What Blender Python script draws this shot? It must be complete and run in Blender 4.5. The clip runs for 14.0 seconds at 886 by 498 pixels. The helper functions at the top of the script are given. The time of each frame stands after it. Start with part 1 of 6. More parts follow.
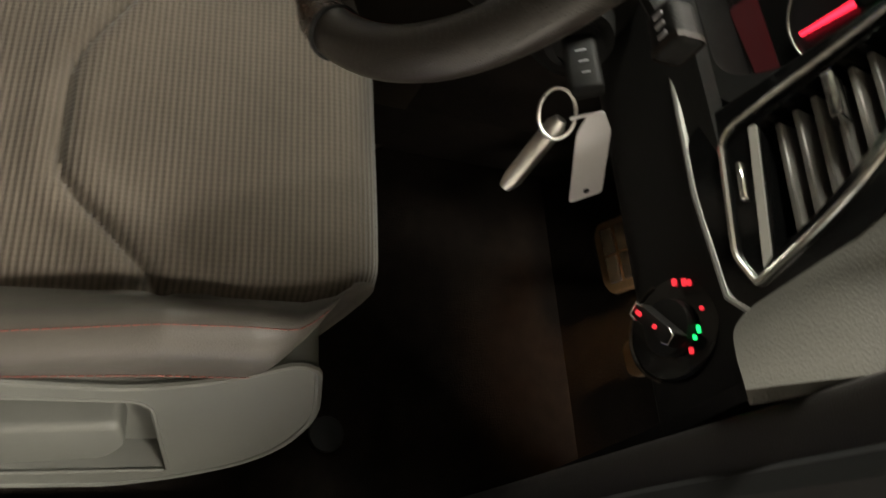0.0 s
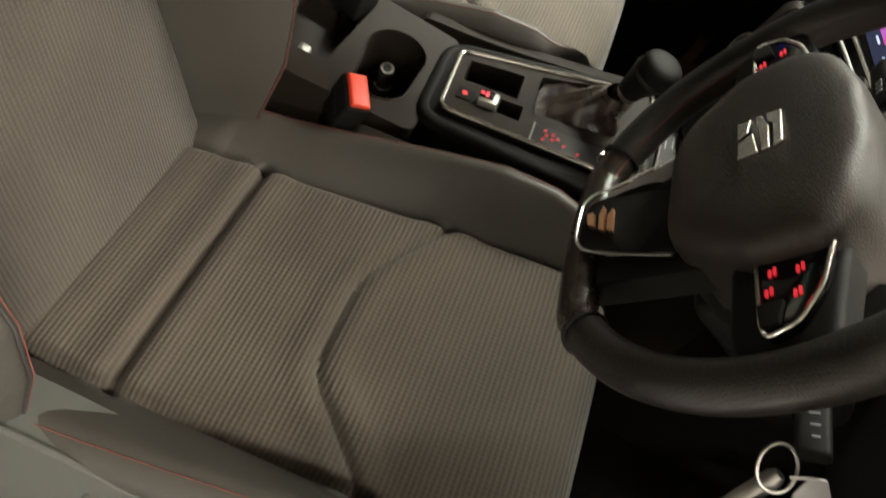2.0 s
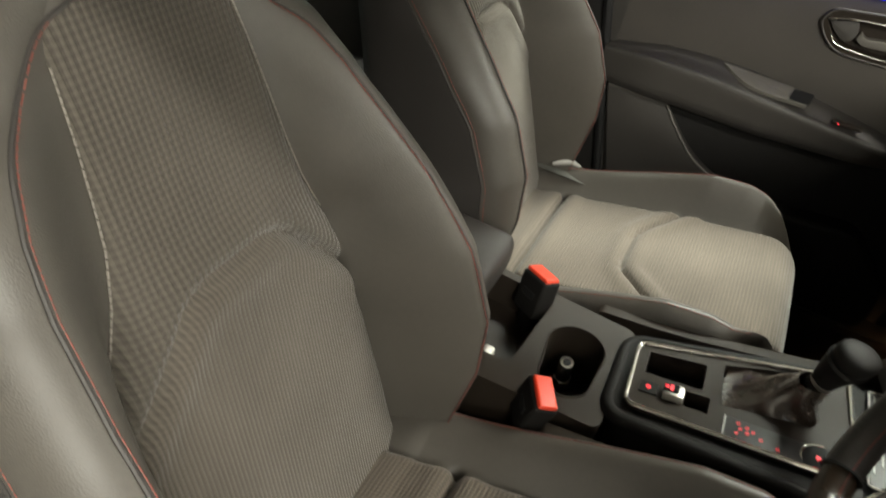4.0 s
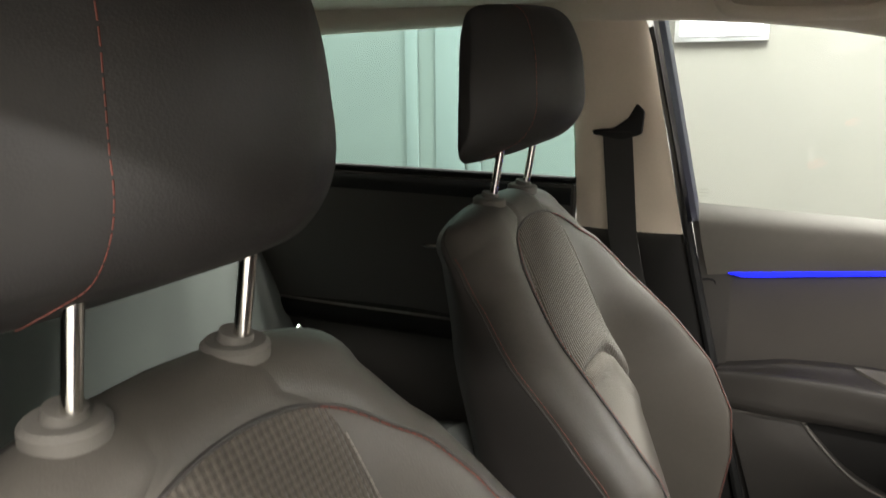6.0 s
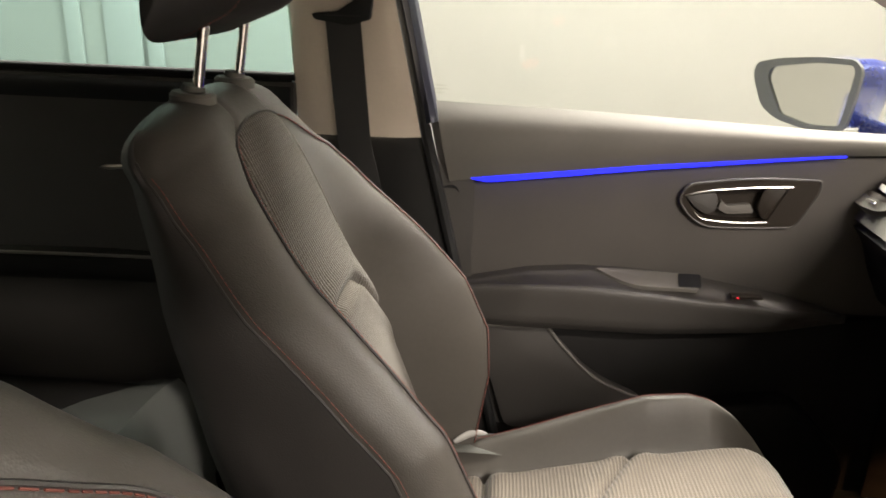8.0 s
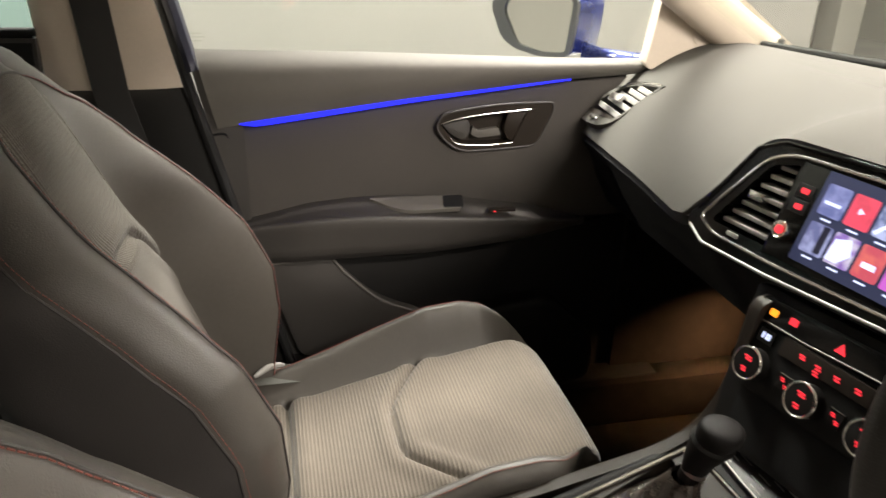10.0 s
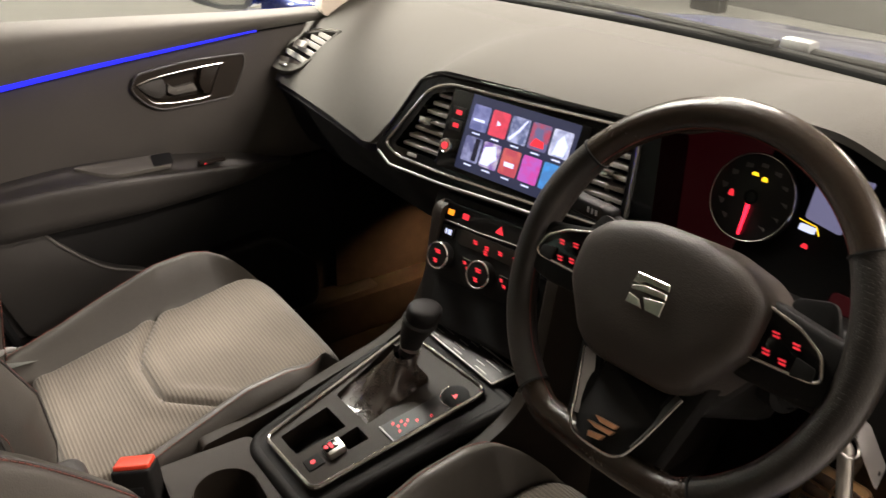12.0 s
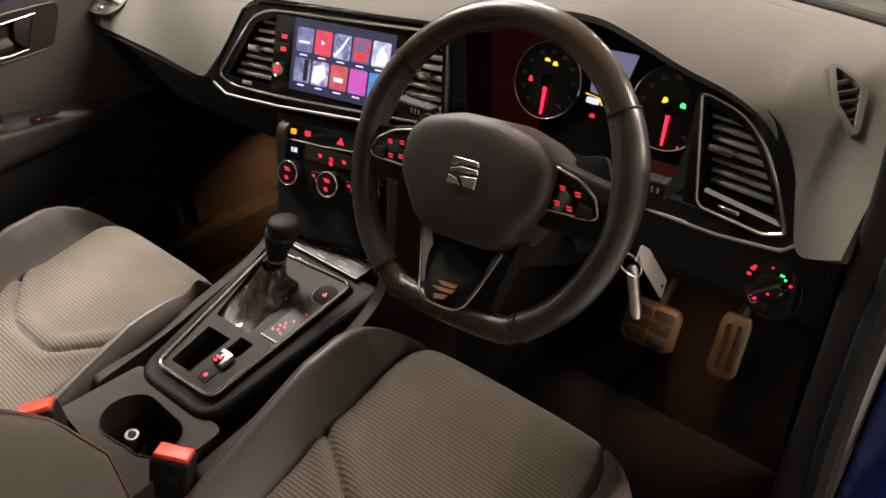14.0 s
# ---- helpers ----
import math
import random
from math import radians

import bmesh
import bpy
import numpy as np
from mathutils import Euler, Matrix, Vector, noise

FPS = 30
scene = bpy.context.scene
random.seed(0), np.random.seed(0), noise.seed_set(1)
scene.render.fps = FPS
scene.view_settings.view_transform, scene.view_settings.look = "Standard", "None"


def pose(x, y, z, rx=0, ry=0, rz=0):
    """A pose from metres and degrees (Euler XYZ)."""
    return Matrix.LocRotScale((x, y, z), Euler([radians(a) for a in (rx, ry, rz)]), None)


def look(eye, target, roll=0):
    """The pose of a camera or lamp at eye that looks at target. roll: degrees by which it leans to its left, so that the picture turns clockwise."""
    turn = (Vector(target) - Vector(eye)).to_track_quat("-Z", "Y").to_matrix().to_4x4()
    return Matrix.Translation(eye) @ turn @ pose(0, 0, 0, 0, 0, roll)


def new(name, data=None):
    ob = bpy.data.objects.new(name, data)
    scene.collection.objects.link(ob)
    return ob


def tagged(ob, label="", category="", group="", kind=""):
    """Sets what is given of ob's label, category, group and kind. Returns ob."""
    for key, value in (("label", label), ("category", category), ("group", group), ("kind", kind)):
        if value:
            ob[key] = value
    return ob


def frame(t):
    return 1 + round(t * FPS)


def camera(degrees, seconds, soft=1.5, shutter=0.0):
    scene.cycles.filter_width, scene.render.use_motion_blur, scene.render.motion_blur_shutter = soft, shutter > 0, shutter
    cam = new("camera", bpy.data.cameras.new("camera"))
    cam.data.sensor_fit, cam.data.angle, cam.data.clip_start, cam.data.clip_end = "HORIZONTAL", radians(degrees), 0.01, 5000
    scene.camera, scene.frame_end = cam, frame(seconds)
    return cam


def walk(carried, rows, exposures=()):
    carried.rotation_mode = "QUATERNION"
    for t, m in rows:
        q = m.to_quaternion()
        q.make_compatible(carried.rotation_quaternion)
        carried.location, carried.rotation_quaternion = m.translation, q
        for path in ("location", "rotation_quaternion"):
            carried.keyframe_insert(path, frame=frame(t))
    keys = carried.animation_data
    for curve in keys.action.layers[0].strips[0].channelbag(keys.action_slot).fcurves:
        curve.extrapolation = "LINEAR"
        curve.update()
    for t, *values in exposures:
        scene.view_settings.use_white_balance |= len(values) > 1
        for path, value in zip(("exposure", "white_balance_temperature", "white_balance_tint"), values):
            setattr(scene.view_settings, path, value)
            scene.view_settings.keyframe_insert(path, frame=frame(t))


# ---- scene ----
cam = camera(60.6, 14.0, shutter=0.4)
PATH = [
    (0, (0.726, 0.269, 1.011), (-0.087, 1.079, -0.627), 46.3),
    (0.5, (0.727, 0.255, 1.017), (-0.15, 0.952, -0.64), 52.3),
    (1, (0.731, 0.229, 1.029), (-0.279, 0.733, -0.622), 45.9),
    (1.5, (0.736, 0.234, 1.046), (-0.406, 0.54, -0.567), 38.3),
    (2, (0.733, 0.232, 1.057), (-0.529, 0.375, -0.488), 32.6),
    (2.5, (0.741, 0.222, 1.074), (-0.611, 0.187, -0.399), 26.5),
    (3, (0.737, 0.209, 1.085), (-0.666, 0.013, -0.327), 21.2),
    (3.5, (0.736, 0.191, 1.097), (-0.718, -0.144, -0.235), 17.1),
    (4, (0.734, 0.173, 1.105), (-0.775, -0.317, -0.112), 13.0),
    (4.2, (0.732, 0.165, 1.11), (-0.803, -0.385, -0.05), 11.7),
    (6.3, (0.612, 0.029, 1.105), (-1.148, -0.829, 0.694), -0.3),
    (6.5, (0.579, -0.01, 1.095), (-1.214, -0.781, 0.659), 0.4),
    (7, (0.497, -0.039, 1.071), (-1.381, -0.522, 0.581), 1.7),
    (7.5, (0.463, -0.026, 1.05), (-1.43, -0.32, 0.477), 1.9),
    (8, (0.459, -0.025, 1.046), (-1.423, -0.143, 0.38), 1.9),
    (8.2, (0.462, -0.013, 1.05), (-1.412, -0.085, 0.354), 1.8),
    (10.3, (0.564, -0.009, 1.079), (-1.188, 0.502, 0.261), 1.6),
    (10.5, (0.585, -0.016, 1.085), (-1.145, 0.552, 0.257), 1.6),
    (11, (0.635, -0.018, 1.095), (-1.026, 0.691, 0.235), 1.4),
    (11.5, (0.672, -0.021, 1.109), (-0.892, 0.844, 0.211), 1.2),
    (12, (0.662, -0.056, 1.123), (-0.761, 0.997, 0.193), 1.8),
    (12.5, (0.684, -0.078, 1.131), (-0.643, 1.073, 0.173), 1.3),
    (13, (0.721, -0.094, 1.146), (-0.504, 1.129, 0.144), 0.8),
    (13.5, (0.754, -0.108, 1.162), (-0.404, 1.128, 0.098), -0.3),
    (14, (0.759, -0.11, 1.164), (-0.347, 1.124, 0.044), -1.5),
]
walk(cam, [(t, look(e, a, r)) for t, e, a, r in PATH], [(0, 0.24, 6750, 5), (1, 0.14, 6750, 6), (2.5, -0.07, 6550, 3), (4.2, 0.08, 6450, 1), (6.3, 0.45, 6250, 8), (8.2, 0.53, 6700, 11), (10.3, 0.25, 6600, 10), (12, 0.07, 6750, 14), (14, 0.10, 6900, 18)])


# world, lights and exposure
world = bpy.data.worlds.new("world")
scene.world = world
world.use_nodes = True
world.node_tree.nodes["Background"].inputs[0].default_value = (0.9, 0.95, 1.0, 1)
world.node_tree.nodes["Background"].inputs[1].default_value = 0.01

GROUND = -0.22


def area_lamp(name, m, sx, sy, watts, colour):
    d = bpy.data.lights.new(name, "AREA")
    d.shape, d.size, d.size_y, d.energy, d.color = "RECTANGLE", sx, sy, watts, colour
    ob = new(name, d)
    ob.matrix_world = m
    return ob


WARM, COOL = (1.0, 0.92, 0.84), (0.95, 0.935, 0.85)
# unseen overhead lamps, added where the seats, door and dash need light
CEILING_LAMPS = [(-1.75, 0.25, 245, 0.6), (-1.3, 0.3, 60, 0.12), (-1.5, -2.2, 125, 0.12), (-2.6, 4.6, 130, 0.12), (0.0, 4.9, 150, 0.12), (2.0, 1.9, 185, 0.12), (3.4, -1.2, 6, 0.12), (3.6, 2.4, 265, 0.12), (4.8, 0.3, 20, 0.12), (-1.0, 1.9, 135, 0.12)]
for tx, ty, watts, wide in CEILING_LAMPS:
    area_lamp("unseen_ceiling_light", pose(tx, ty, 2.52), wide, 1.5, watts, WARM if tx > -1.2 else COOL)
FOOT = (1.0, 0.55, 0.25)
for m, watts in ((look((-0.56, 0.98, 0.41), (-0.72, 0.84, 0.20)), 0.65), (look((0.42, 0.82, 0.50), (0.42, 0.885, 0.30)), 0.15)):
    area_lamp("footwell_light", m, 0.03, 0.02, watts, FOOT).data.spread = radians(66)


# materials
def nodes_of(name):
    m = bpy.data.materials.new(name)
    m.use_nodes = True
    n, l = m.node_tree.nodes, m.node_tree.links
    return m, n, l, n["Principled BSDF"]


def mat(name, col, rough=0.5, metal=0.0, vary=0.12, scale=8.0, grain=0.0, grain_scale=900.0, spec=0.5, coat=0.0, rough_vary=0.1):
    """Two scales of variation in colour and roughness, and a fine grain in relief."""
    m, n, l, b = nodes_of(name)
    tc = n.new("ShaderNodeTexCoord")
    big = n.new("ShaderNodeTexNoise")
    big.inputs["Scale"].default_value, big.inputs["Detail"].default_value = scale, 5
    small = n.new("ShaderNodeTexNoise")
    small.inputs["Scale"].default_value, small.inputs["Detail"].default_value = scale * 22, 3
    l.new(tc.outputs["Object"], big.inputs["Vector"]), l.new(tc.outputs["Object"], small.inputs["Vector"])
    mix = n.new("ShaderNodeMath")
    mix.operation = "MULTIPLY_ADD"
    mix.inputs[1].default_value = 0.4
    l.new(small.outputs[0], mix.inputs[0]), l.new(big.outputs[0], mix.inputs[2])
    ramp = n.new("ShaderNodeMapRange")
    ramp.inputs[1].default_value, ramp.inputs[2].default_value = 0.45, 0.95
    ramp.inputs[3].default_value, ramp.inputs[4].default_value = 1 - vary, 1 + vary
    l.new(mix.outputs[0], ramp.inputs[0])
    c = n.new("ShaderNodeVectorMath")
    c.operation = "SCALE"
    c.inputs[0].default_value = col
    l.new(ramp.outputs[0], c.inputs["Scale"]), l.new(c.outputs[0], b.inputs["Base Color"])
    rr = n.new("ShaderNodeMapRange")
    rr.inputs[1].default_value, rr.inputs[2].default_value = 0.3, 0.9
    rr.inputs[3].default_value, rr.inputs[4].default_value = max(0.02, rough - rough_vary), min(1, rough + rough_vary)
    l.new(mix.outputs[0], rr.inputs[0]), l.new(rr.outputs[0], b.inputs["Roughness"])
    b.inputs["Metallic"].default_value, b.inputs["Specular IOR Level"].default_value = metal, spec
    b.inputs["Coat Weight"].default_value = coat
    if grain:
        g = n.new("ShaderNodeTexVoronoi")
        g.inputs["Scale"].default_value = grain_scale
        bump = n.new("ShaderNodeBump")
        bump.inputs["Strength"].default_value, bump.inputs["Distance"].default_value = grain, 0.0006
        l.new(tc.outputs["Object"], g.inputs["Vector"]), l.new(g.outputs[0], bump.inputs["Height"]), l.new(bump.outputs[0], b.inputs["Normal"])
    return m


def fabric(name, col, axis, pitch=0.0052, cell=0.36):
    """Ribbed seat cloth: ribs across the given axis, each cut into short cells."""
    m, n, l, b = nodes_of(name)
    tc = n.new("ShaderNodeTexCoord")
    sep = n.new("ShaderNodeSeparateXYZ")
    l.new(tc.outputs["Object"], sep.inputs[0])

    def wave(src, p, sharp):
        a = n.new("ShaderNodeMath")
        a.operation, a.inputs[1].default_value = "MULTIPLY", 2 * math.pi / p
        l.new(src, a.inputs[0])
        s = n.new("ShaderNodeMath")
        s.operation = "SINE"
        l.new(a.outputs[0], s.inputs[0])
        r = n.new("ShaderNodeMapRange")
        r.interpolation_type = "SMOOTHSTEP"
        r.inputs[1].default_value, r.inputs[2].default_value = -sharp, sharp
        l.new(s.outputs[0], r.inputs[0])
        return r.outputs[0]

    along, across = ("Y", "X") if axis == "Y" else ("X", "Z")
    hgt = n.new("ShaderNodeMath")
    w1, w2 = wave(sep.outputs[along], pitch, 0.9), wave(sep.outputs[across], pitch * 0.9, 0.7)
    hgt.operation, hgt.inputs[1].default_value = "MULTIPLY_ADD", cell
    l.new(w2, hgt.inputs[0]), l.new(w1, hgt.inputs[2])
    no = n.new("ShaderNodeTexNoise")
    no.inputs["Scale"].default_value, no.inputs["Detail"].default_value = 9, 6
    l.new(tc.outputs["Object"], no.inputs["Vector"])
    thr = n.new("ShaderNodeTexNoise")
    thr.inputs["Scale"].default_value = 1400
    l.new(tc.outputs["Object"], thr.inputs["Vector"])
    k = n.new("ShaderNodeMapRange")
    k.inputs[2].default_value, k.inputs[3].default_value, k.inputs[4].default_value = 1 + cell, 0.64, 1.06
    l.new(hgt.outputs[0], k.inputs[0])
    k2 = n.new("ShaderNodeMath")
    k2.operation, k2.inputs[1].default_value = "MULTIPLY_ADD", 0.5
    l.new(no.outputs[0], k2.inputs[0])
    k2.inputs[2].default_value = 0.55
    k3 = n.new("ShaderNodeMath")
    k3.operation, k3.inputs[1].default_value, k3.inputs[2].default_value = "MULTIPLY_ADD", 0.5, 0.75
    l.new(thr.outputs[0], k3.inputs[0])
    kk = n.new("ShaderNodeMath")
    kk.operation = "MULTIPLY"
    l.new(k.outputs[0], kk.inputs[0]), l.new(k2.outputs[0], kk.inputs[1])
    kq = n.new("ShaderNodeMath")
    kq.operation = "MULTIPLY"
    l.new(kk.outputs[0], kq.inputs[0]), l.new(k3.outputs[0], kq.inputs[1])
    c = n.new("ShaderNodeVectorMath")
    c.operation = "SCALE"
    c.inputs[0].default_value = col
    l.new(kq.outputs[0], c.inputs["Scale"]), l.new(c.outputs[0], b.inputs["Base Color"])
    b.inputs["Roughness"].default_value, b.inputs["Specular IOR Level"].default_value = 0.85, 0.25
    b.inputs["Sheen Weight"].default_value, b.inputs["Sheen Roughness"].default_value = 0.15, 0.4
    bump = n.new("ShaderNodeBump")
    bump.inputs["Strength"].default_value, bump.inputs["Distance"].default_value = 0.6, 0.0014
    l.new(hgt.outputs[0], bump.inputs["Height"]), l.new(bump.outputs[0], b.inputs["Normal"])
    return m


def perforated(name, col):
    """Leather with a close pattern of small punched holes."""
    m = mat(name, col, 0.34, vary=0.2, scale=14, rough_vary=0.05)
    n, l = m.node_tree.nodes, m.node_tree.links
    b = n["Principled BSDF"]
    tc, v, r, bump = n.new("ShaderNodeTexCoord"), n.new("ShaderNodeTexVoronoi"), n.new("ShaderNodeMapRange"), n.new("ShaderNodeBump")
    v.inputs["Scale"].default_value, v.inputs["Randomness"].default_value = 520, 0.15
    r.inputs[1].default_value, r.inputs[2].default_value = 0.22, 0.36
    bump.inputs["Strength"].default_value, bump.inputs["Distance"].default_value = 0.45, 0.0006
    l.new(tc.outputs["Object"], v.inputs["Vector"]), l.new(v.outputs["Distance"], r.inputs[0])
    l.new(r.outputs[0], bump.inputs["Height"]), l.new(bump.outputs[0], b.inputs["Normal"])
    return m


def glow(name, col, strength):
    m, n, l, b = nodes_of(name)
    b.inputs["Base Color"].default_value = (*[0.4 * q for q in col], 1)
    b.inputs["Emission Color"].default_value, b.inputs["Emission Strength"].default_value = (*col, 1), strength
    b.inputs["Roughness"].default_value = 0.4
    return m


def picture(name, col, other, seed):
    """A lit screen tile on which two colours flow into one another in a few soft shapes."""
    m, n, l, b = nodes_of(name)
    tc, no, mp, mx = n.new("ShaderNodeTexCoord"), n.new("ShaderNodeTexNoise"), n.new("ShaderNodeMapRange"), n.new("ShaderNodeMix")
    no.noise_dimensions = "4D"
    no.inputs["W"].default_value, no.inputs["Scale"].default_value, no.inputs["Detail"].default_value = seed * 1.7, 75, 2
    mp.inputs[1].default_value, mp.inputs[2].default_value = 0.42, 0.60
    mx.data_type = "RGBA"
    mx.inputs["A"].default_value, mx.inputs["B"].default_value = (*col, 1), (*other, 1)
    l.new(tc.outputs["Object"], no.inputs["Vector"]), l.new(no.outputs[0], mp.inputs[0]), l.new(mp.outputs[0], mx.inputs["Factor"])
    l.new(mx.outputs["Result"], b.inputs["Emission Color"])
    b.inputs["Base Color"].default_value, b.inputs["Emission Strength"].default_value = (0.02, 0.02, 0.03, 1), 1.1
    return m


def glass(name, tint, rough=0.0):
    m, n, l, b = nodes_of(name)
    n.remove(b)
    tr, gl, mx, lw = n.new("ShaderNodeBsdfTransparent"), n.new("ShaderNodeBsdfGlossy"), n.new("ShaderNodeMixShader"), n.new("ShaderNodeLayerWeight")
    tr.inputs[0].default_value, gl.inputs["Roughness"].default_value = (*tint, 1), rough
    pw, sc = n.new("ShaderNodeMath"), n.new("ShaderNodeMath")
    pw.operation, pw.inputs[1].default_value = "POWER", 5.0
    sc.operation, sc.inputs[1].default_value, sc.inputs[2].default_value = "MULTIPLY_ADD", 0.6, 0.02
    l.new(lw.outputs["Facing"], pw.inputs[0]), l.new(pw.outputs[0], sc.inputs[0]), l.new(sc.outputs[0], mx.inputs[0])
    l.new(tr.outputs[0], mx.inputs[1]), l.new(gl.outputs[0], mx.inputs[2])
    l.new(mx.outputs[0], n["Material Output"].inputs[0])
    return m


FABRIC_SEAT = fabric("cushion_cloth", (0.122, 0.102, 0.081), "Y", 0.0052, 0.16)
FABRIC_BACK = fabric("backrest_cloth", (0.108, 0.094, 0.077), "X", 0.0046)
FABRIC_BEAD = fabric("coarse_backrest_cloth", (0.092, 0.081, 0.067), "X", 0.0060, 0.62)
LEATHER = mat("leatherette", (0.060, 0.0545, 0.047), 0.44, spec=0.45, vary=0.14, scale=7, grain=0.25, grain_scale=700)
HEAD_LEATHER = mat("headrest_leatherette", (0.0135, 0.0122, 0.0118), 0.52, vary=0.14, scale=7, grain=0.12, grain_scale=700)
LEATHER_DARK = mat("seat_shell_leatherette", (0.028, 0.025, 0.023), 0.52, vary=0.15, grain=0.25, grain_scale=700)
STITCH = mat("red_stitching", (0.17, 0.050, 0.038), 0.7, vary=0.3, scale=60)
SEAM_SHEEN = mat("cloth_edge_sheen", (0.17, 0.155, 0.135), 0.7, vary=0.2, scale=60)
SEAT_PLASTIC = mat("seat_base_plastic", (0.078, 0.080, 0.071), 0.45, grain=0.3, grain_scale=1200)
DASH = mat("soft_dash_plastic", (0.058, 0.055, 0.0475), 0.78, vary=0.10, scale=5, grain=0.35, grain_scale=650, spec=0.28)
BLACK = mat("black_plastic", (0.0085, 0.008, 0.0075), 0.56, vary=0.2, grain=0.25, grain_scale=1000, spec=0.16)
DOOR_BLACK = mat("door_plastic", (0.034, 0.031, 0.028), 0.45, vary=0.15, scale=6, grain=0.35, grain_scale=800)
DOOR_TOP = mat("door_soft_plastic", (0.092, 0.085, 0.075), 0.66, vary=0.12, scale=5, grain=0.35, grain_scale=700)
CONSOLE = mat("console_grey_plastic", (0.0175, 0.0135, 0.0102), 0.46, spec=0.16, vary=0.15, grain=0.2, grain_scale=1000)
PIANO = mat("gloss_black", (0.004, 0.004, 0.004), 0.10, vary=0.2, rough_vary=0.04, spec=0.4)
CHROME = mat("satin_chrome", (0.72, 0.70, 0.66), 0.18, 1.0, vary=0.06, rough_vary=0.07)
SATIN_TRIM = mat("satin_grey_trim", (0.26, 0.255, 0.24), 0.46, 0.45, vary=0.08)
STEEL = mat("brushed_steel", (0.55, 0.53, 0.5), 0.32, 1.0, vary=0.12, scale=30)
WHEEL_LEATHER = mat("wheel_leather", (0.026, 0.0172, 0.0118), 0.25, vary=0.2, scale=14, grain=0.22, grain_scale=900, rough_vary=0.03)
RIM_PERFORATED = perforated("perforated_wheel_leather", (0.016, 0.0132, 0.011))
DASH_END = mat("dark_door_seal_plastic", (0.014, 0.0125, 0.012), 0.40, vary=0.15, grain=0.2, grain_scale=900, spec=0.4)
CARPET = mat("dark_carpet", (0.0085, 0.0065, 0.0052), 0.95, vary=0.5, scale=40, grain=1.0, grain_scale=500, spec=0.1)
HEADLINER = mat("headliner_cloth", (0.42, 0.38, 0.32), 0.95, vary=0.06, scale=12, grain=0.4, grain_scale=1500, spec=0.1)
BEIGE = mat("beige_pillar_plastic", (0.52, 0.45, 0.37), 0.6, vary=0.06, grain=0.25, grain_scale=900)
BLUE = mat("blue_car_paint", (0.006, 0.018, 0.16), 0.25, 0.3, vary=0.1, coat=1.0)
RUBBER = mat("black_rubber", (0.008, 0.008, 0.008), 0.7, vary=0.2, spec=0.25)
GREY_COVER = mat("pale_hinge_plastic", (0.26, 0.255, 0.24), 0.42)
BELT = mat("belt_webbing", (0.02, 0.019, 0.018), 0.8, vary=0.2, scale=90)
RED_PLASTIC = mat("red_release_button", (0.62, 0.045, 0.018), 0.4, vary=0.08)
REAR_CLOTH = mat("rear_seat_cloth", (0.040, 0.044, 0.039), 0.9, vary=0.15, scale=14, grain=0.5, grain_scale=900)
WHITE_TAG = mat("white_plastic_tag", (0.56, 0.55, 0.55), 0.45, vary=0.05)
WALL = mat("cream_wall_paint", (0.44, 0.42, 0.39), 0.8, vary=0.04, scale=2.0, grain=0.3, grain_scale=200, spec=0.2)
# same cream paint, darkened so the lamps do not burn this wall out
WALL_WEST_DIM = mat("darkened_cream_wall", (0.139, 0.133, 0.126), 0.8, vary=0.04, scale=2.0, grain=0.3, grain_scale=200, spec=0.2)
# white lowered in step with the west wall, to hold down its glare
WALL_WHITE_DIM = mat("darkened_white_panel", (0.163, 0.159, 0.155), 0.6, vary=0.04, scale=2.0, spec=0.3)
CONCRETE = mat("painted_concrete", (0.46, 0.45, 0.43), 0.5, vary=0.2, scale=1.5, grain=0.3, grain_scale=80)
RED_PAINT = mat("red_enamel", (0.55, 0.03, 0.03), 0.35)
GREY_FRAME = mat("grey_metal", (0.4, 0.4, 0.42), 0.4, 0.6)
MIRROR = mat("mirror_silver", (0.9, 0.9, 0.9), 0.02, 1.0, vary=0.01, rough_vary=0.01)
WINDOW = glass("clear_car_glass", (0.93, 0.95, 0.92))
WINDOW_GREEN = glass("green_tinted_glass", (0.80, 0.97, 0.95))
LED_RED = glow("red_backlight", (1.0, 0.035, 0.055), 0.95)
LED_DIM = glow("dim_red_backlight", (1.0, 0.04, 0.06), 0.55)
LED_AMBER = glow("amber_backlight", (1.0, 0.32, 0.02), 1.3)
LED_YELLOW = glow("yellow_warning_light", (1.0, 0.62, 0.02), 1.6)
LED_GREEN = glow("green_indicator_light", (0.02, 1.0, 0.2), 1.8)
LED_BLUE = glow("blue_ambient_strip", (0.008, 0.013, 1.0), 1.7)
LCD_WHITE = glow("white_lcd", (0.65, 0.72, 1.0), 1.1)


# building helpers
PLACE = {}


def empty(name, loc, label, category, group="", kind=""):
    ob = new(name)
    ob.empty_display_size = 0.05
    ob.location = loc
    PLACE[ob.name] = Vector(loc)
    return tagged(ob, label, category, group, kind)


def part(name, bm, material, parent=None, label="", smooth=True, angle=40):
    """Links a bmesh, in world places, as one mesh object under a thing or a part."""
    me = bpy.data.meshes.new(name)
    base = PLACE[parent.name] if parent else Vector((0, 0, 0))
    if parent:
        bmesh.ops.translate(bm, verts=bm.verts, vec=-base)
    bmesh.ops.recalc_face_normals(bm, faces=bm.faces)
    for f in bm.faces:
        f.smooth = smooth
    if smooth:
        for e in bm.edges:
            if len(e.link_faces) == 2 and e.calc_face_angle(0) > radians(angle):
                e.smooth = False
    bm.to_mesh(me)
    bm.free()
    if material:
        me.materials.append(material)
    ob = new(name, me)
    if parent:
        ob.parent = parent
    PLACE[ob.name] = base
    if label:
        ob["label"] = label
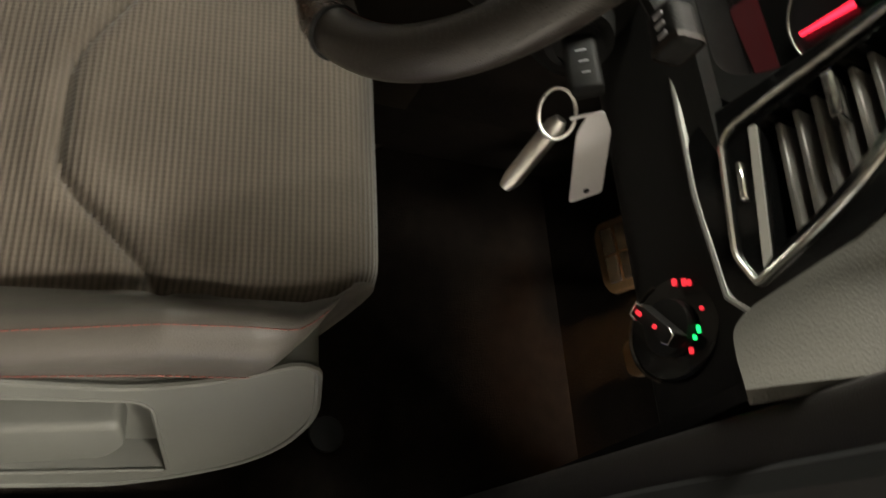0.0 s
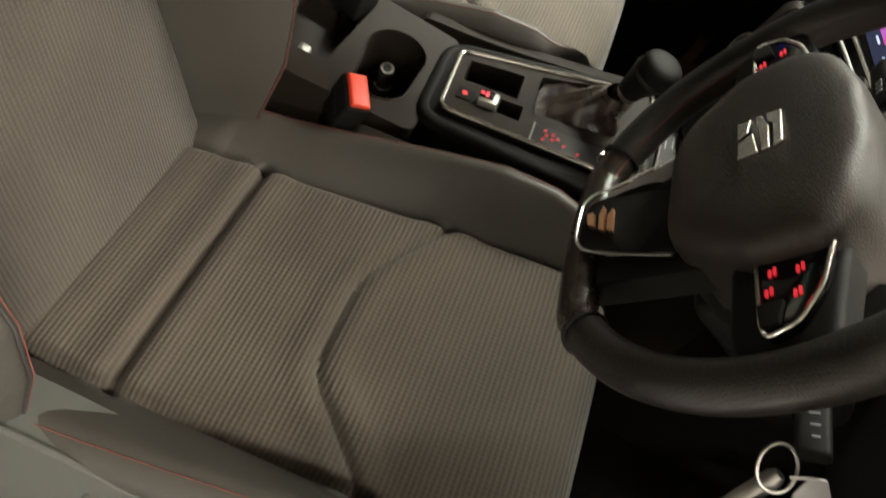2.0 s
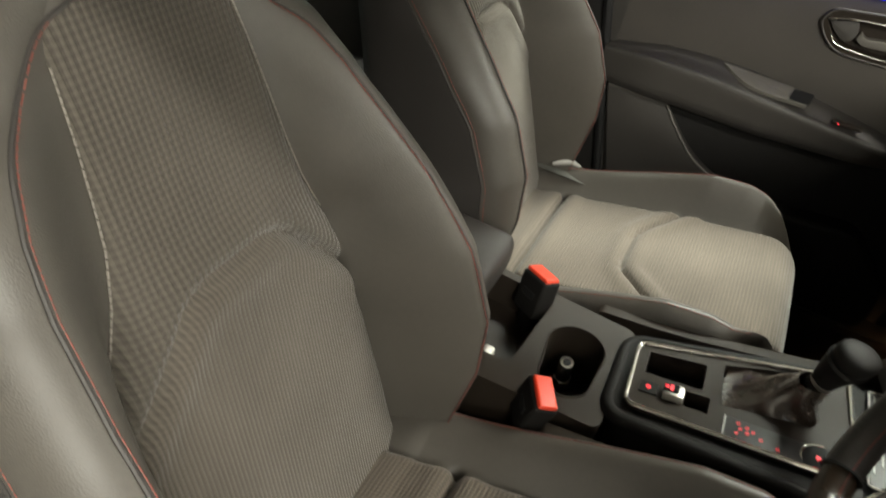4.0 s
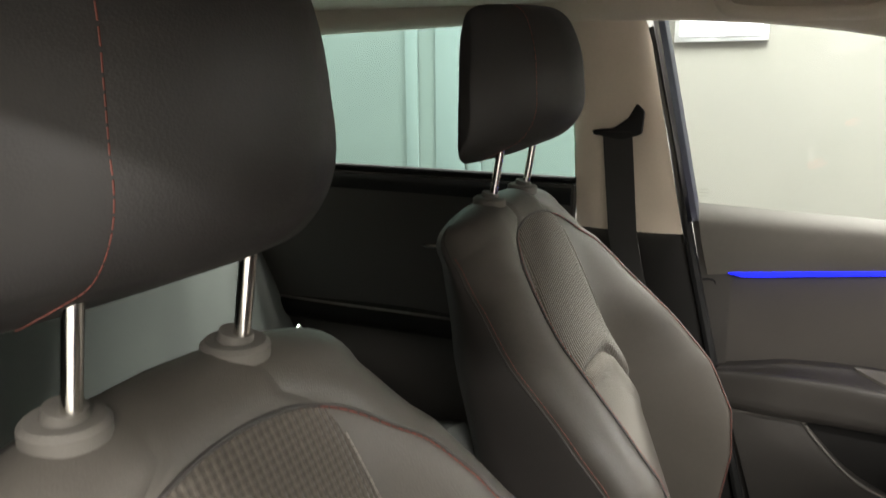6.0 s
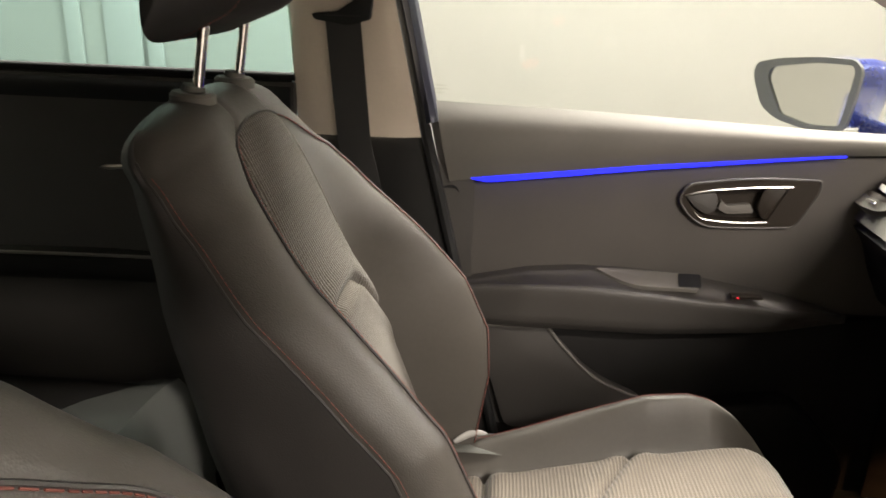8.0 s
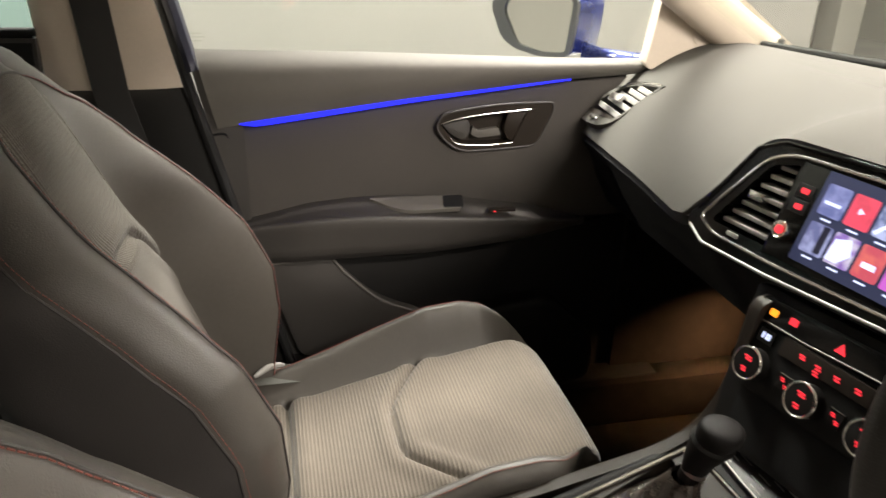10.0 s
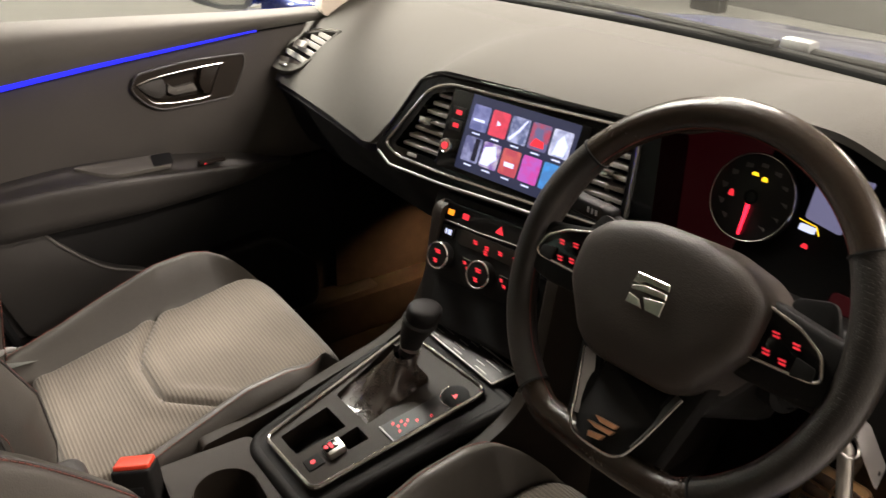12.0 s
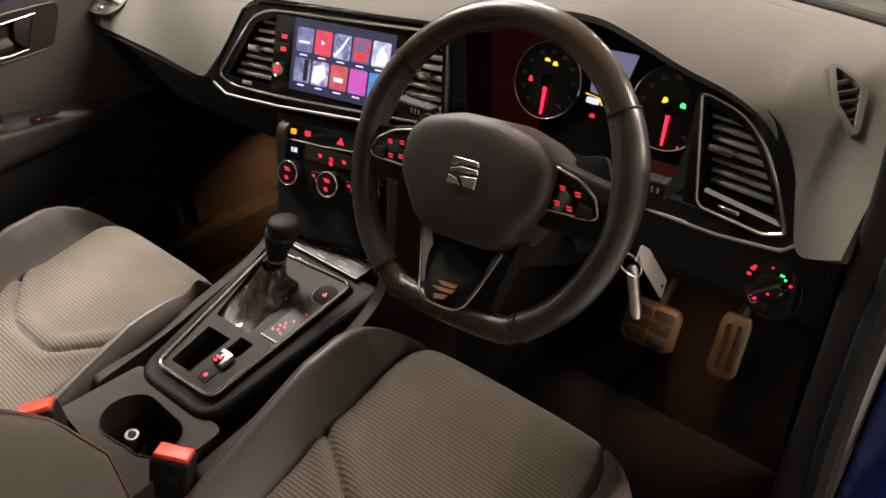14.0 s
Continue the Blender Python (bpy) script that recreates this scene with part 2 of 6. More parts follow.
    return ob


def thing(name, bm, material, label, category, group="", kind="", smooth=True, angle=40):
    """A thing of one mesh, its origin at the middle of its foot."""
    vs = [v.co for v in bm.verts]
    o = Vector(((min(v.x for v in vs) + max(v.x for v in vs)) / 2, (min(v.y for v in vs) + max(v.y for v in vs)) / 2, min(v.z for v in vs)))
    bmesh.ops.translate(bm, verts=bm.verts, vec=-o)
    ob = part(name, bm, material, None, "", smooth, angle)
    ob.location = o
    PLACE[ob.name] = o
    return tagged(ob, label, category, group, kind)


def box(lo, hi, bevel=0.0, seg=2, m=None):
    bm = bmesh.new()
    bmesh.ops.create_cube(bm, size=1)
    s = [h - l for l, h in zip(lo, hi)]
    bmesh.ops.scale(bm, vec=s, verts=bm.verts)
    bmesh.ops.translate(bm, vec=[(l + h) / 2 for l, h in zip(lo, hi)], verts=bm.verts)
    if bevel:
        bmesh.ops.bevel(bm, geom=bm.edges[:], offset=bevel, segments=seg, affect="EDGES", profile=0.6)
    if m:
        bmesh.ops.transform(bm, matrix=m, verts=bm.verts)
    return bm


def join(*bms):
    out = bms[0]
    for b in bms[1:]:
        me = bpy.data.meshes.new("tmp")
        b.to_mesh(me)
        b.free()
        out.from_mesh(me)
        bpy.data.meshes.remove(me)
    return out


def plane_frame(o, ex, ez):
    """A panel's own frame: x along it, y into it (away from the cabin), z up it."""
    ex = Vector(ex).normalized()
    ez = Vector(ez)
    ez = (ez - ex * ez.dot(ex)).normalized()
    n = ez.cross(ex)
    return Matrix(((ex.x, n.x, ez.x, o[0]), (ex.y, n.y, ez.y, o[1]), (ex.z, n.z, ez.z, o[2]), (0, 0, 0, 1)))


def prism(poly, y0, y1, m=None, bevel=0.0, seg=2):
    """A plate with the outline poly (x, z) from depth y0 (front) to y1, the front edge rounded."""
    bm = bmesh.new()
    f = bm.faces.new([bm.verts.new((x, y0, z)) for x, z in poly])
    back = bmesh.ops.extrude_face_region(bm, geom=[f])
    bmesh.ops.translate(bm, vec=(0, y1 - y0, 0), verts=[g for g in back["geom"] if isinstance(g, bmesh.types.BMVert)])
    if bevel:
        es = [e for e in bm.edges if all(abs(v.co.y - y0) < 1e-6 for v in e.verts)]
        bmesh.ops.bevel(bm, geom=es, offset=bevel, segments=seg, affect="EDGES", profile=0.6)
    if m:
        bmesh.ops.transform(bm, matrix=m, verts=bm.verts)
    return bm


def plate(outline, holes, y0, y1, m=None):
    """A plate with open pockets: holes are (outline, depth); a depth of 0 goes right through."""
    bm = bmesh.new()
    loops = []
    for poly in [outline] + [h[0] for h in holes]:
        vs = [bm.verts.new((x, y0, z)) for x, z in poly]
        loops.append([bm.edges.new((vs[i], vs[(i + 1) % len(vs)])) for i in range(len(vs))])
    bmesh.ops.triangle_fill(bm, use_beauty=True, edges=[e for lp in loops for e in lp], normal=(0, -1, 0))
    for k, lp in enumerate(loops):
        d = y1 - y0 if k == 0 else (holes[k - 1][1] or y1 - y0)
        ex = bmesh.ops.extrude_edge_only(bm, edges=lp)
        vs = [g for g in ex["geom"] if isinstance(g, bmesh.types.BMVert)]
        bmesh.ops.translate(bm, vec=(0, d, 0), verts=vs)
        if k and holes[k - 1][1]:
            es = [g for g in ex["geom"] if isinstance(g, bmesh.types.BMEdge) and all(v in vs for v in g.verts)]
            bmesh.ops.contextual_create(bm, geom=es)
    if m:
        bmesh.ops.transform(bm, matrix=m, verts=bm.verts)
    return bm


def rounded(pts, r, n=5):
    """A polygon with its corners rounded; r is one radius or one for each corner."""
    out = []
    for i, p in enumerate(pts):
        p = Vector(p)
        a, b = Vector(pts[i - 1]) - p, Vector(pts[(i + 1) % len(pts)]) - p
        rr = r[i] if isinstance(r, (list, tuple)) else r
        d = min(rr, a.length * 0.48, b.length * 0.48)
        a, b = p + a.normalized() * d, p + b.normalized() * d
        for k in range(n + 1):
            t = k / n
            out.append(tuple(a * (1 - t) ** 2 + p * 2 * t * (1 - t) + b * t * t))
    return out


def rect(x0, z0, x1, z1, r=0.002, n=3):
    return rounded([(x0, z0), (x1, z0), (x1, z1), (x0, z1)], r, n)


def circle(x, z, r, n=24, rz=None):
    return [(x + r * math.cos(2 * math.pi * k / n), z + (rz or r) * math.sin(2 * math.pi * k / n)) for k in range(n)]


def tube(pts, r, closed=False, n=8, flat=1.0, m=None, caps=True):
    """A round bar along points; flat squeezes it along its second normal. r may be one radius for each point."""
    bm = bmesh.new()
    pts = [Vector(p) for p in pts]
    rings, up = [], None
    for i, p in enumerate(pts):
        a = pts[i - 1] if (i or closed) else p
        b = pts[(i + 1) % len(pts)] if (i + 1 < len(pts) or closed) else p
        t = (b - a).normalized()
        if up is None:
            up = Vector((0, 0, 1)) if abs(t.z) < 0.9 else Vector((1, 0, 0))
        up = (up - t * up.dot(t)).normalized()
        side = t.cross(up)
        q = r[i] if isinstance(r, (list, tuple)) else r
        rings.append([bm.verts.new(p + up * q * math.cos(2 * math.pi * k / n) + side * q * flat * math.sin(2 * math.pi * k / n)) for k in range(n)])
    for i in range(len(rings) - (0 if closed else 1)):
        a, b = rings[i], rings[(i + 1) % len(rings)]
        for k in range(n):
            bm.faces.new((a[k], a[(k + 1) % n], b[(k + 1) % n], b[k]))
    if caps and not closed:
        bm.faces.new(rings[0]), bm.faces.new(rings[-1])
    if m:
        bmesh.ops.transform(bm, matrix=m, verts=bm.verts)
    return bm


def spline(pts, n=8, closed=False):
    """A smooth run through points."""
    p = [Vector(q) for q in pts]
    out, L = [], len(p)
    for i in range(L if closed else L - 1):
        a, b, c, d = (p[(i + k) % L] if closed else p[min(max(i + k, 0), L - 1)] for k in (-1, 0, 1, 2))
        for k in range(n):
            t = k / n
            out.append(0.5 * (2 * b + (c - a) * t + (2 * a - 5 * b + 4 * c - d) * t * t + (3 * b - a - 3 * c + d) * t ** 3))
    if not closed:
        out.append(p[-1])
    return out


def sheet(fn, us, vs, thick=0.0):
    """A grid of fn(u, v), doubled to a solid sheet where thick is given."""
    bm = bmesh.new()
    g = [[bm.verts.new(fn(u, v)) for v in vs] for u in us]
    for i in range(len(us) - 1):
        for j in range(len(vs) - 1):
            bm.faces.new((g[i][j], g[i + 1][j], g[i + 1][j + 1], g[i][j + 1]))
    if thick:
        bmesh.ops.recalc_face_normals(bm, faces=bm.faces)
        bmesh.ops.solidify(bm, geom=bm.faces[:], thickness=thick)
    return bm


def lerp(x, table):
    """Runs smoothly through (x, value) rows."""
    if x <= table[0][0]:
        return table[0][1]
    for (a, p), (b, q) in zip(table, table[1:]):
        if x <= b:
            return p + (q - p) * (x - a) / (b - a)
    return table[-1][1]


def span(a, b, n):
    return [a + (b - a) * k / (n - 1) for k in range(n)]


def grown(poly, d):
    cx, cz = sum(p[0] for p in poly) / len(poly), sum(p[1] for p in poly) / len(poly)
    out = []
    for x, z in poly:
        v = Vector((x - cx, z - cz))
        v = v * (1 + d / v.length)
        out.append((cx + v.x, cz + v.y))
    return out


# the garage round the car
def setting(name, bm, material, label, smooth=False):
    return tagged(part(name, bm, material, None, "", smooth), label, name.split("_")[0], "", "structure")


setting("ground", box((-10, -6, GROUND - 0.1), (6, 10, GROUND)), CONCRETE, "grey painted concrete garage floor")
setting("wall_west", box((-2.55, -6, GROUND), (-2.40, 2.3, 2.6)), WALL_WEST_DIM, "cream painted garage wall beside the car")
setting("wall_north", box((-10, 7.4, GROUND), (6, 7.6, 2.6)), WALL, "bright cream garage wall ahead of the car")
setting("wall_far_west", box((-10.2, 2.3, GROUND), (-10, 7.4, 2.6)), WALL, "bright cream garage wall")
setting("wall_back_west", box((-10, 2.1, GROUND), (-2.55, 2.3, 2.6)), WALL, "cream painted garage wall return")
setting("wall_east", box((5.4, -6, GROUND), (5.6, 7.4, 2.6)), WALL, "cream painted garage wall")
setting("wall_south", box((-2.4, -6.2, GROUND), (5.4, -6, 2.6)), WALL, "cream painted garage wall")
setting("ceiling", box((-10, -6, 2.6), (6, 10, 2.7)), WALL, "white painted garage ceiling")
setting("skirting", box((-2.4, -6, GROUND), (-2.385, 2.3, GROUND + 0.1), 0.003), GREY_FRAME, "grey skirting board along the wall")
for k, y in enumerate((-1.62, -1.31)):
    thing("wall_cover_strip", box((-2.4, y - 0.03, GROUND + 0.1), (-2.388, y + 0.03, 2.6), 0.003), WALL_WHITE_DIM, "white cover strip on the cream wall", "wall strip", "wall strips")
thing("wall_panel", box((-2.4, -1.50, GROUND + 0.1), (-2.392, -1.36, 2.6), 0.002), WALL_WHITE_DIM, "narrow white panel on the garage wall", "wall panel")
fr = empty("notice_frame", (-2.40, -0.31, 1.2), "grey framed notice high on the cream wall", "notice")
part("frame", box((-2.40, -0.48, 1.19), (-2.38, -0.15, 1.62), 0.004), GREY_FRAME, fr)
part("sheet", box((-2.379, -0.46, 1.21), (-2.376, -0.17, 1.60)), mat("blueish_paper", (0.55, 0.58, 0.72), 0.6), fr, "blank pale blue sheet")
for x, w in ((-6.9, 0.32), (-7.55, 0.22)):
    thing("column", box((x - w / 2, 6.0, GROUND), (x + w / 2, 6.3, 2.6), 0.01), WALL, "cream painted garage column", "column", "garage columns")
thing("fire_bucket_post", box((-7.85, 5.9, GROUND + 0.02), (-7.72, 6.0, 1.0), 0.01), RED_PAINT, "red painted post before the far wall", "post")
thing("low_wall_plinth", box((-5.8, 7.15, GROUND), (1.0, 7.4, 0.2), 0.01), WALL_WHITE_DIM, "white low plinth along the far wall", "plinth")
thing("wheel_stop", box((-4.3, 6.6, GROUND), (-3.95, 6.75, GROUND + 0.14), 0.03), RUBBER, "black rubber wheel stop on the garage floor", "wheel stop")

# the car's shell: floor, tunnel, sills, roof, pillars
setting("floor", box((-0.74, -1.2, 0.06), (0.74, 1.06, 0.10)), CARPET, "dark carpet of the car floor")
setting("floor_tunnel", box((-0.13, -1.1, 0.10), (0.13, 1.0, 0.24), 0.03), CARPET, "dark carpeted centre tunnel", True)


def toeboard(u, v):
    return (u, lerp(v, [(0, 0.92), (1, 1.14)]), lerp(v, [(0, 0.08), (1, 0.62)]))


setting("wall_toeboard", sheet(toeboard, span(-0.74, 0.74, 3), span(0, 1, 3), 0.02), CARPET, "dark carpeted toe board under the dashboard", True)
setting("floor_tunnel_front", box((-0.115, 0.60, 0.20), (0.13, 1.06, 0.62), 0.03), CARPET, "dark carpeted tunnel under the centre stack", True)
setting("wall_bulkhead", box((-0.74, 1.05, 0.3), (0.74, 1.15, 0.84)), BLACK, "black bulkhead behind the dashboard")
for sx, nm in ((-1, "left"), (1, "right")):
    setting("sill_" + nm, box((min(sx * 0.70, sx * 0.86), -1.2, -0.02), (max(sx * 0.70, sx * 0.86), 1.0, 0.19), 0.03), BLUE, "blue painted door sill of the car", True)
    setting("carpet_edge_" + nm, box((min(sx * 0.66, sx * 0.735), -1.2, 0.09), (max(sx * 0.66, sx * 0.735), 1.04, 0.200), 0.015), CARPET, "dark carpet turned up beside the sill", True)
    setting("sill_trim_" + nm, box((min(sx * 0.68, sx * 0.76), -1.0, 0.19), (max(sx * 0.68, sx * 0.76), 0.75, 0.205), 0.006), BLACK, "black plastic sill trim", True)


def roof(u, v):
    x = lerp(u, [(-1, -0.60), (1, 0.60)])
    y = lerp(v, [(0, -1.25), (1, 0.36)])
    return (x, y, 1.285 - 0.075 * abs(u) ** 3 - 0.05 * max(0, v - 0.6) - 0.05 * max(0, 0.3 - v))


setting("ceiling_headliner", sheet(roof, span(-1, 1, 21), span(0, 1, 21), -0.03), HEADLINER, "pale grey cloth headliner of the car roof", True)


def rail(pts, w, h, material, name, label):
    """A soft bar of oval section along a curve."""
    return setting(name, tube(spline(pts, 8), w, False, 14, h), material, label, True)


for sx, nm in ((-1, "left"), (1, "right")):
    rail([(sx * 0.60, -1.2, 1.20), (sx * 0.625, -0.7, 1.215), (sx * 0.635, -0.3, 1.222), (sx * 0.635, 0.05, 1.20), (sx * 0.62, 0.36, 1.135)], 0.042, 0.75, HEADLINER, "roof_rail_" + nm, "pale cloth covered roof rail above the doors")
rail([(-0.6, 0.36, 1.14), (-0.3, 0.39, 1.20), (0, 0.40, 1.22), (0.3, 0.39, 1.20), (0.6, 0.36, 1.14)], 0.04, 0.7, HEADLINER, "windscreen_header", "pale cloth windscreen header rail")
# A pillars
for sx, nm in ((-1, "left"), (1, "right")):
    pil = [(sx * 0.625, 0.34, 1.15), (sx * 0.665, 0.60, 1.02), (sx * 0.70, 0.80, 0.90), (sx * 0.71, 0.88, 0.855)]
    rail(pil, 0.042, 0.7, BEIGE, "a_pillar_" + nm, "beige plastic windscreen pillar trim")
    setting("a_pillar_foot_" + nm, prism(rounded([(0.64, 0.83), (0.96, 0.85), (0.80, 0.96), (0.66, 0.97)], 0.02), 0, 0.03, Matrix(((0, 1, 0, sx * 0.715 - 0.015), (1, 0, 0, 0), (0, 0, 1, 0), (0, 0, 0, 1))), 0.006), BEIGE, "beige plastic foot of the windscreen pillar", True)
tw = empty("tweeter_grille", (-0.70, 0.74, 0.87), "round beige speaker grille in the pillar foot", "speaker grille")
part("grille", prism(circle(0.745, 0.893, 0.021, 28), 0, 0.006, Matrix(((0, 1, 0, -0.704), (1, 0, 0, 0), (0, 0, 1, 0), (0, 0, 0, 1))), 0.002), BEIGE, tw)

# left B pillar
bp = empty("b_pillar", (-0.72, -0.23, 0.2), "beige upper and black lower door pillar trim", "pillar trim", "", "structure")


def pillar_upper(u, v):
    z = lerp(v, [(0, 0.812), (1, 1.20)])
    y0, y1 = lerp(z, [(0.81, -0.335), (1.2, -0.345)]), lerp(z, [(0.81, -0.139), (1.0, -0.176), (1.15, -0.20), (1.2, -0.215)])
    x = lerp(z, [(0.81, -0.725), (1.0, -0.70), (1.2, -0.65)])
    return (x + 0.012 * (1 - (2 * u - 1) ** 4), y0 + (y1 - y0) * u, z)


part("upper_trim", sheet(pillar_upper, span(0, 1, 14), span(0, 1, 14)), BEIGE, bp)


def pillar_lower(u, v):
    z = lerp(v, [(0, 0.2), (1, 0.812)])
    y0, y1 = -0.335, lerp(z, [(0.2, 0.02), (0.31, -0.003), (0.56, -0.072), (0.81, -0.139)])
    return (-0.735 + 0.012 * (1 - (2 * u - 1) ** 4), y0 + (y1 - y0) * u, z)


part("lower_trim", sheet(pillar_lower, span(0, 1, 12), span(0, 1, 10)), BLACK, bp)
part("door_seal", tube(spline([(-0.715, -0.215, 1.17), (-0.722, -0.17, 1.0), (-0.728, -0.137, 0.84), (-0.728, -0.068, 0.56), (-0.728, 0.01, 0.25)], 8), 0.009), RUBBER, bp)
part("window_channel", tube(spline([(-0.69, -0.196, 1.195), (-0.722, -0.157, 1.0), (-0.736, -0.130, 0.868), (-0.734, -0.122, 0.835)], 8), 0.021, False, 8, 0.6), mat("dark_blue_door_frame", (0.005, 0.006, 0.018), 0.4), bp)
sb = empty("seat_belt", (-0.70, -0.25, 0.3), "black webbing seat belt hanging from the door pillar", "seat belt")


def belt(u, v):
    z = lerp(v, [(0, 0.30), (1, 0.995)])
    return (-0.698 + lerp(z, [(0.3, -0.012), (0.8, -0.006), (1.0, 0.020)]), -0.268 + 0.052 * u + lerp(z, [(0.3, 0.12), (0.8, 0.0), (1.0, -0.012)]), z)


part("webbing", sheet(belt, span(0, 1, 4), span(0, 1, 12), 0.0018), BELT, sb)
gd = Matrix(((0, 1, 0, -0.680), (1, 0, 0, 0), (0, 0, 1, 0), (0, 0, 0, 1)))
part("guide_slot", prism(rounded([(-0.296, 0.988), (-0.245, 0.98), (-0.213, 0.99), (-0.208, 1.03), (-0.222, 1.045), (-0.236, 1.018), (-0.262, 1.0), (-0.30, 0.996)], 0.006), -0.003, 0.01, gd @ Matrix.Diagonal((1, -1, 1, 1)), 0.002), RUBBER, sb)

# the glass
gl = tagged(part("window_1", sheet(lambda u, v: (lerp(v, [(0, -0.742), (1, -0.645)]), lerp(u, [(0, -0.125 - 0.07 * v), (1, 0.78 - 0.42 * v)]), lerp(v, [(0, 0.845), (1, 1.20)])), span(0, 1, 6), span(0, 1, 6), 0.004), WINDOW), "clear glass of the front passenger door", "window", "", "structure")
gl.visible_shadow = False
for k, w in enumerate((0.018, 0.022, 0.016)):
    part("etched_line", box((-0.0006, 0.0, -0.0007), (0.0006, w, 0.0007), 0, 1, Matrix.Translation((-0.729 - 0.0017 * k, -0.121, 0.8945 - 0.006 * k))), glass("etched_glass", (0.93, 0.92, 0.90)), gl, "faint etched marking on the glass")
g2 = tagged(part("window_2", sheet(lambda u, v: (lerp(v, [(0, -0.735), (1, -0.64)]), lerp(u, [(0, -1.25), (1, -0.335)]), lerp(v, [(0, 0.84), (1, 1.21)])), span(0, 1, 5), span(0, 1, 5), 0.004), WINDOW_GREEN), "green tinted glass of the rear door", "window", "", "structure")
g2.visible_shadow = False
ws = tagged(part("windscreen", sheet(lambda u, v: (u * lerp(v, [(0, 0.70), (1, 0.60)]), lerp(v, [(0, 1.015 - 0.16 * u * u), (1, 0.40 - 0.05 * u * u)]), lerp(v, [(0, 0.868), (1, 1.20 - 0.05 * u * u)])), span(-1, 1, 17), span(0, 1, 8), 0.005), WINDOW), "clear laminated windscreen", "window", "", "structure")
ws.visible_shadow = False
setting("window_seal", tube([(u * 0.70, 1.0 - 0.16 * u * u, 0.874) for u in span(-1, 1, 25)], 0.009, False, 8, 0.8), RUBBER, "black rubber seal at the windscreen's foot", True)
setting("roof_band", tube(spline([(-0.66, 0.50, 1.075), (-0.69, 0.65, 0.985), (-0.715, 0.80, 0.90), (-0.69, 0.90, 0.875)], 8), 0.008), RUBBER, "black rubber seal beside the windscreen", True)
gh = empty("grab_handle", (-0.56, 0.03, 1.20), "pale grey grab handle folded up at the roof rail", "grab handle")
part("bar", tube(spline([(-0.585, -0.09, 1.215), (-0.575, -0.07, 1.185), (-0.57, 0.0, 1.176), (-0.57, 0.06, 1.176), (-0.575, 0.125, 1.178), (-0.59, 0.145, 1.205)], 8), 0.011, False, 10, 0.8), HEADLINER, gh)

# bonnet, wipers and wing mirror
bn = empty("bonnet", (0, 1.4, 0.7), "glossy blue bonnet seen through the windscreen", "bonnet")
part("panel", sheet(lambda u, v: (0.72 * u * (1 - 0.12 * v), 1.10 + 0.85 * v - 0.16 * u * u, 0.852 - 0.035 * v - 0.085 * v * v - 0.04 * u * u + 0.012 * math.exp(-((abs(u) - 0.55) / 0.12) ** 2)), span(-1, 1, 41), span(0, 1, 16), 0.02), BLUE, bn)
part("scuttle", sheet(lambda u, v: (0.70 * u, 1.02 + 0.09 * v - 0.16 * u * u, 0.858 - 0.02 * v), span(-1, 1, 21), span(0, 1, 3), 0.01), BLACK, bn)
for x0, x1 in ((0.06, 0.62), (-0.52, 0.04)):
    wp = empty("wiper", (x0, 1.0, 0.86), "black wiper arm resting at the windscreen's foot", "wiper", "wipers")
    part("arm", tube([(x0, 1.035 - 0.1 * x0 * x0, 0.878), ((x0 + x1) / 2, 1.02 - 0.1 * (x0 + x1) ** 2 / 4, 0.884), (x1, 1.0 - 0.12 * x1 * x1, 0.886)], 0.006, False, 8, 1.4), RUBBER, wp)
    part("cap", box((x0 - 0.03, 1.02, 0.872), (x0 + 0.02, 1.05, 0.893), 0.008), GREY_FRAME, wp, "worn grey wiper cap")
wm = empty("wing_mirror", (-0.93, 0.55, 0.84), "blue wing mirror outside the passenger window", "wing mirror")


MIR = pose(-0.93, 0.50, 0.880, 0, 0, 33)
CASE = rounded([(-0.094, 0.022), (-0.090, 0.044), (-0.040, 0.057), (0.040, 0.066), (0.100, 0.067), (0.116, 0.052), (0.112, 0.0), (0.104, -0.050), (0.034, -0.058), (-0.030, -0.050), (-0.066, -0.032)], 0.016)


def housing(u, v):
    """The painted case: the outline drawn back and closed to a rounded end."""
    x, z = CASE[int(round(u * len(CASE))) % len(CASE)]
    k, y = lerp(v, [(0, 1.0), (0.35, 1.01), (0.6, 0.94), (0.8, 0.78), (0.92, 0.55), (1, 0.15)]), lerp(v, [(0, 0.004), (0.35, 0.055), (0.6, 0.090), (0.8, 0.112), (0.92, 0.122), (1, 0.127)])
    return MIR @ Vector((0.035 + (x - 0.035) * k, y, z * k))


part("housing", sheet(housing, [k / len(CASE) for k in range(len(CASE) + 1)], span(0, 1, 16), 0.003), BLUE, wm)
GLS = rounded([(-0.062, 0.020), (-0.056, 0.040), (0.030, 0.056), (0.098, 0.058), (0.104, 0.046), (0.094, -0.043), (0.036, -0.049), (-0.024, -0.040)], 0.010)
part("bezel", plate(CASE, [(GLS, 0.006)], -0.004, 0.008, MIR), mat("mirror_bezel_plastic", (0.075, 0.075, 0.073), 0.35, vary=0.1), wm, "grey plastic mirror rim", angle=30)
part("mirror_glass", prism(grown(GLS, -0.0006), 0.0, 0.003, MIR), MIRROR, wm, "silvered mirror glass")
part("arm", tube([MIR @ Vector((0.10, 0.055, -0.048)), MIR @ Vector((0.135, 0.060, -0.052)), (-0.77, 0.655, 0.832), (-0.745, 0.67, 0.832)], [0.020, 0.018, 0.018, 0.022], False, 12, 0.8), BLUE, wm)


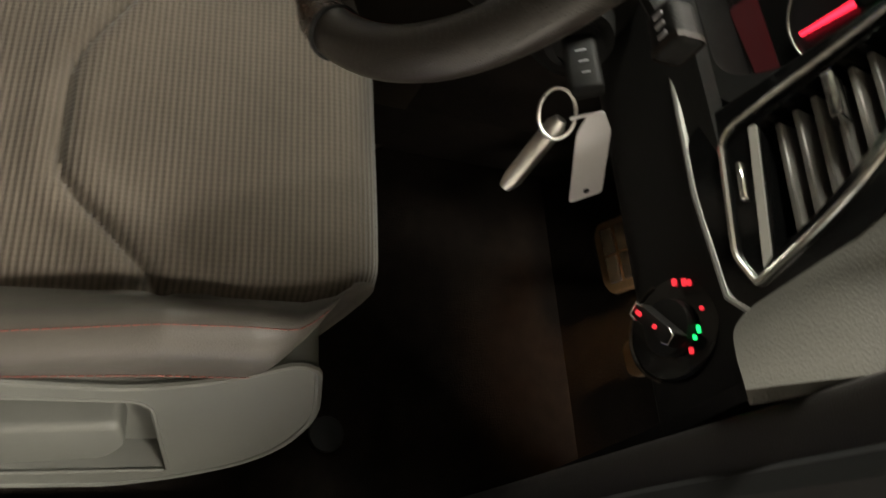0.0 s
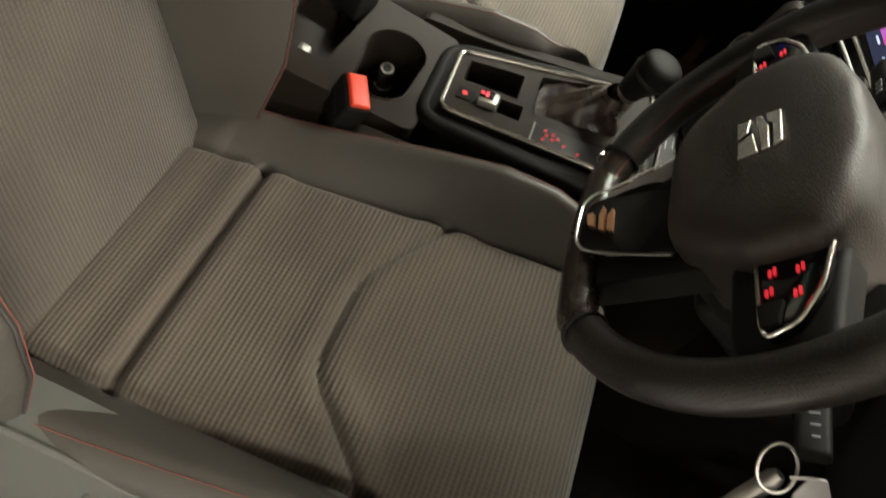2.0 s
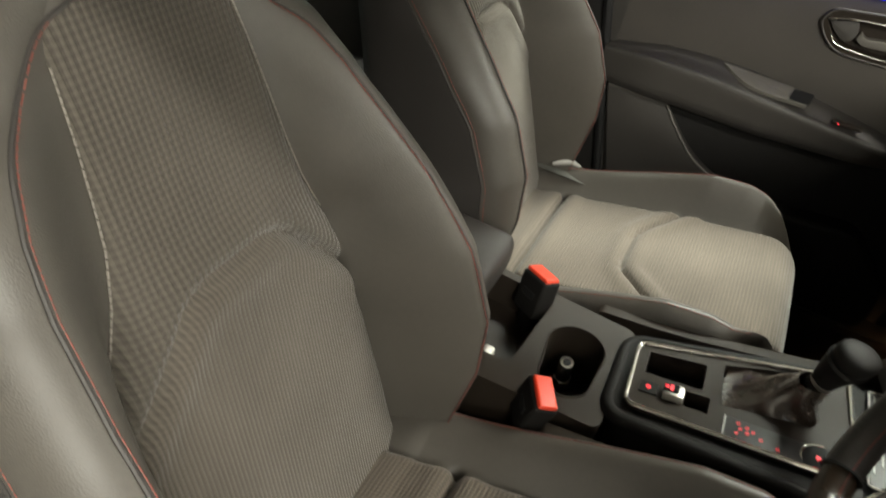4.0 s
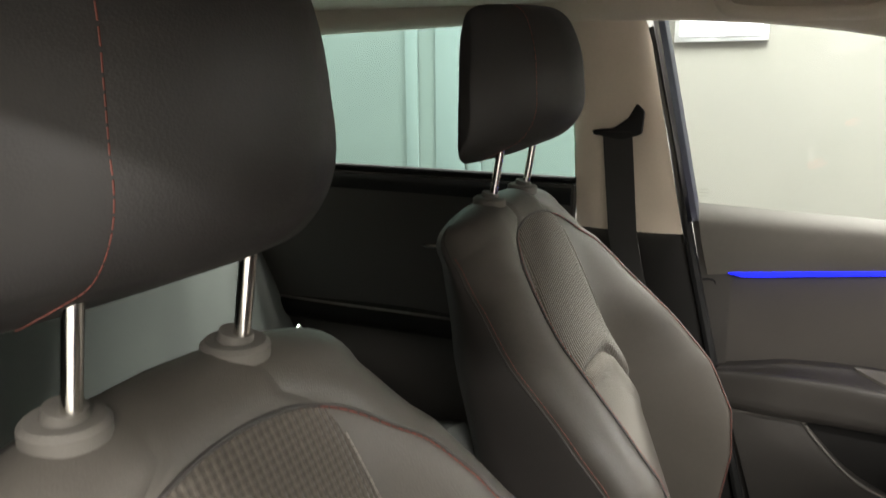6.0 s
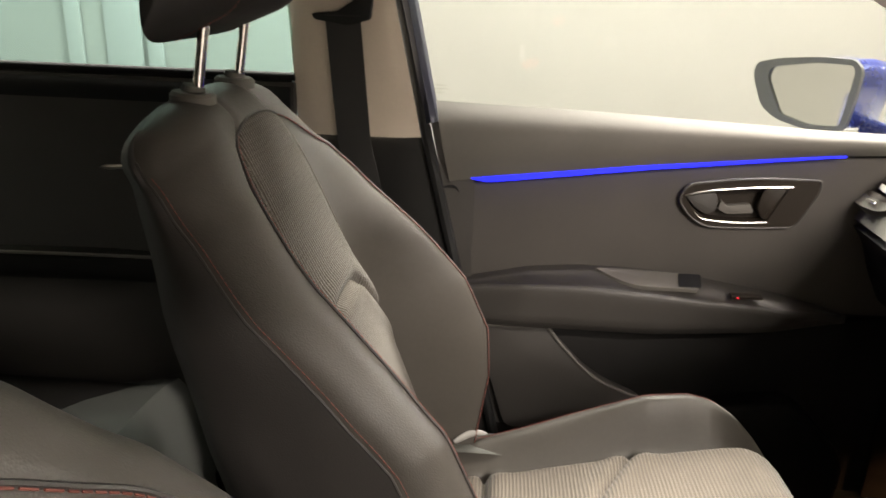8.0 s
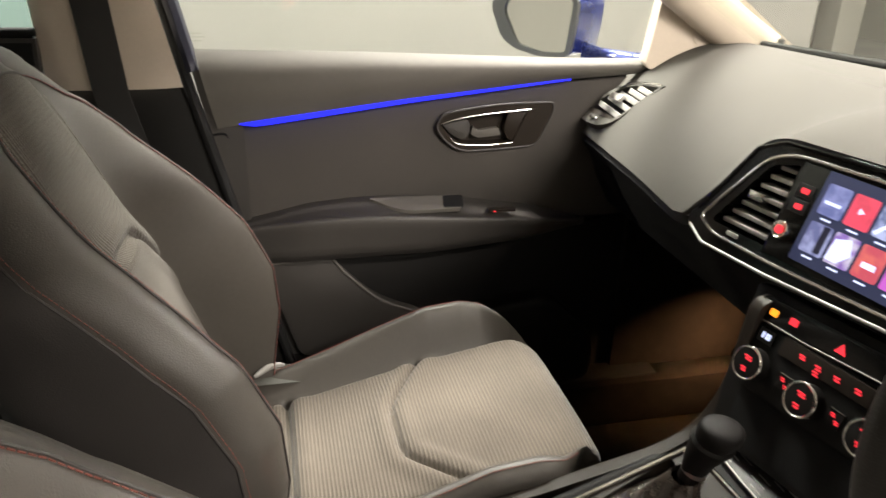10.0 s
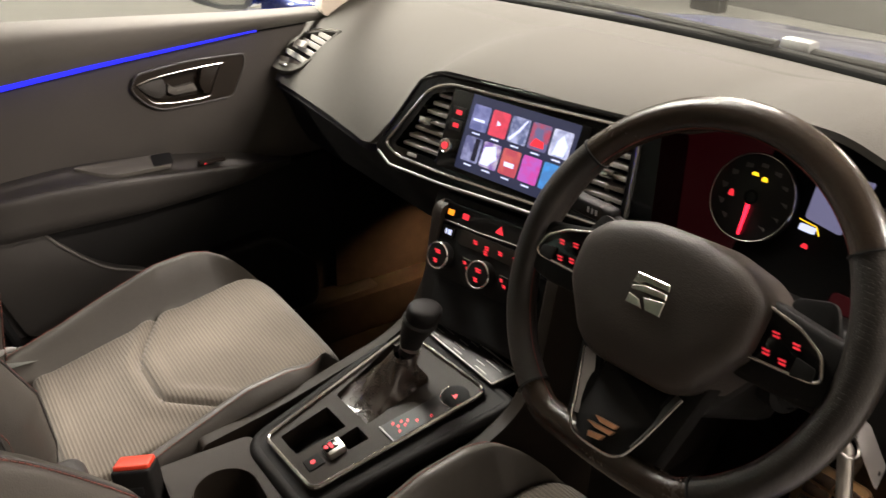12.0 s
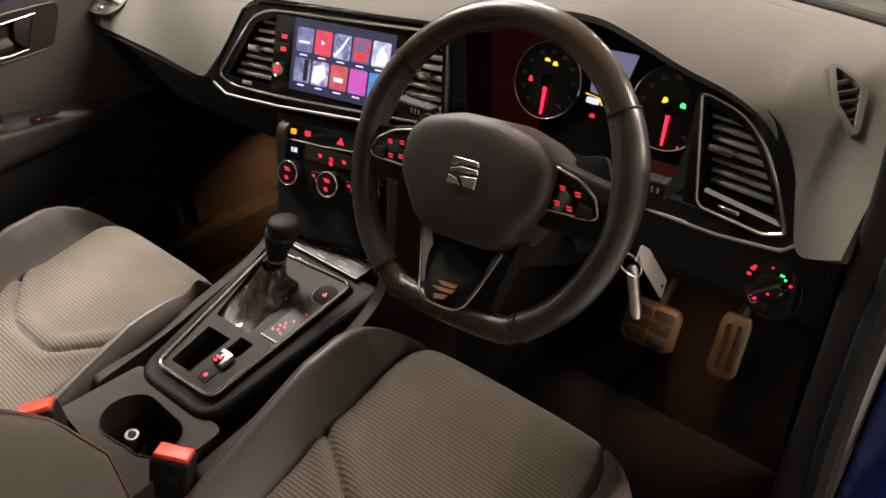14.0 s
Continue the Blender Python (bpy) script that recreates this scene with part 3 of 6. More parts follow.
# dashboard
FAS = plane_frame((0, 0.56, 0.73), (1, 0.17, 0), (0, 0.38, 1))
RV = plane_frame((0.545, 0.595, 0.78), (1, -0.1, 0), (0, 0.33, 1))
GAU = plane_frame((0.30, 0.69, 0.78), (1, 0, 0), (0, 0.35, 1))
EDGE = [(-0.77, 0.552, 0.712), (-0.62, 0.540, 0.716), (-0.45, 0.520, 0.722), (-0.31, 0.503, 0.722), (-0.285, 0.503, 0.728), (-0.262, 0.527, 0.768), (-0.236, 0.55, 0.815), (-0.215, 0.563, 0.838),
        (-0.18, 0.572, 0.848), (0.0, 0.602, 0.854), (0.11, 0.622, 0.857), (0.17, 0.625, 0.86), (0.21, 0.62, 0.876), (0.26, 0.61, 0.90), (0.31, 0.605, 0.913), (0.36, 0.60, 0.914), (0.405, 0.60, 0.900),
        (0.455, 0.60, 0.882), (0.505, 0.605, 0.868), (0.547, 0.608, 0.846), (0.566, 0.603, 0.825), (0.58, 0.596, 0.803), (0.592, 0.586, 0.777), (0.604, 0.574, 0.750), (0.613, 0.565, 0.741), (0.622, 0.557, 0.745), (0.640, 0.540, 0.760), (0.659, 0.523, 0.777)]


EDGE_Y, EDGE_Z = [(a, b) for a, b, _ in EDGE], [(a, c) for a, _, c in EDGE]


def edge(x):
    """The pad's lower edge, its corners softened."""
    w = 0.016 if -0.2 < x < 0.56 else 0.005
    xs = [x + w * k / 2 for k in (-2, -1, 0, 1, 2)]
    return sum(lerp(q, EDGE_Y) for q in xs) / 5, sum(lerp(q, EDGE_Z) for q in xs) / 5


def pad(u, v):
    ey, ez = edge(u)
    yw = 1.0 - 0.30 * u * u
    hood = math.exp(-((u - 0.34) / 0.12) ** 2)
    p0 = Vector((yw, 0.868))
    p1 = Vector((0.80, 0.902 + 0.028 * hood))
    p2 = Vector((ey + 0.085, max(ez + 0.045 - 0.03 * hood, 0.868 if u < 0.5 else 0.80)))
    p3 = Vector((ey, ez))
    if u > 0.5:
        k = min(1, (u - 0.5) / 0.05)
        a = Vector((lerp(u, [(0.5, 0.80), (0.6, 0.76), (0.668, 0.75)]), lerp(u, [(0.5, 0.905), (0.6, 0.900), (0.668, 0.872)])))
        b = Vector((lerp(u, [(0.5, 0.69), (0.55, 0.64), (0.6, 0.585), (0.668, 0.595)]), lerp(u, [(0.5, 0.908), (0.55, 0.905), (0.6, 0.894), (0.668, 0.838)])))
        p1, p2 = p1.lerp(a, k), p2.lerp(b, k)
    q = p0 * (1 - v) ** 3 + p1 * 3 * v * (1 - v) ** 2 + p2 * 3 * v * v * (1 - v) + p3 * v ** 3
    crease = 0.0022 * math.exp(-((v - 0.33) / 0.016) ** 2) * max(0.0, min(1.0, (0.52 - abs(u)) / 0.1))
    return (u, q.x, q.y - crease)


# openings in the pad for the two end vents
SV = plane_frame((0.5970, 0.6625, 0.8670), (0.94, 0.044, -0.338), (0.084, 0.93, 0.357))
SVO = rounded([(-0.033, 0.0225), (-0.0285, 0.0275), (-0.010, 0.0262), (0.0095, 0.0208), (0.0130, 0.0140), (0.0285, -0.0335), (0.0272, -0.0395), (0.0225, -0.038), (-0.001, -0.0225), (-0.0150, -0.0065)], 0.004, 3)
SVI = rounded([(-0.0262, 0.0215), (-0.0234, 0.0232), (-0.0056, 0.0204), (0.0049, 0.0157), (0.0086, 0.0073), (0.0224, -0.0309), (0.0213, -0.0317), (0.0002, -0.0174), (-0.0094, -0.0054)], 0.002, 2)
PVM = plane_frame((-0.6628, 0.5924, 0.7843), (0.996, 0.064, 0.055), (-0.084, 0.71, 0.699))
PVO = rounded([(-0.0970, -0.0530), (-0.0915, -0.0219), (-0.0720, 0.0075), (-0.035, 0.0378), (0.0127, 0.0482), (0.0630, 0.0510), (0.0440, 0.008), (0.0290, -0.0280), (0.0150, -0.0475), (-0.0126, -0.0605), (-0.060, -0.0615)], [0.008, 0.02, 0.03, 0.03, 0.02, 0.003, 0.02, 0.02, 0.015, 0.02, 0.015])
PVI = rounded([(-0.086, -0.032), (-0.066, -0.001), (-0.034, 0.0290), (0.0127, 0.0405), (0.0535, 0.0440), (0.0385, 0.010), (0.0235, -0.025), (0.011, -0.0385), (-0.06, -0.0405)], [0.005, 0.02, 0.02, 0.01, 0.003, 0.01, 0.01, 0.006, 0.008])


def inside(p, poly):
    hit = False
    for (ax, az), (bx, bz) in zip(poly, poly[1:] + poly[:1]):
        if (az > p[1]) != (bz > p[1]) and p[0] < ax + (bx - ax) * (p[1] - az) / (bz - az):
            hit = not hit
    return hit


def cut(bm, m, poly):
    """Takes away the faces that lie within an outline on a panel's frame."""
    inv = m.inverted()
    gone = []
    for f in bm.faces:
        q = inv @ f.calc_center_median()
        if abs(q.y) < 0.04 and inside((q.x, q.z), poly):
            gone.append(f)
    bmesh.ops.delete(bm, geom=gone, context="FACES")


dash = empty("dashboard", (0, 0.75, 0.45), "dark grey soft plastic dashboard with gloss black vents", "dashboard")
skin = sheet(pad, span(-0.77, 0.658, 330), span(0, 1, 90))
cut(skin, SV, grown(SVI, 0.0025))
cut(skin, PVM, grown(PVI, 0.003))
bmesh.ops.recalc_face_normals(skin, faces=skin.faces)
bmesh.ops.solidify(skin, geom=skin.faces[:], thickness=0.008)
part("upper_pad", skin, DASH, dash, "grained soft dark grey plastic pad", angle=60)


def lower(u, v):
    ey, ez = edge(u)
    top = min(ez, 0.735)
    if u < 0.14:
        y = lerp(v, [(0, ey + 0.012), (0.12, max(ey + 0.03, 0.575)), (0.4, 0.60), (0.7, 0.625), (1, 0.90)])
        z = lerp(v, [(0, top - 0.006), (0.12, top - 0.03), (0.4, 0.63), (0.7, 0.585), (1, 0.56)])
    else:
        y = lerp(v, [(0, 0.592), (0.4, 0.590), (0.6, 0.590), (0.7, 0.598), (0.8, 0.62), (1, 0.90)])
        z = lerp(v, [(0, top + 0.01), (0.4, 0.68), (0.6, 0.662), (0.7, 0.652), (0.8, 0.650), (1, 0.66)])
    return (u, y, z)


part("lower_panel", sheet(lower, span(-0.75, 0.665, 60), span(0, 1, 24), 0.012), BLACK, dash, "black plastic lower dash and glovebox")
part("glovebox_gap", tube([(-0.70, 0.588, 0.66), (-0.45, 0.588, 0.66), (-0.20, 0.588, 0.66)], 0.002), RUBBER, dash)
part("end_cap", prism(rounded([(0.552, 0.752), (0.60, 0.785), (0.66, 0.81), (0.80, 0.83), (0.80, 0.45), (0.62, 0.45), (0.590, 0.62)], 0.012), 0.0, 0.010, Matrix(((0, 1, 0, 0.645), (1, 0, 0, 0), (0, 0, 1, 0), (0, 0, 0, 1))), 0.003), BLACK, dash)

# centre fascia: gloss surround, chrome line, vents, screen
OUT = rounded([(-0.286, -0.006), (-0.246, -0.030), (-0.14, -0.028), (0.17, -0.012), (0.185, 0.0), (0.155, 0.135), (-0.19, 0.127), (-0.222, 0.115)], [0.012, 0.02, 0.03, 0.012, 0.012, 0.01, 0.02, 0.02])
LINE = rounded([(-0.264, 0.003), (-0.236, -0.010), (-0.14, -0.010), (0.14, 0.003), (0.150, 0.012), (0.132, 0.122), (-0.172, 0.111), (-0.204, 0.098)], [0.01, 0.015, 0.03, 0.008, 0.008, 0.008, 0.02, 0.02])
VL = rounded([(-0.246, 0.004), (-0.158, 0.004), (-0.160, 0.102), (-0.196, 0.093)], [0.008, 0.003, 0.003, 0.012])
VC = rounded([(0.072, 0.014), (0.140, 0.018), (0.125, 0.114), (0.076, 0.110)], 0.004)
part("fascia", plate(OUT, [(VL, 0.045), (VC, 0.045)], -0.004, 0.10, FAS), PIANO, dash, "gloss black centre fascia", angle=30)
part("fascia_trim", tube([FAS @ Vector((x, -0.005, z)) for x, z in LINE], 0.0022, True), CHROME, dash, "bright chrome outline")
part("lower_trim", tube([FAS @ Vector((x, -0.004, z)) for x, z in ((-0.275, -0.012), (-0.245, -0.026), (-0.14, -0.0245), (0.0, -0.016), (0.17, -0.008))], 0.0022, False, 8), SATIN_TRIM, dash)
part("upper_rim", tube([FAS @ Vector((x, -0.004, z)) for x, z in ((-0.272, 0.012), (-0.225, 0.105), (-0.19, 0.121), (-0.10, 0.124), (0.15, 0.131))], 0.003, False, 8), PIANO, dash)


def slat(lo, hi, z, m, tilt=14, depth=0.016, thick=0.0026):
    bm = box((lo, -0.001, -thick), (hi, depth, thick), 0.0008, 1)
    bmesh.ops.rotate(bm, cent=(0, 0, 0), matrix=Matrix.Rotation(radians(tilt), 3, "X"), verts=bm.verts)
    bmesh.ops.transform(bm, matrix=m @ Matrix.Translation((0, 0.004, z)), verts=bm.verts)
    return bm


# one vent plastic in two tones: how light catches the slats is in the colour
VENT_SHADED = mat("shaded_vent_plastic", (0.115, 0.108, 0.10), 0.38, vary=0.08, spec=0.6)
VENT_LIT = mat("lit_vent_plastic", (0.27, 0.26, 0.24), 0.36, vary=0.08, spec=0.6)
cv = empty("air_vent", tuple(FAS @ Vector((-0.2, 0, 0))), "slatted air vent in the gloss black centre fascia", "air vent", "centre air vents")
for k in range(7):
    z = 0.012 + k * 0.0135
    part("slat", slat(lerp(z, [(0.004, -0.243), (0.093, -0.194), (0.1, -0.185)]) + 0.003, -0.1605, z, FAS), VENT_LIT, cv)
part("tab", box((-0.208, -0.007, 0.047), (-0.185, 0.006, 0.057), 0.002, 2, FAS), CHROME, cv, "satin chrome vane tab")
part("thumbwheel", box((-0.214, -0.006, -0.0035), (-0.196, 0.004, 0.002), 0.0015, 2, FAS), VENT_LIT, cv)
cw = empty("air_vent", tuple(FAS @ Vector((0.11, 0, 0))), "slatted air vent in the gloss black centre fascia", "air vent", "centre air vents")
for k in range(7):
    z = 0.022 + k * 0.0132
    part("slat", slat(0.075, lerp(z, [(0.014, 0.138), (0.114, 0.124)]), z, FAS), VENT_LIT, cw)
part("tab", box((0.098, -0.007, 0.058), (0.116, 0.006, 0.068), 0.002, 2, FAS), CHROME, cw, "satin chrome vane tab")

# closed rear half of driver's side and tailgate, unseen, added to block light
setting("b_pillar_right", box((0.66, -0.36, 0.18), (0.76, -0.25, 1.22), 0.02), BLACK, "unseen black door pillar behind the driver's doorway", True)
setting("rear_door_right", box((0.70, -1.30, 0.18), (0.78, -0.36, 0.88), 0.02), BLACK, "unseen closed rear door on the driver's side", True)
g3 = tagged(part("window_3", sheet(lambda u, v: (lerp(v, [(0, 0.735), (1, 0.64)]), lerp(u, [(0, -1.25), (1, -0.36)]), lerp(v, [(0, 0.87), (1, 1.21)])), span(0, 1, 5), span(0, 1, 5), 0.004), glass("light_blocking_glass", (0.10, 0.12, 0.11))), "unseen rear door glass, dark to block light", "window", "", "structure")
g4 = tagged(part("window_4", sheet(lambda u, v: (1.3 * u - 0.65, lerp(v, [(0, -1.42), (1, -1.25)]), lerp(v, [(0, 0.87), (1, 1.24)])), span(0, 1, 5), span(0, 1, 5), 0.004), glass("light_blocking_rear_glass", (0.10, 0.12, 0.11))), "unseen rear window, dark to block light", "window", "", "structure")


# touch screen
sc = empty("touch_screen", tuple(FAS @ Vector((-0.03, 0, 0))), "lit touch screen with two rows of coloured tiles", "touch screen")
part("bezel", prism(rect(-0.157, -0.001, 0.070, 0.109, 0.003), -0.0055, 0.0, FAS, 0.001), PIANO, sc)
part("display", prism(rect(-0.121, 0.006, 0.056, 0.108, 0.002), -0.0062, -0.005, FAS), glow("dark_lcd_backlight", (0.022, 0.026, 0.06), 1.0), sc, "dim blue backlit display")
TILE = [((0.10, 0.12, 0.30), (0.75, 0.05, 0.10), (0.10, 0.13, 0.27), (0.12, 0.12, 0.26), (0.30, 0.34, 0.55)),
        ((0.10, 0.11, 0.25), (0.55, 0.50, 0.62), (0.50, 0.06, 0.09), (0.62, 0.06, 0.40), (0.05, 0.22, 0.55))]
TILE_B = [((0.20, 0.22, 0.45), (0.62, 0.04, 0.08), (0.42, 0.46, 0.70), (0.45, 0.05, 0.10), (0.62, 0.66, 0.85)),
          ((0.28, 0.30, 0.50), (0.22, 0.12, 0.42), (0.62, 0.12, 0.10), (0.50, 0.10, 0.52), (0.04, 0.30, 0.72))]
for r in range(2):
    for k in range(5):
        x, z = -0.114 + k * 0.0335, 0.062 - r * 0.043
        part("tile", prism(rect(x, z, x + 0.0295, z + 0.034, 0.003), -0.0068, -0.006, FAS), picture("screen_tile", TILE[r][k], TILE_B[r][k], 7 * r + k), sc)
        part("caption_bar", prism(rect(x + 0.008, z - 0.0052, x + 0.021, z - 0.0032, 0.0004, 1), -0.0067, -0.006, FAS), LCD_WHITE, sc)
PIC = [("road_line", [(-0.046, 0.066), (-0.033, 0.08), (-0.024, 0.094), (-0.021, 0.094), (-0.030, 0.078), (-0.042, 0.064)], LCD_WHITE),
       ("play_mark", [(-0.069, 0.076), (-0.062, 0.079), (-0.069, 0.083)], LCD_WHITE),
       ("figure_mark", [(0.026, 0.064), (0.043, 0.064), (0.046, 0.078), (0.036, 0.09), (0.029, 0.082)], LCD_WHITE),
       ("road_glow", [(-0.010, 0.066), (0.012, 0.066), (0.010, 0.074), (-0.004, 0.077)], LED_RED),
       ("cloud_mark", [(-0.080, 0.022), (-0.066, 0.022), (-0.054, 0.034), (-0.060, 0.05), (-0.078, 0.045)], LCD_WHITE),
       ("line_mark", [(-0.110, 0.074), (-0.090, 0.074), (-0.090, 0.0775), (-0.110, 0.0775)], LCD_WHITE),
       ("shade_mark", [(-0.096, 0.022), (-0.088, 0.022), (-0.088, 0.052), (-0.096, 0.052)], mat("tile_shade", (0.02, 0.02, 0.05), 0.4)),
       ("grid_mark", [(-0.040, 0.030), (-0.024, 0.030), (-0.024, 0.036), (-0.040, 0.036)], LCD_WHITE)]
for nm, poly, mt in PIC:
    part(nm, prism(poly, -0.0071, -0.0066, FAS), mt, sc)
for z in (0.078, 0.060):
    part("key", prism(rect(-0.150, z - 0.0075, -0.127, z + 0.0075, 0.001), -0.0066, -0.004, FAS, 0.0006), BLACK, sc)
    part("key_light", prism(rect(-0.143, z - 0.003, -0.133, z + 0.003, 0.001), -0.0071, -0.006, FAS), LED_RED, sc)
part("volume_knob", join(prism(circle(-0.139, 0.030, 0.0095), -0.016, 0, FAS, 0.0015), tube([FAS @ Vector((x, -0.016, z)) for x, z in circle(-0.139, 0.030, 0.009)], 0.0012, True)), CHROME, sc, "chrome volume knob")
part("knob_light", prism(circle(-0.139, 0.030, 0.005), -0.0175, -0.015, FAS), LED_RED, sc)

def glyph(x, z, w, h, y, m):
    """A small lit pictogram as plain bars."""
    return join(prism(rect(x - w, z + h * 0.25, x + w * 0.75, z + h, h * 0.2, 1), y, y + 0.002, m), prism(rect(x - w * 0.6, z - h, x + w, z - h * 0.2, h * 0.2, 1), y, y + 0.002, m))


# climate stack
st = empty("climate_panel", tuple(FAS @ Vector((-0.02, 0, -0.2))), "black climate control panel with red backlit buttons", "climate panel")
SB = rounded([(-0.148, -0.033), (-0.130, -0.155), (-0.118, -0.215), (0.105, -0.205), (0.115, -0.15), (0.130, -0.022)], 0.008)
part("housing", prism(SB, 0.004, 0.10, FAS, 0.003), BLACK, st)
part("upper_panel", prism(rounded([(-0.124, -0.042), (0.085, -0.032), (0.085, -0.056), (-0.124, -0.068)], 0.003), -0.004, 0.006, FAS, 0.001), PIANO, st, "gloss black switch strip")
part("strip_trim", tube([FAS @ Vector((x, -0.0045, z)) for x, z in ((-0.124, -0.043), (-0.1245, -0.062), (-0.120, -0.068), (-0.05, -0.066), (0.085, -0.056))], 0.0012), CHROME, st)
part("lower_panel", prism(rounded([(-0.124, -0.072), (0.090, -0.062), (0.084, -0.138), (-0.112, -0.145)], 0.006), -0.002, 0.006, FAS, 0.0015), BLACK, st)
part("switch_bar", prism(rounded([(-0.078, -0.070), (0.058, -0.068), (0.058, -0.088), (-0.078, -0.091)], 0.002), -0.005, 0, FAS, 0.001), CONSOLE, st, "dark grey button row")
for x, z, mt in ((-0.104, -0.055, LED_AMBER), (-0.077, -0.053, LED_RED), (-0.016, -0.052, LED_RED)):
    tri = [(x - 0.0065, z - 0.0045), (x + 0.0065, z - 0.0045), (x, z + 0.006)] if x > -0.05 else rect(x - 0.005, z - 0.0038, x + 0.005, z + 0.0038, 0.001)
    part("switch_light", prism(tri, -0.0052, -0.003, FAS), mt, st)
for x, z in ((-0.049, -0.080), (-0.028, -0.081), (-0.005, -0.080), (0.020, -0.079), (0.042, -0.078), (-0.028, -0.0875)):
    part("button_light", glyph(x, z, 0.0040, 0.0024, -0.0058, FAS), LED_RED, st)
for x, z in ((-0.100, -0.082), (0.067, -0.079)):
    part("temperature_window", prism(rect(x - 0.011, z - 0.008, x + 0.011, z + 0.008, 0.002), -0.0042, 0, FAS), PIANO, st)
    for dx in (-0.0035, 0.0015, 0.005):
        part("digit_bar", prism(rect(x + dx - 0.0015, z - 0.0035, x + dx + 0.0012, z + 0.0035, 0.0004, 1), -0.0047, -0.004, FAS), LCD_WHITE, st)
for x, z, r in ((-0.097, -0.116, 0.0185), (-0.022, -0.116, 0.0185), (0.052, -0.112, 0.0185)):
    kn = part("dial", prism(circle(x, z, r, 32), -0.018, 0, FAS, 0.0025), BLACK, st)
    part("rim", tube([FAS @ Vector((px, -0.017, pz)) for px, pz in circle(x, z, r - 0.0005, 32)], 0.0016, True), CHROME, kn, "chrome dial rim")
    for dz, w in ((0.006, 0.007), (-0.007, 0.005)):
        part("dial_light", glyph(x, z + dz, w * 0.8, 0.0024, -0.0188, FAS), LED_RED, kn)
for x in (-0.054, 0.012):
    part("side_key", prism(rect(x - 0.009, -0.124, x + 0.009, -0.106, 0.002), -0.005, 0, FAS, 0.001), BLACK, st)
    for dx, dz in ((-0.003, 0.003), (0.004, -0.003)):
        part("key_light", glyph(x + dx, -0.115 + dz, 0.003, 0.0018, -0.0056, FAS), LED_RED, st)
    part("key_line", prism(rect(x - 0.008, -0.1065, x + 0.008, -0.1055, 0.0003, 1), -0.0056, -0.004, FAS), CHROME, st)
# no recess here: a black sheet stands for the shade inside the cubby
part("cubby", prism(rounded([(-0.105, -0.150), (0.09, -0.142), (0.085, -0.20), (-0.10, -0.205)], 0.006), 0.0035, 0.02, FAS), RUBBER, st, "flat black sheet for the shade in the storage cubby")

# instrument cluster
ic = empty("instrument_cluster", (0.30, 0.68, 0.70), "instrument cluster with two round dials and lit warning lamps", "instrument cluster")
GOUT = rounded([(-0.215, -0.045), (-0.18, -0.075), (0.15, -0.068), (0.165, -0.03), (0.155, 0.046), (0.05, 0.099), (-0.06, 0.099), (-0.185, 0.049)], 0.03)
part("cowl", plate([(x * 1.12, z * (1.1 if z < 0 else 1.03) + 0.001) for x, z in GOUT], [(GOUT, 0.06)], -0.068, 0.01, GAU), BLACK, ic)
# red glow of the dial lights is put into the face colour
part("face", prism(GOUT, -0.008, 0.01, GAU), mat("dial_face_red_tint", (0.018, 0.004, 0.005), 0.3, vary=0.1), ic)
part("cowl_rim", tube([GAU @ Vector((x, -0.067, z)) for x, z in [p for p in GOUT if p[0] < -0.1]], 0.003, False, 8), STEEL, ic)
part("red_glow", prism(rounded([(0.06, -0.07), (0.145, -0.062), (0.150, -0.048), (0.06, -0.05)], 0.006), -0.0095, -0.007, GAU), glow("dim_red_strip", (0.020, 0.0005, 0.0012), 1.0), ic, "dim red backlit strip")
# added glowing sheet for the diffuse red light at the left
part("red_glow", prism(rounded([(-0.203, -0.042), (-0.174, -0.068), (-0.06, -0.070), (-0.06, 0.092), (-0.100, 0.080), (-0.178, 0.046)], 0.016), -0.0095, -0.007, GAU), glow("faint_red_glow", (0.0085, 0.0005, 0.001), 1.0), ic, "emissive sheet for the red glow left of the dial")
for x, z, r, kk in ((-0.058, 0.008, 0.049, 0), (0.1125, 0.0145, 0.049, 1)):
    dl = part("dial", prism(circle(x, z, r, 40), -0.016, -0.008, GAU, 0.001), mat("dial_black", (0.008, 0.007, 0.008), 0.35), ic)
    part("rim", tube([GAU @ Vector((px, -0.018, pz)) for px, pz in circle(x, z, r, 48)], 0.0012, True), CHROME, dl, "thin chrome dial ring")
    for k in range(11):
        a = radians(230 - 28 * k)
        c, s = math.cos(a), math.sin(a)
        part("mark", prism([(x + c * 0.037 - s * 0.004, z + s * 0.037 + c * 0.0022 - 0.0022), (x + c * 0.037 + 0.004, z + s * 0.037 - 0.0022), (x + c * 0.037 + 0.004, z + s * 0.037 + 0.0022), (x + c * 0.037 - 0.004, z + s * 0.037 + 0.0022)], -0.0165, -0.015, GAU), mat("dial_mark_grey", (0.16, 0.14, 0.14), 0.5), dl)
    part("hub", tube([GAU @ Vector((px, -0.019, pz)) for px, pz in circle(x, z, 0.007, 20)], 0.0016, True), BLACK, dl)
    a = radians(274)
    c, s = math.cos(a), math.sin(a)
    part("needle", prism([(x + c * 0.006 - s * 0.0022, z + s * 0.006 + c * 0.0022), (x + c * 0.043 - s * 0.001, z + s * 0.043 + c * 0.001), (x + c * 0.043 + s * 0.001, z + s * 0.043 - c * 0.001), (x + c * 0.006 + s * 0.0022, z + s * 0.006 - c * 0.0022)], -0.020, -0.018, GAU), glow("needle_red", (1.0, 0.02, 0.05), 3.0), dl)
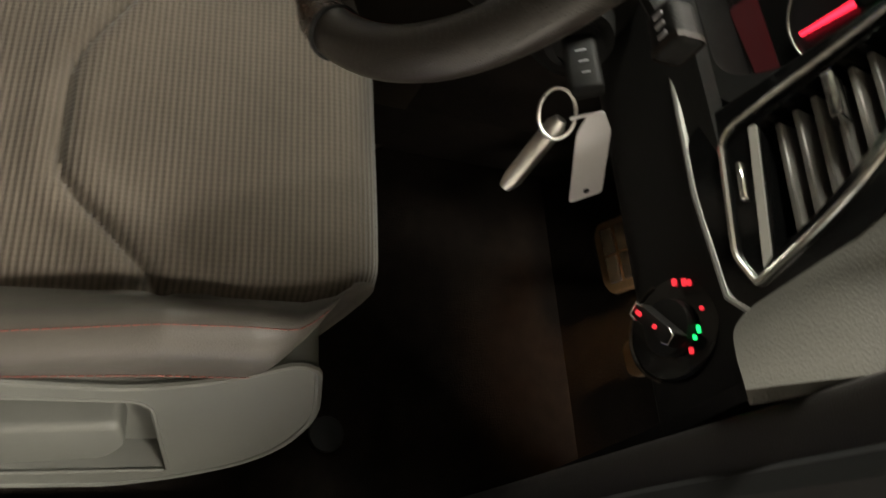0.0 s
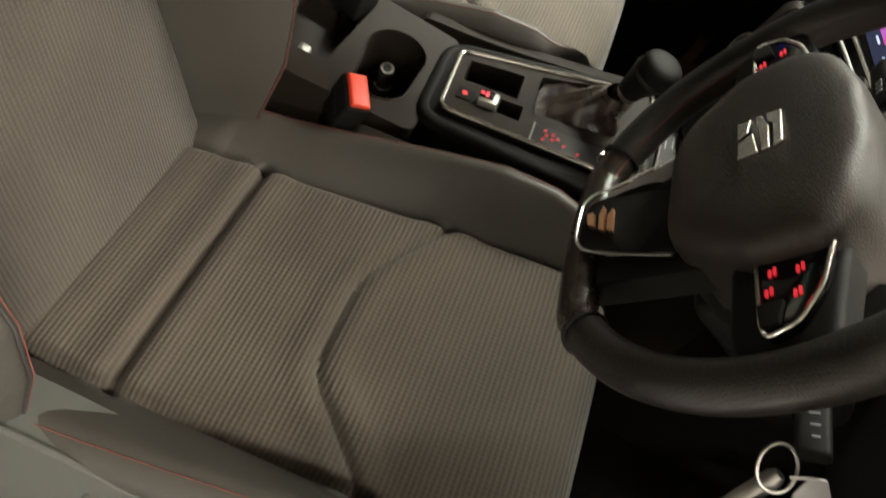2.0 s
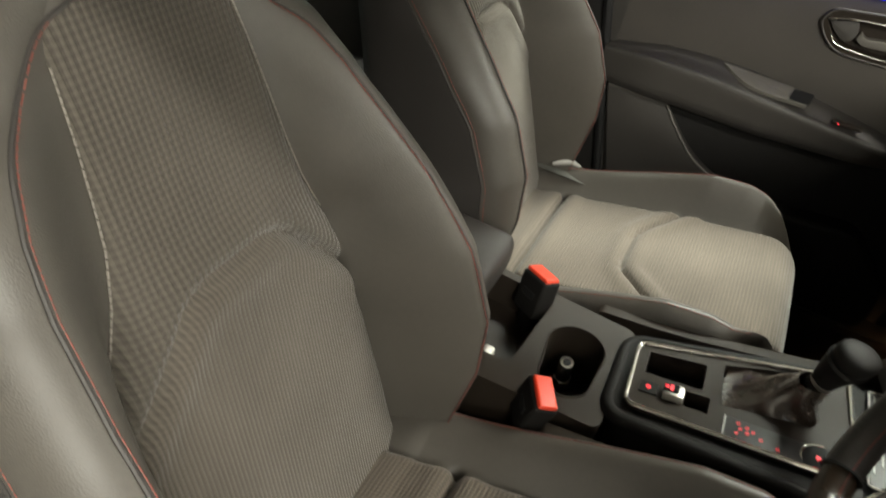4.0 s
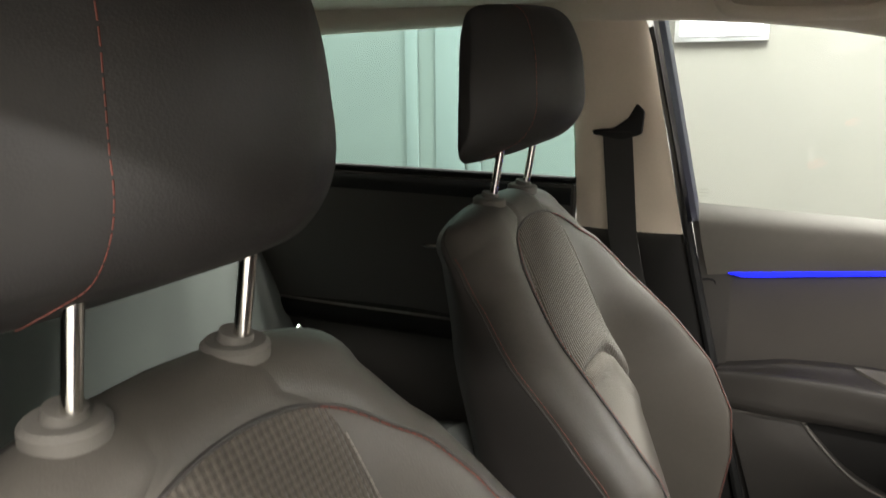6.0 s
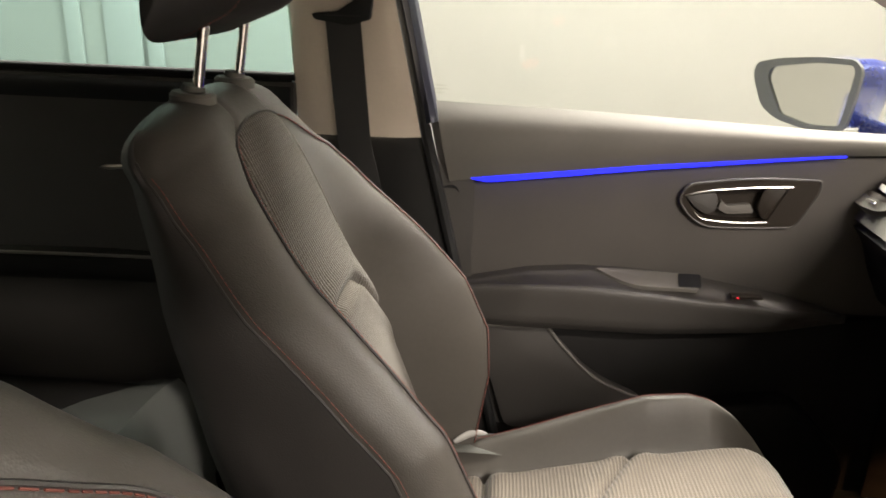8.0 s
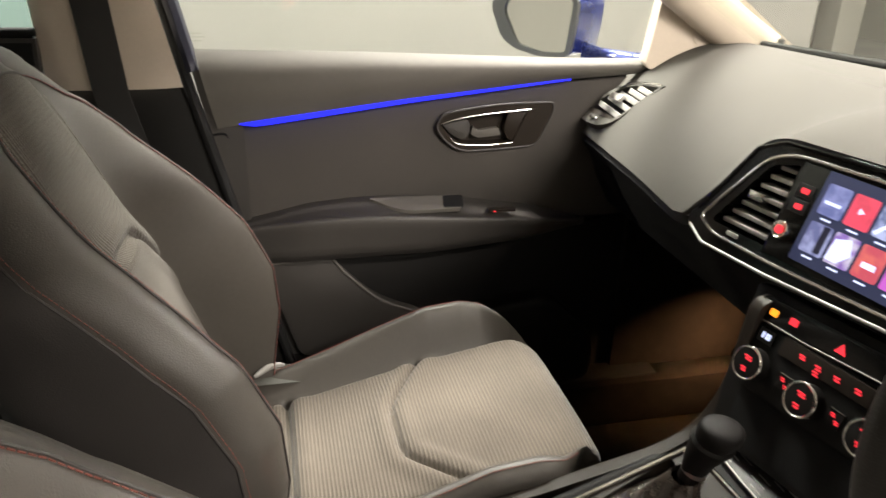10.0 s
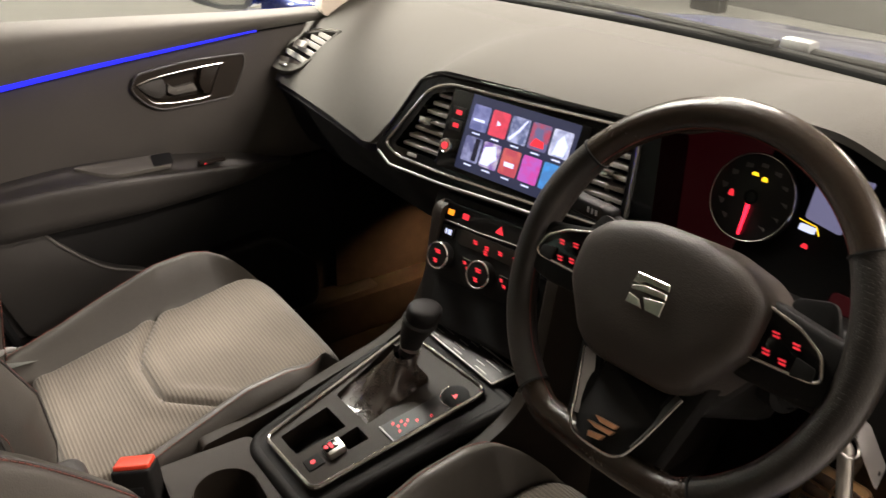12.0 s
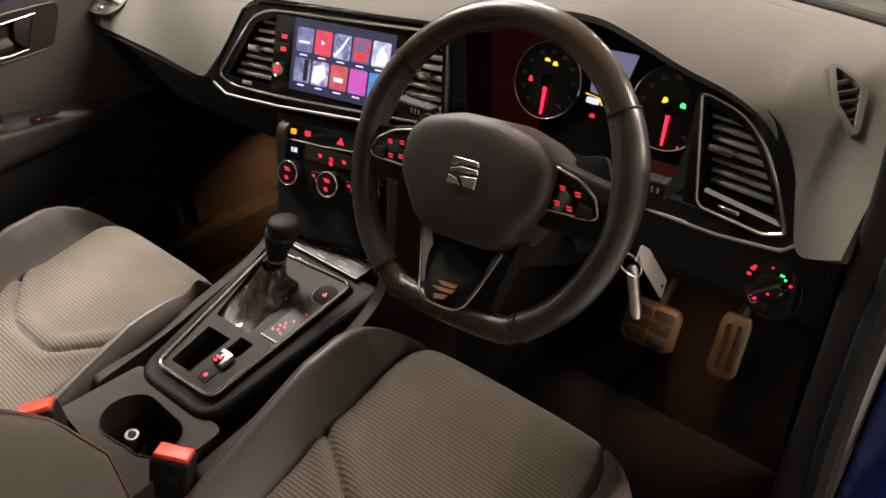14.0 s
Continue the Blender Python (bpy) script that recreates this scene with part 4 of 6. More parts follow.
WARN = [(-0.0645, 0.0335, 0.007, 0.003, LED_YELLOW), (-0.052, 0.031, 0.006, 0.004, LED_YELLOW), (-0.083, 0.0055, 0.005, 0.006, LED_RED), (0.0172, -0.0185, 0.006, 0.004, LED_RED), (0.104, 0.0225, 0.006, 0.0055, LED_YELLOW), (0.1265, 0.0215, 0.006, 0.0045, LED_GREEN), (0.134, -0.026, 0.002, 0.002, LED_RED)]
for x, z, w, h, mt in WARN:
    w, h = w * 0.62, h * 0.62
    part("warning_light", prism(rounded([(x - w, z - h), (x + w, z - h), (x + w * 0.8, z + h * 0.4), (x + w * 0.3, z + h), (x - w * 0.6, z + h)], 0.001, 2), -0.0172, -0.0155, GAU), mt, ic)
part("centre_display", prism(rounded([(0.004, 0.009), (0.043, 0.004), (0.054, 0.064), (0.000, 0.062)], 0.003), -0.0135, -0.008, GAU), glow("pale_lcd", (0.19, 0.19, 0.33), 0.75), ic, "pale lit trip display")
part("trip_digits", prism(rect(0.002, -0.005, 0.018, 0.002, 0.001), -0.0135, -0.008, GAU), LCD_WHITE, ic)
part("yellow_line", tube([GAU @ Vector(p) for p in ((0.0, -0.015, 0.006), (0.020, -0.015, 0.004), (0.026, -0.015, -0.004))], 0.0006), LED_YELLOW, ic)

# driver side vent, its gloss surround, light switch
rv = empty("air_vent", tuple(RV @ Vector((0, 0, -0.05))), "tall slatted air vent with a chrome outline beside the instruments", "air vent")
RS = rounded([(-0.084, 0.086), (-0.04, 0.090), (0.004, 0.075), (0.036, 0.035), (0.060, -0.008), (0.068, -0.034), (0.054, -0.046), (-0.011, -0.056), (-0.052, -0.058), (-0.060, -0.035)], [0.01, 0.04, 0.03, 0.03, 0.02, 0.01, 0.01, 0.01, 0.01, 0.02])
RL = rounded([(-0.075, 0.074), (-0.066, 0.075), (-0.034, 0.069), (-0.013, 0.059), (0.007, 0.041), (0.030, 0.011), (0.053, -0.030), (0.034, -0.039), (-0.037, -0.037), (-0.044, -0.031)], [0.004, 0.004, 0.02, 0.02, 0.02, 0.03, 0.004, 0.006, 0.006, 0.006])
RH = rounded([(-0.068, 0.066), (-0.036, 0.060), (-0.016, 0.052), (0.001, 0.036), (0.024, 0.006), (0.038, -0.018), (-0.040, -0.014)], [0.004, 0.02, 0.02, 0.02, 0.02, 0.003, 0.003])
part("surround", plate(RS, [(RH, 0.04)], -0.006, 0.06, RV), PIANO, rv, "gloss black surround", angle=30)
part("trim", tube([RV @ Vector((x, -0.008, z)) for x, z in RL], 0.0021, True), CHROME, rv, "bright chrome outline")
part("lower_line", tube([RV @ Vector((x, -0.004, z)) for x, z in ((-0.15, -0.064), (-0.093, -0.062), (-0.011, -0.058), (0.054, -0.048), (0.066, -0.036))], 0.0025), SATIN_TRIM, rv)
for k in range(7):
    z = -0.008 + k * 0.0105
    part("slat", slat(lerp(z, [(-0.014, -0.040), (0.066, -0.067)]) + 0.001, lerp(z, [(-0.018, 0.036), (0.006, 0.022), (0.036, 0.0), (0.052, -0.018), (0.062, -0.04)]), z, RV, 14, 0.016, 0.0020), VENT_SHADED, rv)
part("chin", prism(rounded([(-0.039, -0.0155), (0.040, -0.0205), (0.046, -0.0255), (-0.039, -0.020)], 0.001, 2), -0.008, 0.0, RV), VENT_LIT, rv)
part("tab", box((-0.050, -0.010, 0.022), (-0.022, 0.004, 0.029), 0.002, 2, RV), CHROME, rv, "satin chrome vane tab")
part("thumbwheel", box((-0.020, -0.009, -0.031), (0.004, 0.0, -0.027), 0.001, 1, RV), CHROME, rv)
LSW = plane_frame((0.598, 0.578, 0.688), (1, -0.05, 0), (0, 0.12, 1))
ls = empty("light_switch", (0.598, 0.58, 0.65), "black rotary headlamp switch with red and green lights", "light switch")
part("plate", prism(circle(0.0, -0.003, 0.031, 40, 0.034), -0.003, 0.02, LSW, 0.003), PIANO, ls)
part("plate_rim", tube([LSW @ Vector((x, -0.003, z)) for x, z in circle(0.0, -0.003, 0.0305, 48, 0.0335)[26:46]], 0.0011), CONSOLE, ls)
part("dial", prism(circle(0.0, -0.002, 0.017, 32), -0.010, -0.002, LSW, 0.002), BLACK, ls)
GRIP = LSW @ Matrix.Translation((0.0, 0, -0.002)) @ Matrix.Rotation(radians(-42), 4, "Y")
part("grip", box((-0.018, -0.020, -0.0048), (0.018, -0.008, 0.0048), 0.002, 2, GRIP), BLACK, ls)
part("grip_edge", tube([GRIP @ Vector(p) for p in ((-0.012, -0.0205, -0.0046), (-0.0175, -0.0205, -0.004), (-0.0178, -0.0205, 0.0), (-0.0175, -0.0205, 0.004), (-0.012, -0.0205, 0.0046))], 0.0009), CHROME, ls, "bright grip end")
part("grip_edge", tube([GRIP @ Vector(p) for p in ((0.013, -0.0205, -0.0046), (0.0178, -0.0205, -0.003), (0.0178, -0.0205, 0.003), (0.013, -0.0205, 0.0046))], 0.0006), CHROME, ls, "bright grip end")
for dx, dz, w, h, mt in ((-0.024, 0.012, 0.0022, 0.0014, LED_RED), (-0.0265, 0.005, 0.0022, 0.0014, LED_RED), (-0.0225, 0.0155, 0.0018, 0.0012, LED_RED), (-0.005, 0.021, 0.0012, 0.001, LED_RED), (0.006, 0.0165, 0.0022, 0.0009, LED_GREEN), (0.010, 0.013, 0.0014, 0.0009, LED_GREEN), (0.0165, 0.009, 0.0018, 0.0012, LED_RED)):
    part("switch_light", prism(rect(dx - w, dz - h, dx + w, dz + h, 0.0008, 2), -0.0045, -0.003, LSW), mt, ls)
for p, w in ((0.003, 0.0012), (-0.0125, 0.0022)):
    part("grip_light", prism(rect(p - w, -0.0012, p + w, 0.0012, 0.0005, 1), -0.0212, -0.0195, GRIP), LED_RED, ls)

# side window vent at the right end of the pad
sv = empty("demister_vent", tuple(SV.translation), "small slatted side window vent in the dashboard pad", "air vent")
part("frame", plate(SVO, [(SVI, 0.014)], -0.003, 0.02, SV), DASH, sv, angle=30)
part("well", prism(grown(SVI, 0.001), 0.009, 0.0105, SV), RUBBER, sv)
for a, b in (((-0.0178, 0.0062), (-0.0085, 0.0212)), ((-0.0110, -0.0036), (0.0042, 0.0165)), ((-0.0036, -0.0135), (0.0096, 0.0048)), ((0.0055, -0.0208), (0.0136, -0.0080)), ((0.0134, -0.0268), (0.0178, -0.0190))):
    part("slat", tube([SV @ Vector((a[0], 0.002, a[1])), SV @ Vector((b[0], 0.002, b[1]))], 0.0030, False, 8, 0.55), DASH, sv)

# vent at the passenger end
pv = empty("air_vent", tuple(PVM.translation), "slatted air vent at the passenger end of the dashboard", "air vent")
part("surround", plate(PVO, [(PVI, 0.03)], -0.001, 0.04, PVM), DASH, pv, angle=30)
part("well", prism(grown(PVI, 0.001), 0.016, 0.018, PVM), RUBBER, pv)
part("trim", tube([PVM @ Vector((p.x, -0.002, p.y)) for p in spline([(-0.034, 0.0335, 0), (-0.01, 0.041, 0), (0.0141, 0.0450, 0), (0.0575, 0.0478, 0)], 6)], 0.0016), CHROME, pv, "chrome upper line")
for z, a, b in ((-0.0220, -0.070, 0.013), (-0.0045, -0.060, 0.022), (0.0100, -0.040, 0.030), (0.0215, -0.022, 0.037), (0.0325, -0.004, 0.044)):
    bm = box((a, -0.003, -0.0048), (b, 0.010, 0.0048), 0.001, 1)
    bmesh.ops.rotate(bm, cent=((a + b) / 2, 0, 0), matrix=Matrix.Rotation(radians(8), 3, "Y"), verts=bm.verts)
    bmesh.ops.rotate(bm, cent=(0, 0, 0), matrix=Matrix.Rotation(radians(18), 3, "X"), verts=bm.verts)
    bmesh.ops.transform(bm, matrix=PVM @ Matrix.Translation((0, 0.005, z)), verts=bm.verts)
    part("slat", bm, VENT_LIT, pv)
part("end_plate", prism(rounded([(-0.084, -0.033), (-0.064, -0.031), (0.009, -0.035), (0.010, -0.040), (-0.06, -0.042)], 0.003, 2), -0.0015, 0.012, PVM), CONSOLE, pv)
part("thumbwheel", box((-0.050, -0.006, -0.052), (-0.026, 0.004, -0.047), 0.002, 2, PVM), CHROME, pv)
part("corner_cap", box((-0.096, -0.005, -0.054), (-0.085, 0.0, -0.048), 0.001, 1, PVM), CHROME, pv)
part("tab", box((-0.046, -0.008, -0.0065), (-0.008, 0.0, 0.0085), 0.003, 2, PVM), VENT_LIT, pv)

# steering wheel
WH = plane_frame((0.326, 0.436, 0.787), (1, 0, 0), (0, 0.51, 1))
WR = WH @ Matrix.Rotation(radians(-3.9), 4, "Y")
sw = empty("steering_wheel", (0.326, 0.47, 0.64), "black perforated leather steering wheel with a flattened bottom", "steering wheel")


def rim_point(a, r=0.1635, y=0.0):
    x, z = r * math.cos(a), r * math.sin(a)
    cut = -0.146 * r / 0.1635
    if z < cut:
        z = cut + (z - cut) * 0.22
    return WR @ Vector((x, y, z))


ANG = [2 * math.pi * k / 120 for k in range(120)]
SEAMS = (33, 143, 234, 304)
for k, a0 in enumerate(SEAMS):
    a1 = SEAMS[(k + 1) % 4] + (360 if k == 3 else 0)
    arc = [radians(q) for q in span(a0, a1, max(6, (a1 - a0) // 3))]
    part("rim", tube([rim_point(a) for a in arc], [0.0152 + 0.0020 * math.exp(-((math.sin(a) - 0.30) / 0.28) ** 2) for a in arc], False, 22, 0.94), RIM_PERFORATED if k in (1, 3) else WHEEL_LEATHER, sw, "perforated black leather grip" if k in (1, 3) else "smooth worn black leather rim")
for a in SEAMS:
    part("rim_seam", tube([rim_point(radians(a - 0.3)), rim_point(radians(a + 0.3))], 0.0170 if a > 180 else 0.0174, False, 22), RUBBER, sw)
part("stitching", tube([rim_point(a, 0.1492, -0.004) for a in ANG], 0.0006, True, 5), mat("dark_red_thread", (0.12, 0.02, 0.015), 0.7), sw, "red thread along the rim's inside")
COV = [(-0.090, 0.026), (-0.070, 0.046), (-0.026, 0.058), (0.026, 0.058), (0.070, 0.046), (0.094, 0.028), (0.093, -0.012), (0.060, -0.064), (0.038, -0.074), (-0.038, -0.074), (-0.060, -0.064), (-0.091, -0.012)]


def dome(poly, y_edge, y_top, m, back=0.05):
    """A swollen cover over an outline."""
    bm = bmesh.new()
    cx, cz = sum(p[0] for p in poly) / len(poly), sum(p[1] for p in poly) / len(poly)
    rows = []
    for s, t in ((1.0, 0.0), (0.996, 0.30), (0.982, 0.52), (0.955, 0.68), (0.91, 0.80), (0.85, 0.88), (0.74, 0.94), (0.58, 0.972), (0.35, 0.99), (0.04, 1.0)):
        y = y_edge + (y_top - y_edge) * t
        rows.append([bm.verts.new((cx + (x - cx) * s, y + 0.22 * max(0.0, -0.035 - cz - (z - cz) * s), cz + (z - cz) * s)) for x, z in poly])
    n = len(poly)
    for a, b in zip(rows, rows[1:]):
        for k in range(n):
            bm.faces.new((a[k], a[(k + 1) % n], b[(k + 1) % n], b[k]))
    bm.faces.new(rows[-1])
    base = [bm.verts.new((x, y_edge + back, z)) for x, z in poly]
    for k in range(n):
        bm.faces.new((base[k], base[(k + 1) % n], rows[0][(k + 1) % n], rows[0][k]))
    bm.faces.new(base)
    bmesh.ops.transform(bm, matrix=m, verts=bm.verts)
    return bm


part("airbag_cover", dome(rounded(COV, 0.011, 6), -0.010, -0.0335, WR), mat("airbag_plastic", (0.027, 0.0205, 0.0160), 0.44, vary=0.1, grain=0.4, grain_scale=800), sw, "dark grained airbag cover", angle=70)
part("hub_back", prism(rounded([(-0.075, 0.03), (0.075, 0.03), (0.085, -0.02), (0.05, -0.08), (-0.05, -0.08), (-0.085, -0.02)], 0.02), 0.004, 0.06, WR, 0.006), BLACK, sw)
for sg in (-1, 1):
    sp = part("spoke", prism(rounded([(sg * x, z) for x, z in ((0.080, 0.034), (0.125, 0.026), (0.156, 0.022), (0.157, -0.028), (0.130, -0.034), (0.075, -0.034))], 0.010), -0.006, 0.018, WR, 0.006, 3), BLACK, sw)
    pad_line = rounded([(sg * x, z) for x, z in ((0.082, 0.029), (0.118, 0.0205), (0.139, 0.008), (0.1455, -0.009), (0.138, -0.0125), (0.083, -0.0145))], 0.005)
    part("switch_pad", prism(pad_line, -0.013, 0.0, WR, 0.0012), PIANO, sp)
    part("switch_trim", tube([WR @ Vector((x, -0.0135, z)) for x, z in pad_line], 0.0015, True), CHROME, sp, "chrome outline")
    for x, z in ((0.1025, 0.0085), (0.1195, 0.0065), (0.1005, -0.0065), (0.1145, -0.0085)):
        part("switch_light", glyph(sg * x, z + 0.001, 0.0034, 0.0022, -0.0142, WR), LED_DIM, sp)
    part("rocker", prism(rounded([(sg * x, z) for x, z in ((0.123, 0.001), (0.139, -0.002), (0.140, -0.012), (0.123, -0.014))], 0.002), -0.0155, -0.010, WR, 0.001), BLACK, sp)
    part("paddle", prism(rounded([(sg * x, z) for x, z in ((0.085, 0.040), (0.118, 0.048), (0.132, 0.020), (0.125, -0.01), (0.09, -0.01))], 0.008), 0.030, 0.036, WR, 0.002), BLACK, sp)
low = part("lower_spoke", plate(rounded([(-0.068, -0.048), (0.068, -0.048), (0.046, -0.148), (-0.046, -0.148)], 0.008), [(rounded([(-0.040, -0.064), (0.040, -0.064), (0.026, -0.118), (-0.026, -0.118)], 0.006), 0.0)], -0.002, 0.020, WR), BLACK, sw)


def vee(x, z, y=0.0):
    """A point on the V trim's slope, which comes forward towards the rim."""
    return WR @ Vector((x, lerp(-z, [(0.070, -0.008), (0.118, -0.014), (0.142, -0.0215)]) + y, z))


VEE = [(-0.054, -0.071), (-0.044, -0.100), (-0.0335, -0.128), (-0.027, -0.1375), (-0.014, -0.1425), (0.014, -0.1425), (0.027, -0.1375), (0.0335, -0.128), (0.044, -0.100), (0.054, -0.071)]
part("chrome_frame", tube([vee(p.x, p.y, -0.001) for p in spline([(x, z, 0) for x, z in VEE], 4)], [lerp(abs(q), [(0.3, 0.0014), (1, 0.0006)]) for q in span(-1, 1, 37)], False, 8), CHROME, low, "chrome V shaped trim")
for sg in (-1, 1):
    wall = [(0.0525, -0.071, 0.036), (0.0425, -0.100, 0.030), (0.0320, -0.127, 0.024)]
    bm = sheet(lambda u, v: vee(sg * (lerp(u, [(0, wall[0][0]), (1, wall[1][0]), (2, wall[2][0])]) * (1 - v) + lerp(u, [(0, wall[0][2]), (1, wall[1][2]), (2, wall[2][2])]) * v), lerp(u, [(0, -0.071), (1, -0.100), (2, -0.127)]), 0.014 * v), span(0, 2, 9), span(0, 1, 3), 0.0012)
    part("chrome_leaf", bm, mat("satin_silver", (0.20, 0.195, 0.185), 0.42, 1.0), low, "satin silver inner face")
gloss = bmesh.new()
ring = [gloss.verts.new(vee(x * 0.93, z, 0.0035)) for x, z in VEE[1:-1]]
top = [gloss.verts.new(vee(0.034, -0.073, 0.014)), gloss.verts.new(vee(-0.034, -0.073, 0.014))]
gloss.faces.new(ring + top)
bmesh.ops.solidify(gloss, geom=gloss.faces[:], thickness=0.002)
part("badge_plate", gloss, BLACK, low, "black panel", smooth=False)
slant = [[(-0.012, -0.1195), (0.013, -0.1175), (0.011, -0.1215), (-0.004, -0.1225)], [(-0.016, -0.1265), (0.012, -0.1235), (0.010, -0.1275), (-0.006, -0.1285)], [(-0.010, -0.1335), (0.006, -0.1305), (0.004, -0.1355), (-0.008, -0.1375)]]
bm = bmesh.new()
for quad in slant:
    lowq = [bm.verts.new(vee(x, z, 0.003)) for x, z in quad]
    hiq = [bm.verts.new(vee(x, z, -0.0012)) for x, z in quad]
    bm.faces.new(hiq)
    for k in range(4):
        bm.faces.new((lowq[k], lowq[(k + 1) % 4], hiq[(k + 1) % 4], hiq[k]))
part("badge", bm, mat("copper_badge", (0.95, 0.50, 0.29), 0.30, 1.0), low, "small copper coloured badge", smooth=False)
# the hub badge is a plain striped shape
LG = [[(-0.016, 0.010), (0.016, 0.010), (0.018, 0.004), (-0.006, 0.004), (-0.010, 0.001), (-0.018, 0.0)], [(-0.017, -0.002), (-0.004, 0.002), (0.017, 0.002), (0.018, -0.003), (-0.017, -0.006)], [(-0.018, -0.018), (0.0, -0.018), (-0.006, -0.011), (-0.017, -0.009)], [(0.003, -0.018), (0.018, -0.018), (0.018, -0.005), (-0.003, -0.008)]]
part("hub_badge", join(*[prism([(x + 0.002, z + 0.003) for x, z in p], -0.0365, -0.028, WR, 0.0008, 1) for p in LG]), CHROME, sw, "striped chrome badge", smooth=False)
part("column_shroud", box((-0.055, 0.045, -0.09), (0.055, 0.20, 0.0), 0.02, 3, WH), BLACK, sw)

# stalks, ignition, key
for p, nm in (([(0.38, 0.515, 0.765), (0.45, 0.512, 0.785), (0.492, 0.51, 0.797)], "indicator stalk"), ([(0.27, 0.530, 0.760), (0.21, 0.530, 0.772), (0.160, 0.530, 0.780)], "wiper stalk")):
    stalk = empty("column_stalk", p[0], "black " + nm + " behind the wheel", "stalk", "column stalks")
    part("lever", tube(spline(p, 6), 0.0062, False, 10, 1.3), BLACK, stalk)
    e = p[-1]
    out = 1 if e[0] > 0.326 else -1
    reach = 0.008 if out > 0 else 0.044
    part("tip", box((min(e[0] - out * 0.020, e[0] + out * reach), e[1] - 0.009, e[2] - 0.011), (max(e[0] - out * 0.020, e[0] + out * reach), e[1] + 0.009, e[2] + 0.009), 0.006, 3), BLACK, stalk)
    part("ring", box((e[0] + 0.002, e[1] - 0.0095, e[2] - 0.0115), (e[0] + 0.006, e[1] + 0.0095, e[2] + 0.0095), 0.004), CONSOLE, stalk)
    for k in range(3):
        part("mark", box((e[0] - 0.014 + 0.006 * k, e[1] - 0.0098, e[2] - 0.003), (e[0] - 0.0115 + 0.006 * k, e[1] - 0.0088, e[2] + 0.003), 0, 1), GREY_FRAME, stalk)
ky = empty("ignition_key", (0.47, 0.51, 0.66), "black car key in the ignition with a ring, fob and tag", "key")
part("lock_barrel", tube([(0.372, 0.547, 0.688), (0.404, 0.537, 0.693), (0.408, 0.536, 0.6935), (0.400, 0.5385, 0.6925)], [0.024, 0.0235, 0.017, 0.014], False, 28), BLACK, ky)
KM = plane_frame((0.404, 0.5355, 0.6945), (0.95, -0.21, 0.25), (0, 0.44, 0.35))
part("head", box((-0.004, -0.005, -0.011), (0.060, 0.005, 0.011), 0.0045, 3, KM), BLACK, ky, "black plastic key head")
for k in range(3):
    part("mark", box((0.020 + 0.012 * k, -0.0056, -0.003 + 0.001 * k), (0.0215 + 0.012 * k, -0.0048, 0.004), 0, 1, KM), GREY_FRAME, ky)
part("ring", tube([(0.470 + 0.013 * math.cos(a), 0.508 + 0.013 * math.sin(a), 0.697 - 0.008 * math.cos(a)) for a in span(0, 6.283 * 29 / 30, 30)], 0.0012, True, 6), STEEL, ky, "steel split ring")
part("fob", tube([(0.470, 0.513, 0.693), (0.472, 0.512, 0.688), (0.486, 0.505, 0.645), (0.4875, 0.504, 0.640), (0.489, 0.503, 0.636)], [0.004, 0.0065, 0.0065, 0.0055, 0.004], False, 18), STEEL, ky, "polished steel cylinder fob")
TAG = plane_frame((0.468, 0.532, 0.704), (-0.10, 0.87, 0.40), (-0.025, -0.038, 0.077))
part("tag", prism(rounded([(-0.0112, -0.078), (0.0112, -0.072), (0.0112, -0.016), (0.005, 0.0), (-0.005, 0.0), (-0.0112, -0.016)], 0.003), -0.0006, 0.0006, TAG), WHITE_TAG, ky, "blank white plastic tag")
part("tag_hole", prism(circle(0.0, -0.068, 0.0022, 12), -0.0009, 0.0009, TAG), RUBBER, ky)
part("tag_loop", tube([(0.472, 0.517, 0.697), (0.470, 0.526, 0.702), (0.468, 0.532, 0.702)], 0.0012, False, 6), WHITE_TAG, ky)

# pedals
for nm, m, w, h, bars in (("brake_pedal", plane_frame((0.355, 0.87, 0.322), (1, 0.05, 0), (0.05, 0.45, 1)), 0.048, 0.040, 4), ("accelerator_pedal", plane_frame((0.481, 0.90, 0.322), (1, 0.05, 0), (0.12, 0.35, 1)), 0.024, 0.056, 2)):
    pd = empty(nm, tuple(m.translation), ("wide brake" if "brake" in nm else "tall accelerator") + " pedal with a steel plate and rubber bars", "pedal", "pedals")
    # steel tinted orange: the footwell lamp's warmth is put into the plate colour
    part("plate", prism(rounded([(-w, -h * 0.8), (-w * 0.7, -h), (w * 0.7, -h), (w, -h * 0.8), (w, h * 0.7), (w * 0.8, h), (-w * 0.8, h), (-w, h * 0.7)], 0.006), -0.006, 0.004, m, 0.002), mat(nm + "_steel", (0.66, 0.52, 0.38), 0.30, 1.0, vary=0.15), pd, "brushed steel plate")
    if bars == 4:
        for r in range(3):
            for k in range(2):
                x, z = -0.019 + 0.038 * k, -0.021 + 0.021 * r
                part("rubber_bar", box((x - 0.0178, -0.011, z - 0.0084), (x + 0.0178, -0.004, z + 0.0084), 0.003, 2, m), RUBBER, pd)
    else:
        for x in (-0.009, 0.009):
            part("rubber_bar", box((x - 0.004, -0.011, -0.040), (x + 0.004, -0.004, 0.042), 0.003, 2, m), RUBBER, pd)
    part("arm", tube([m @ Vector((0, 0.005, 0.01)), m @ Vector((0, 0.06, 0.10)), m @ Vector((0, 0.10, 0.20))], 0.009, False, 8), BLACK, pd)


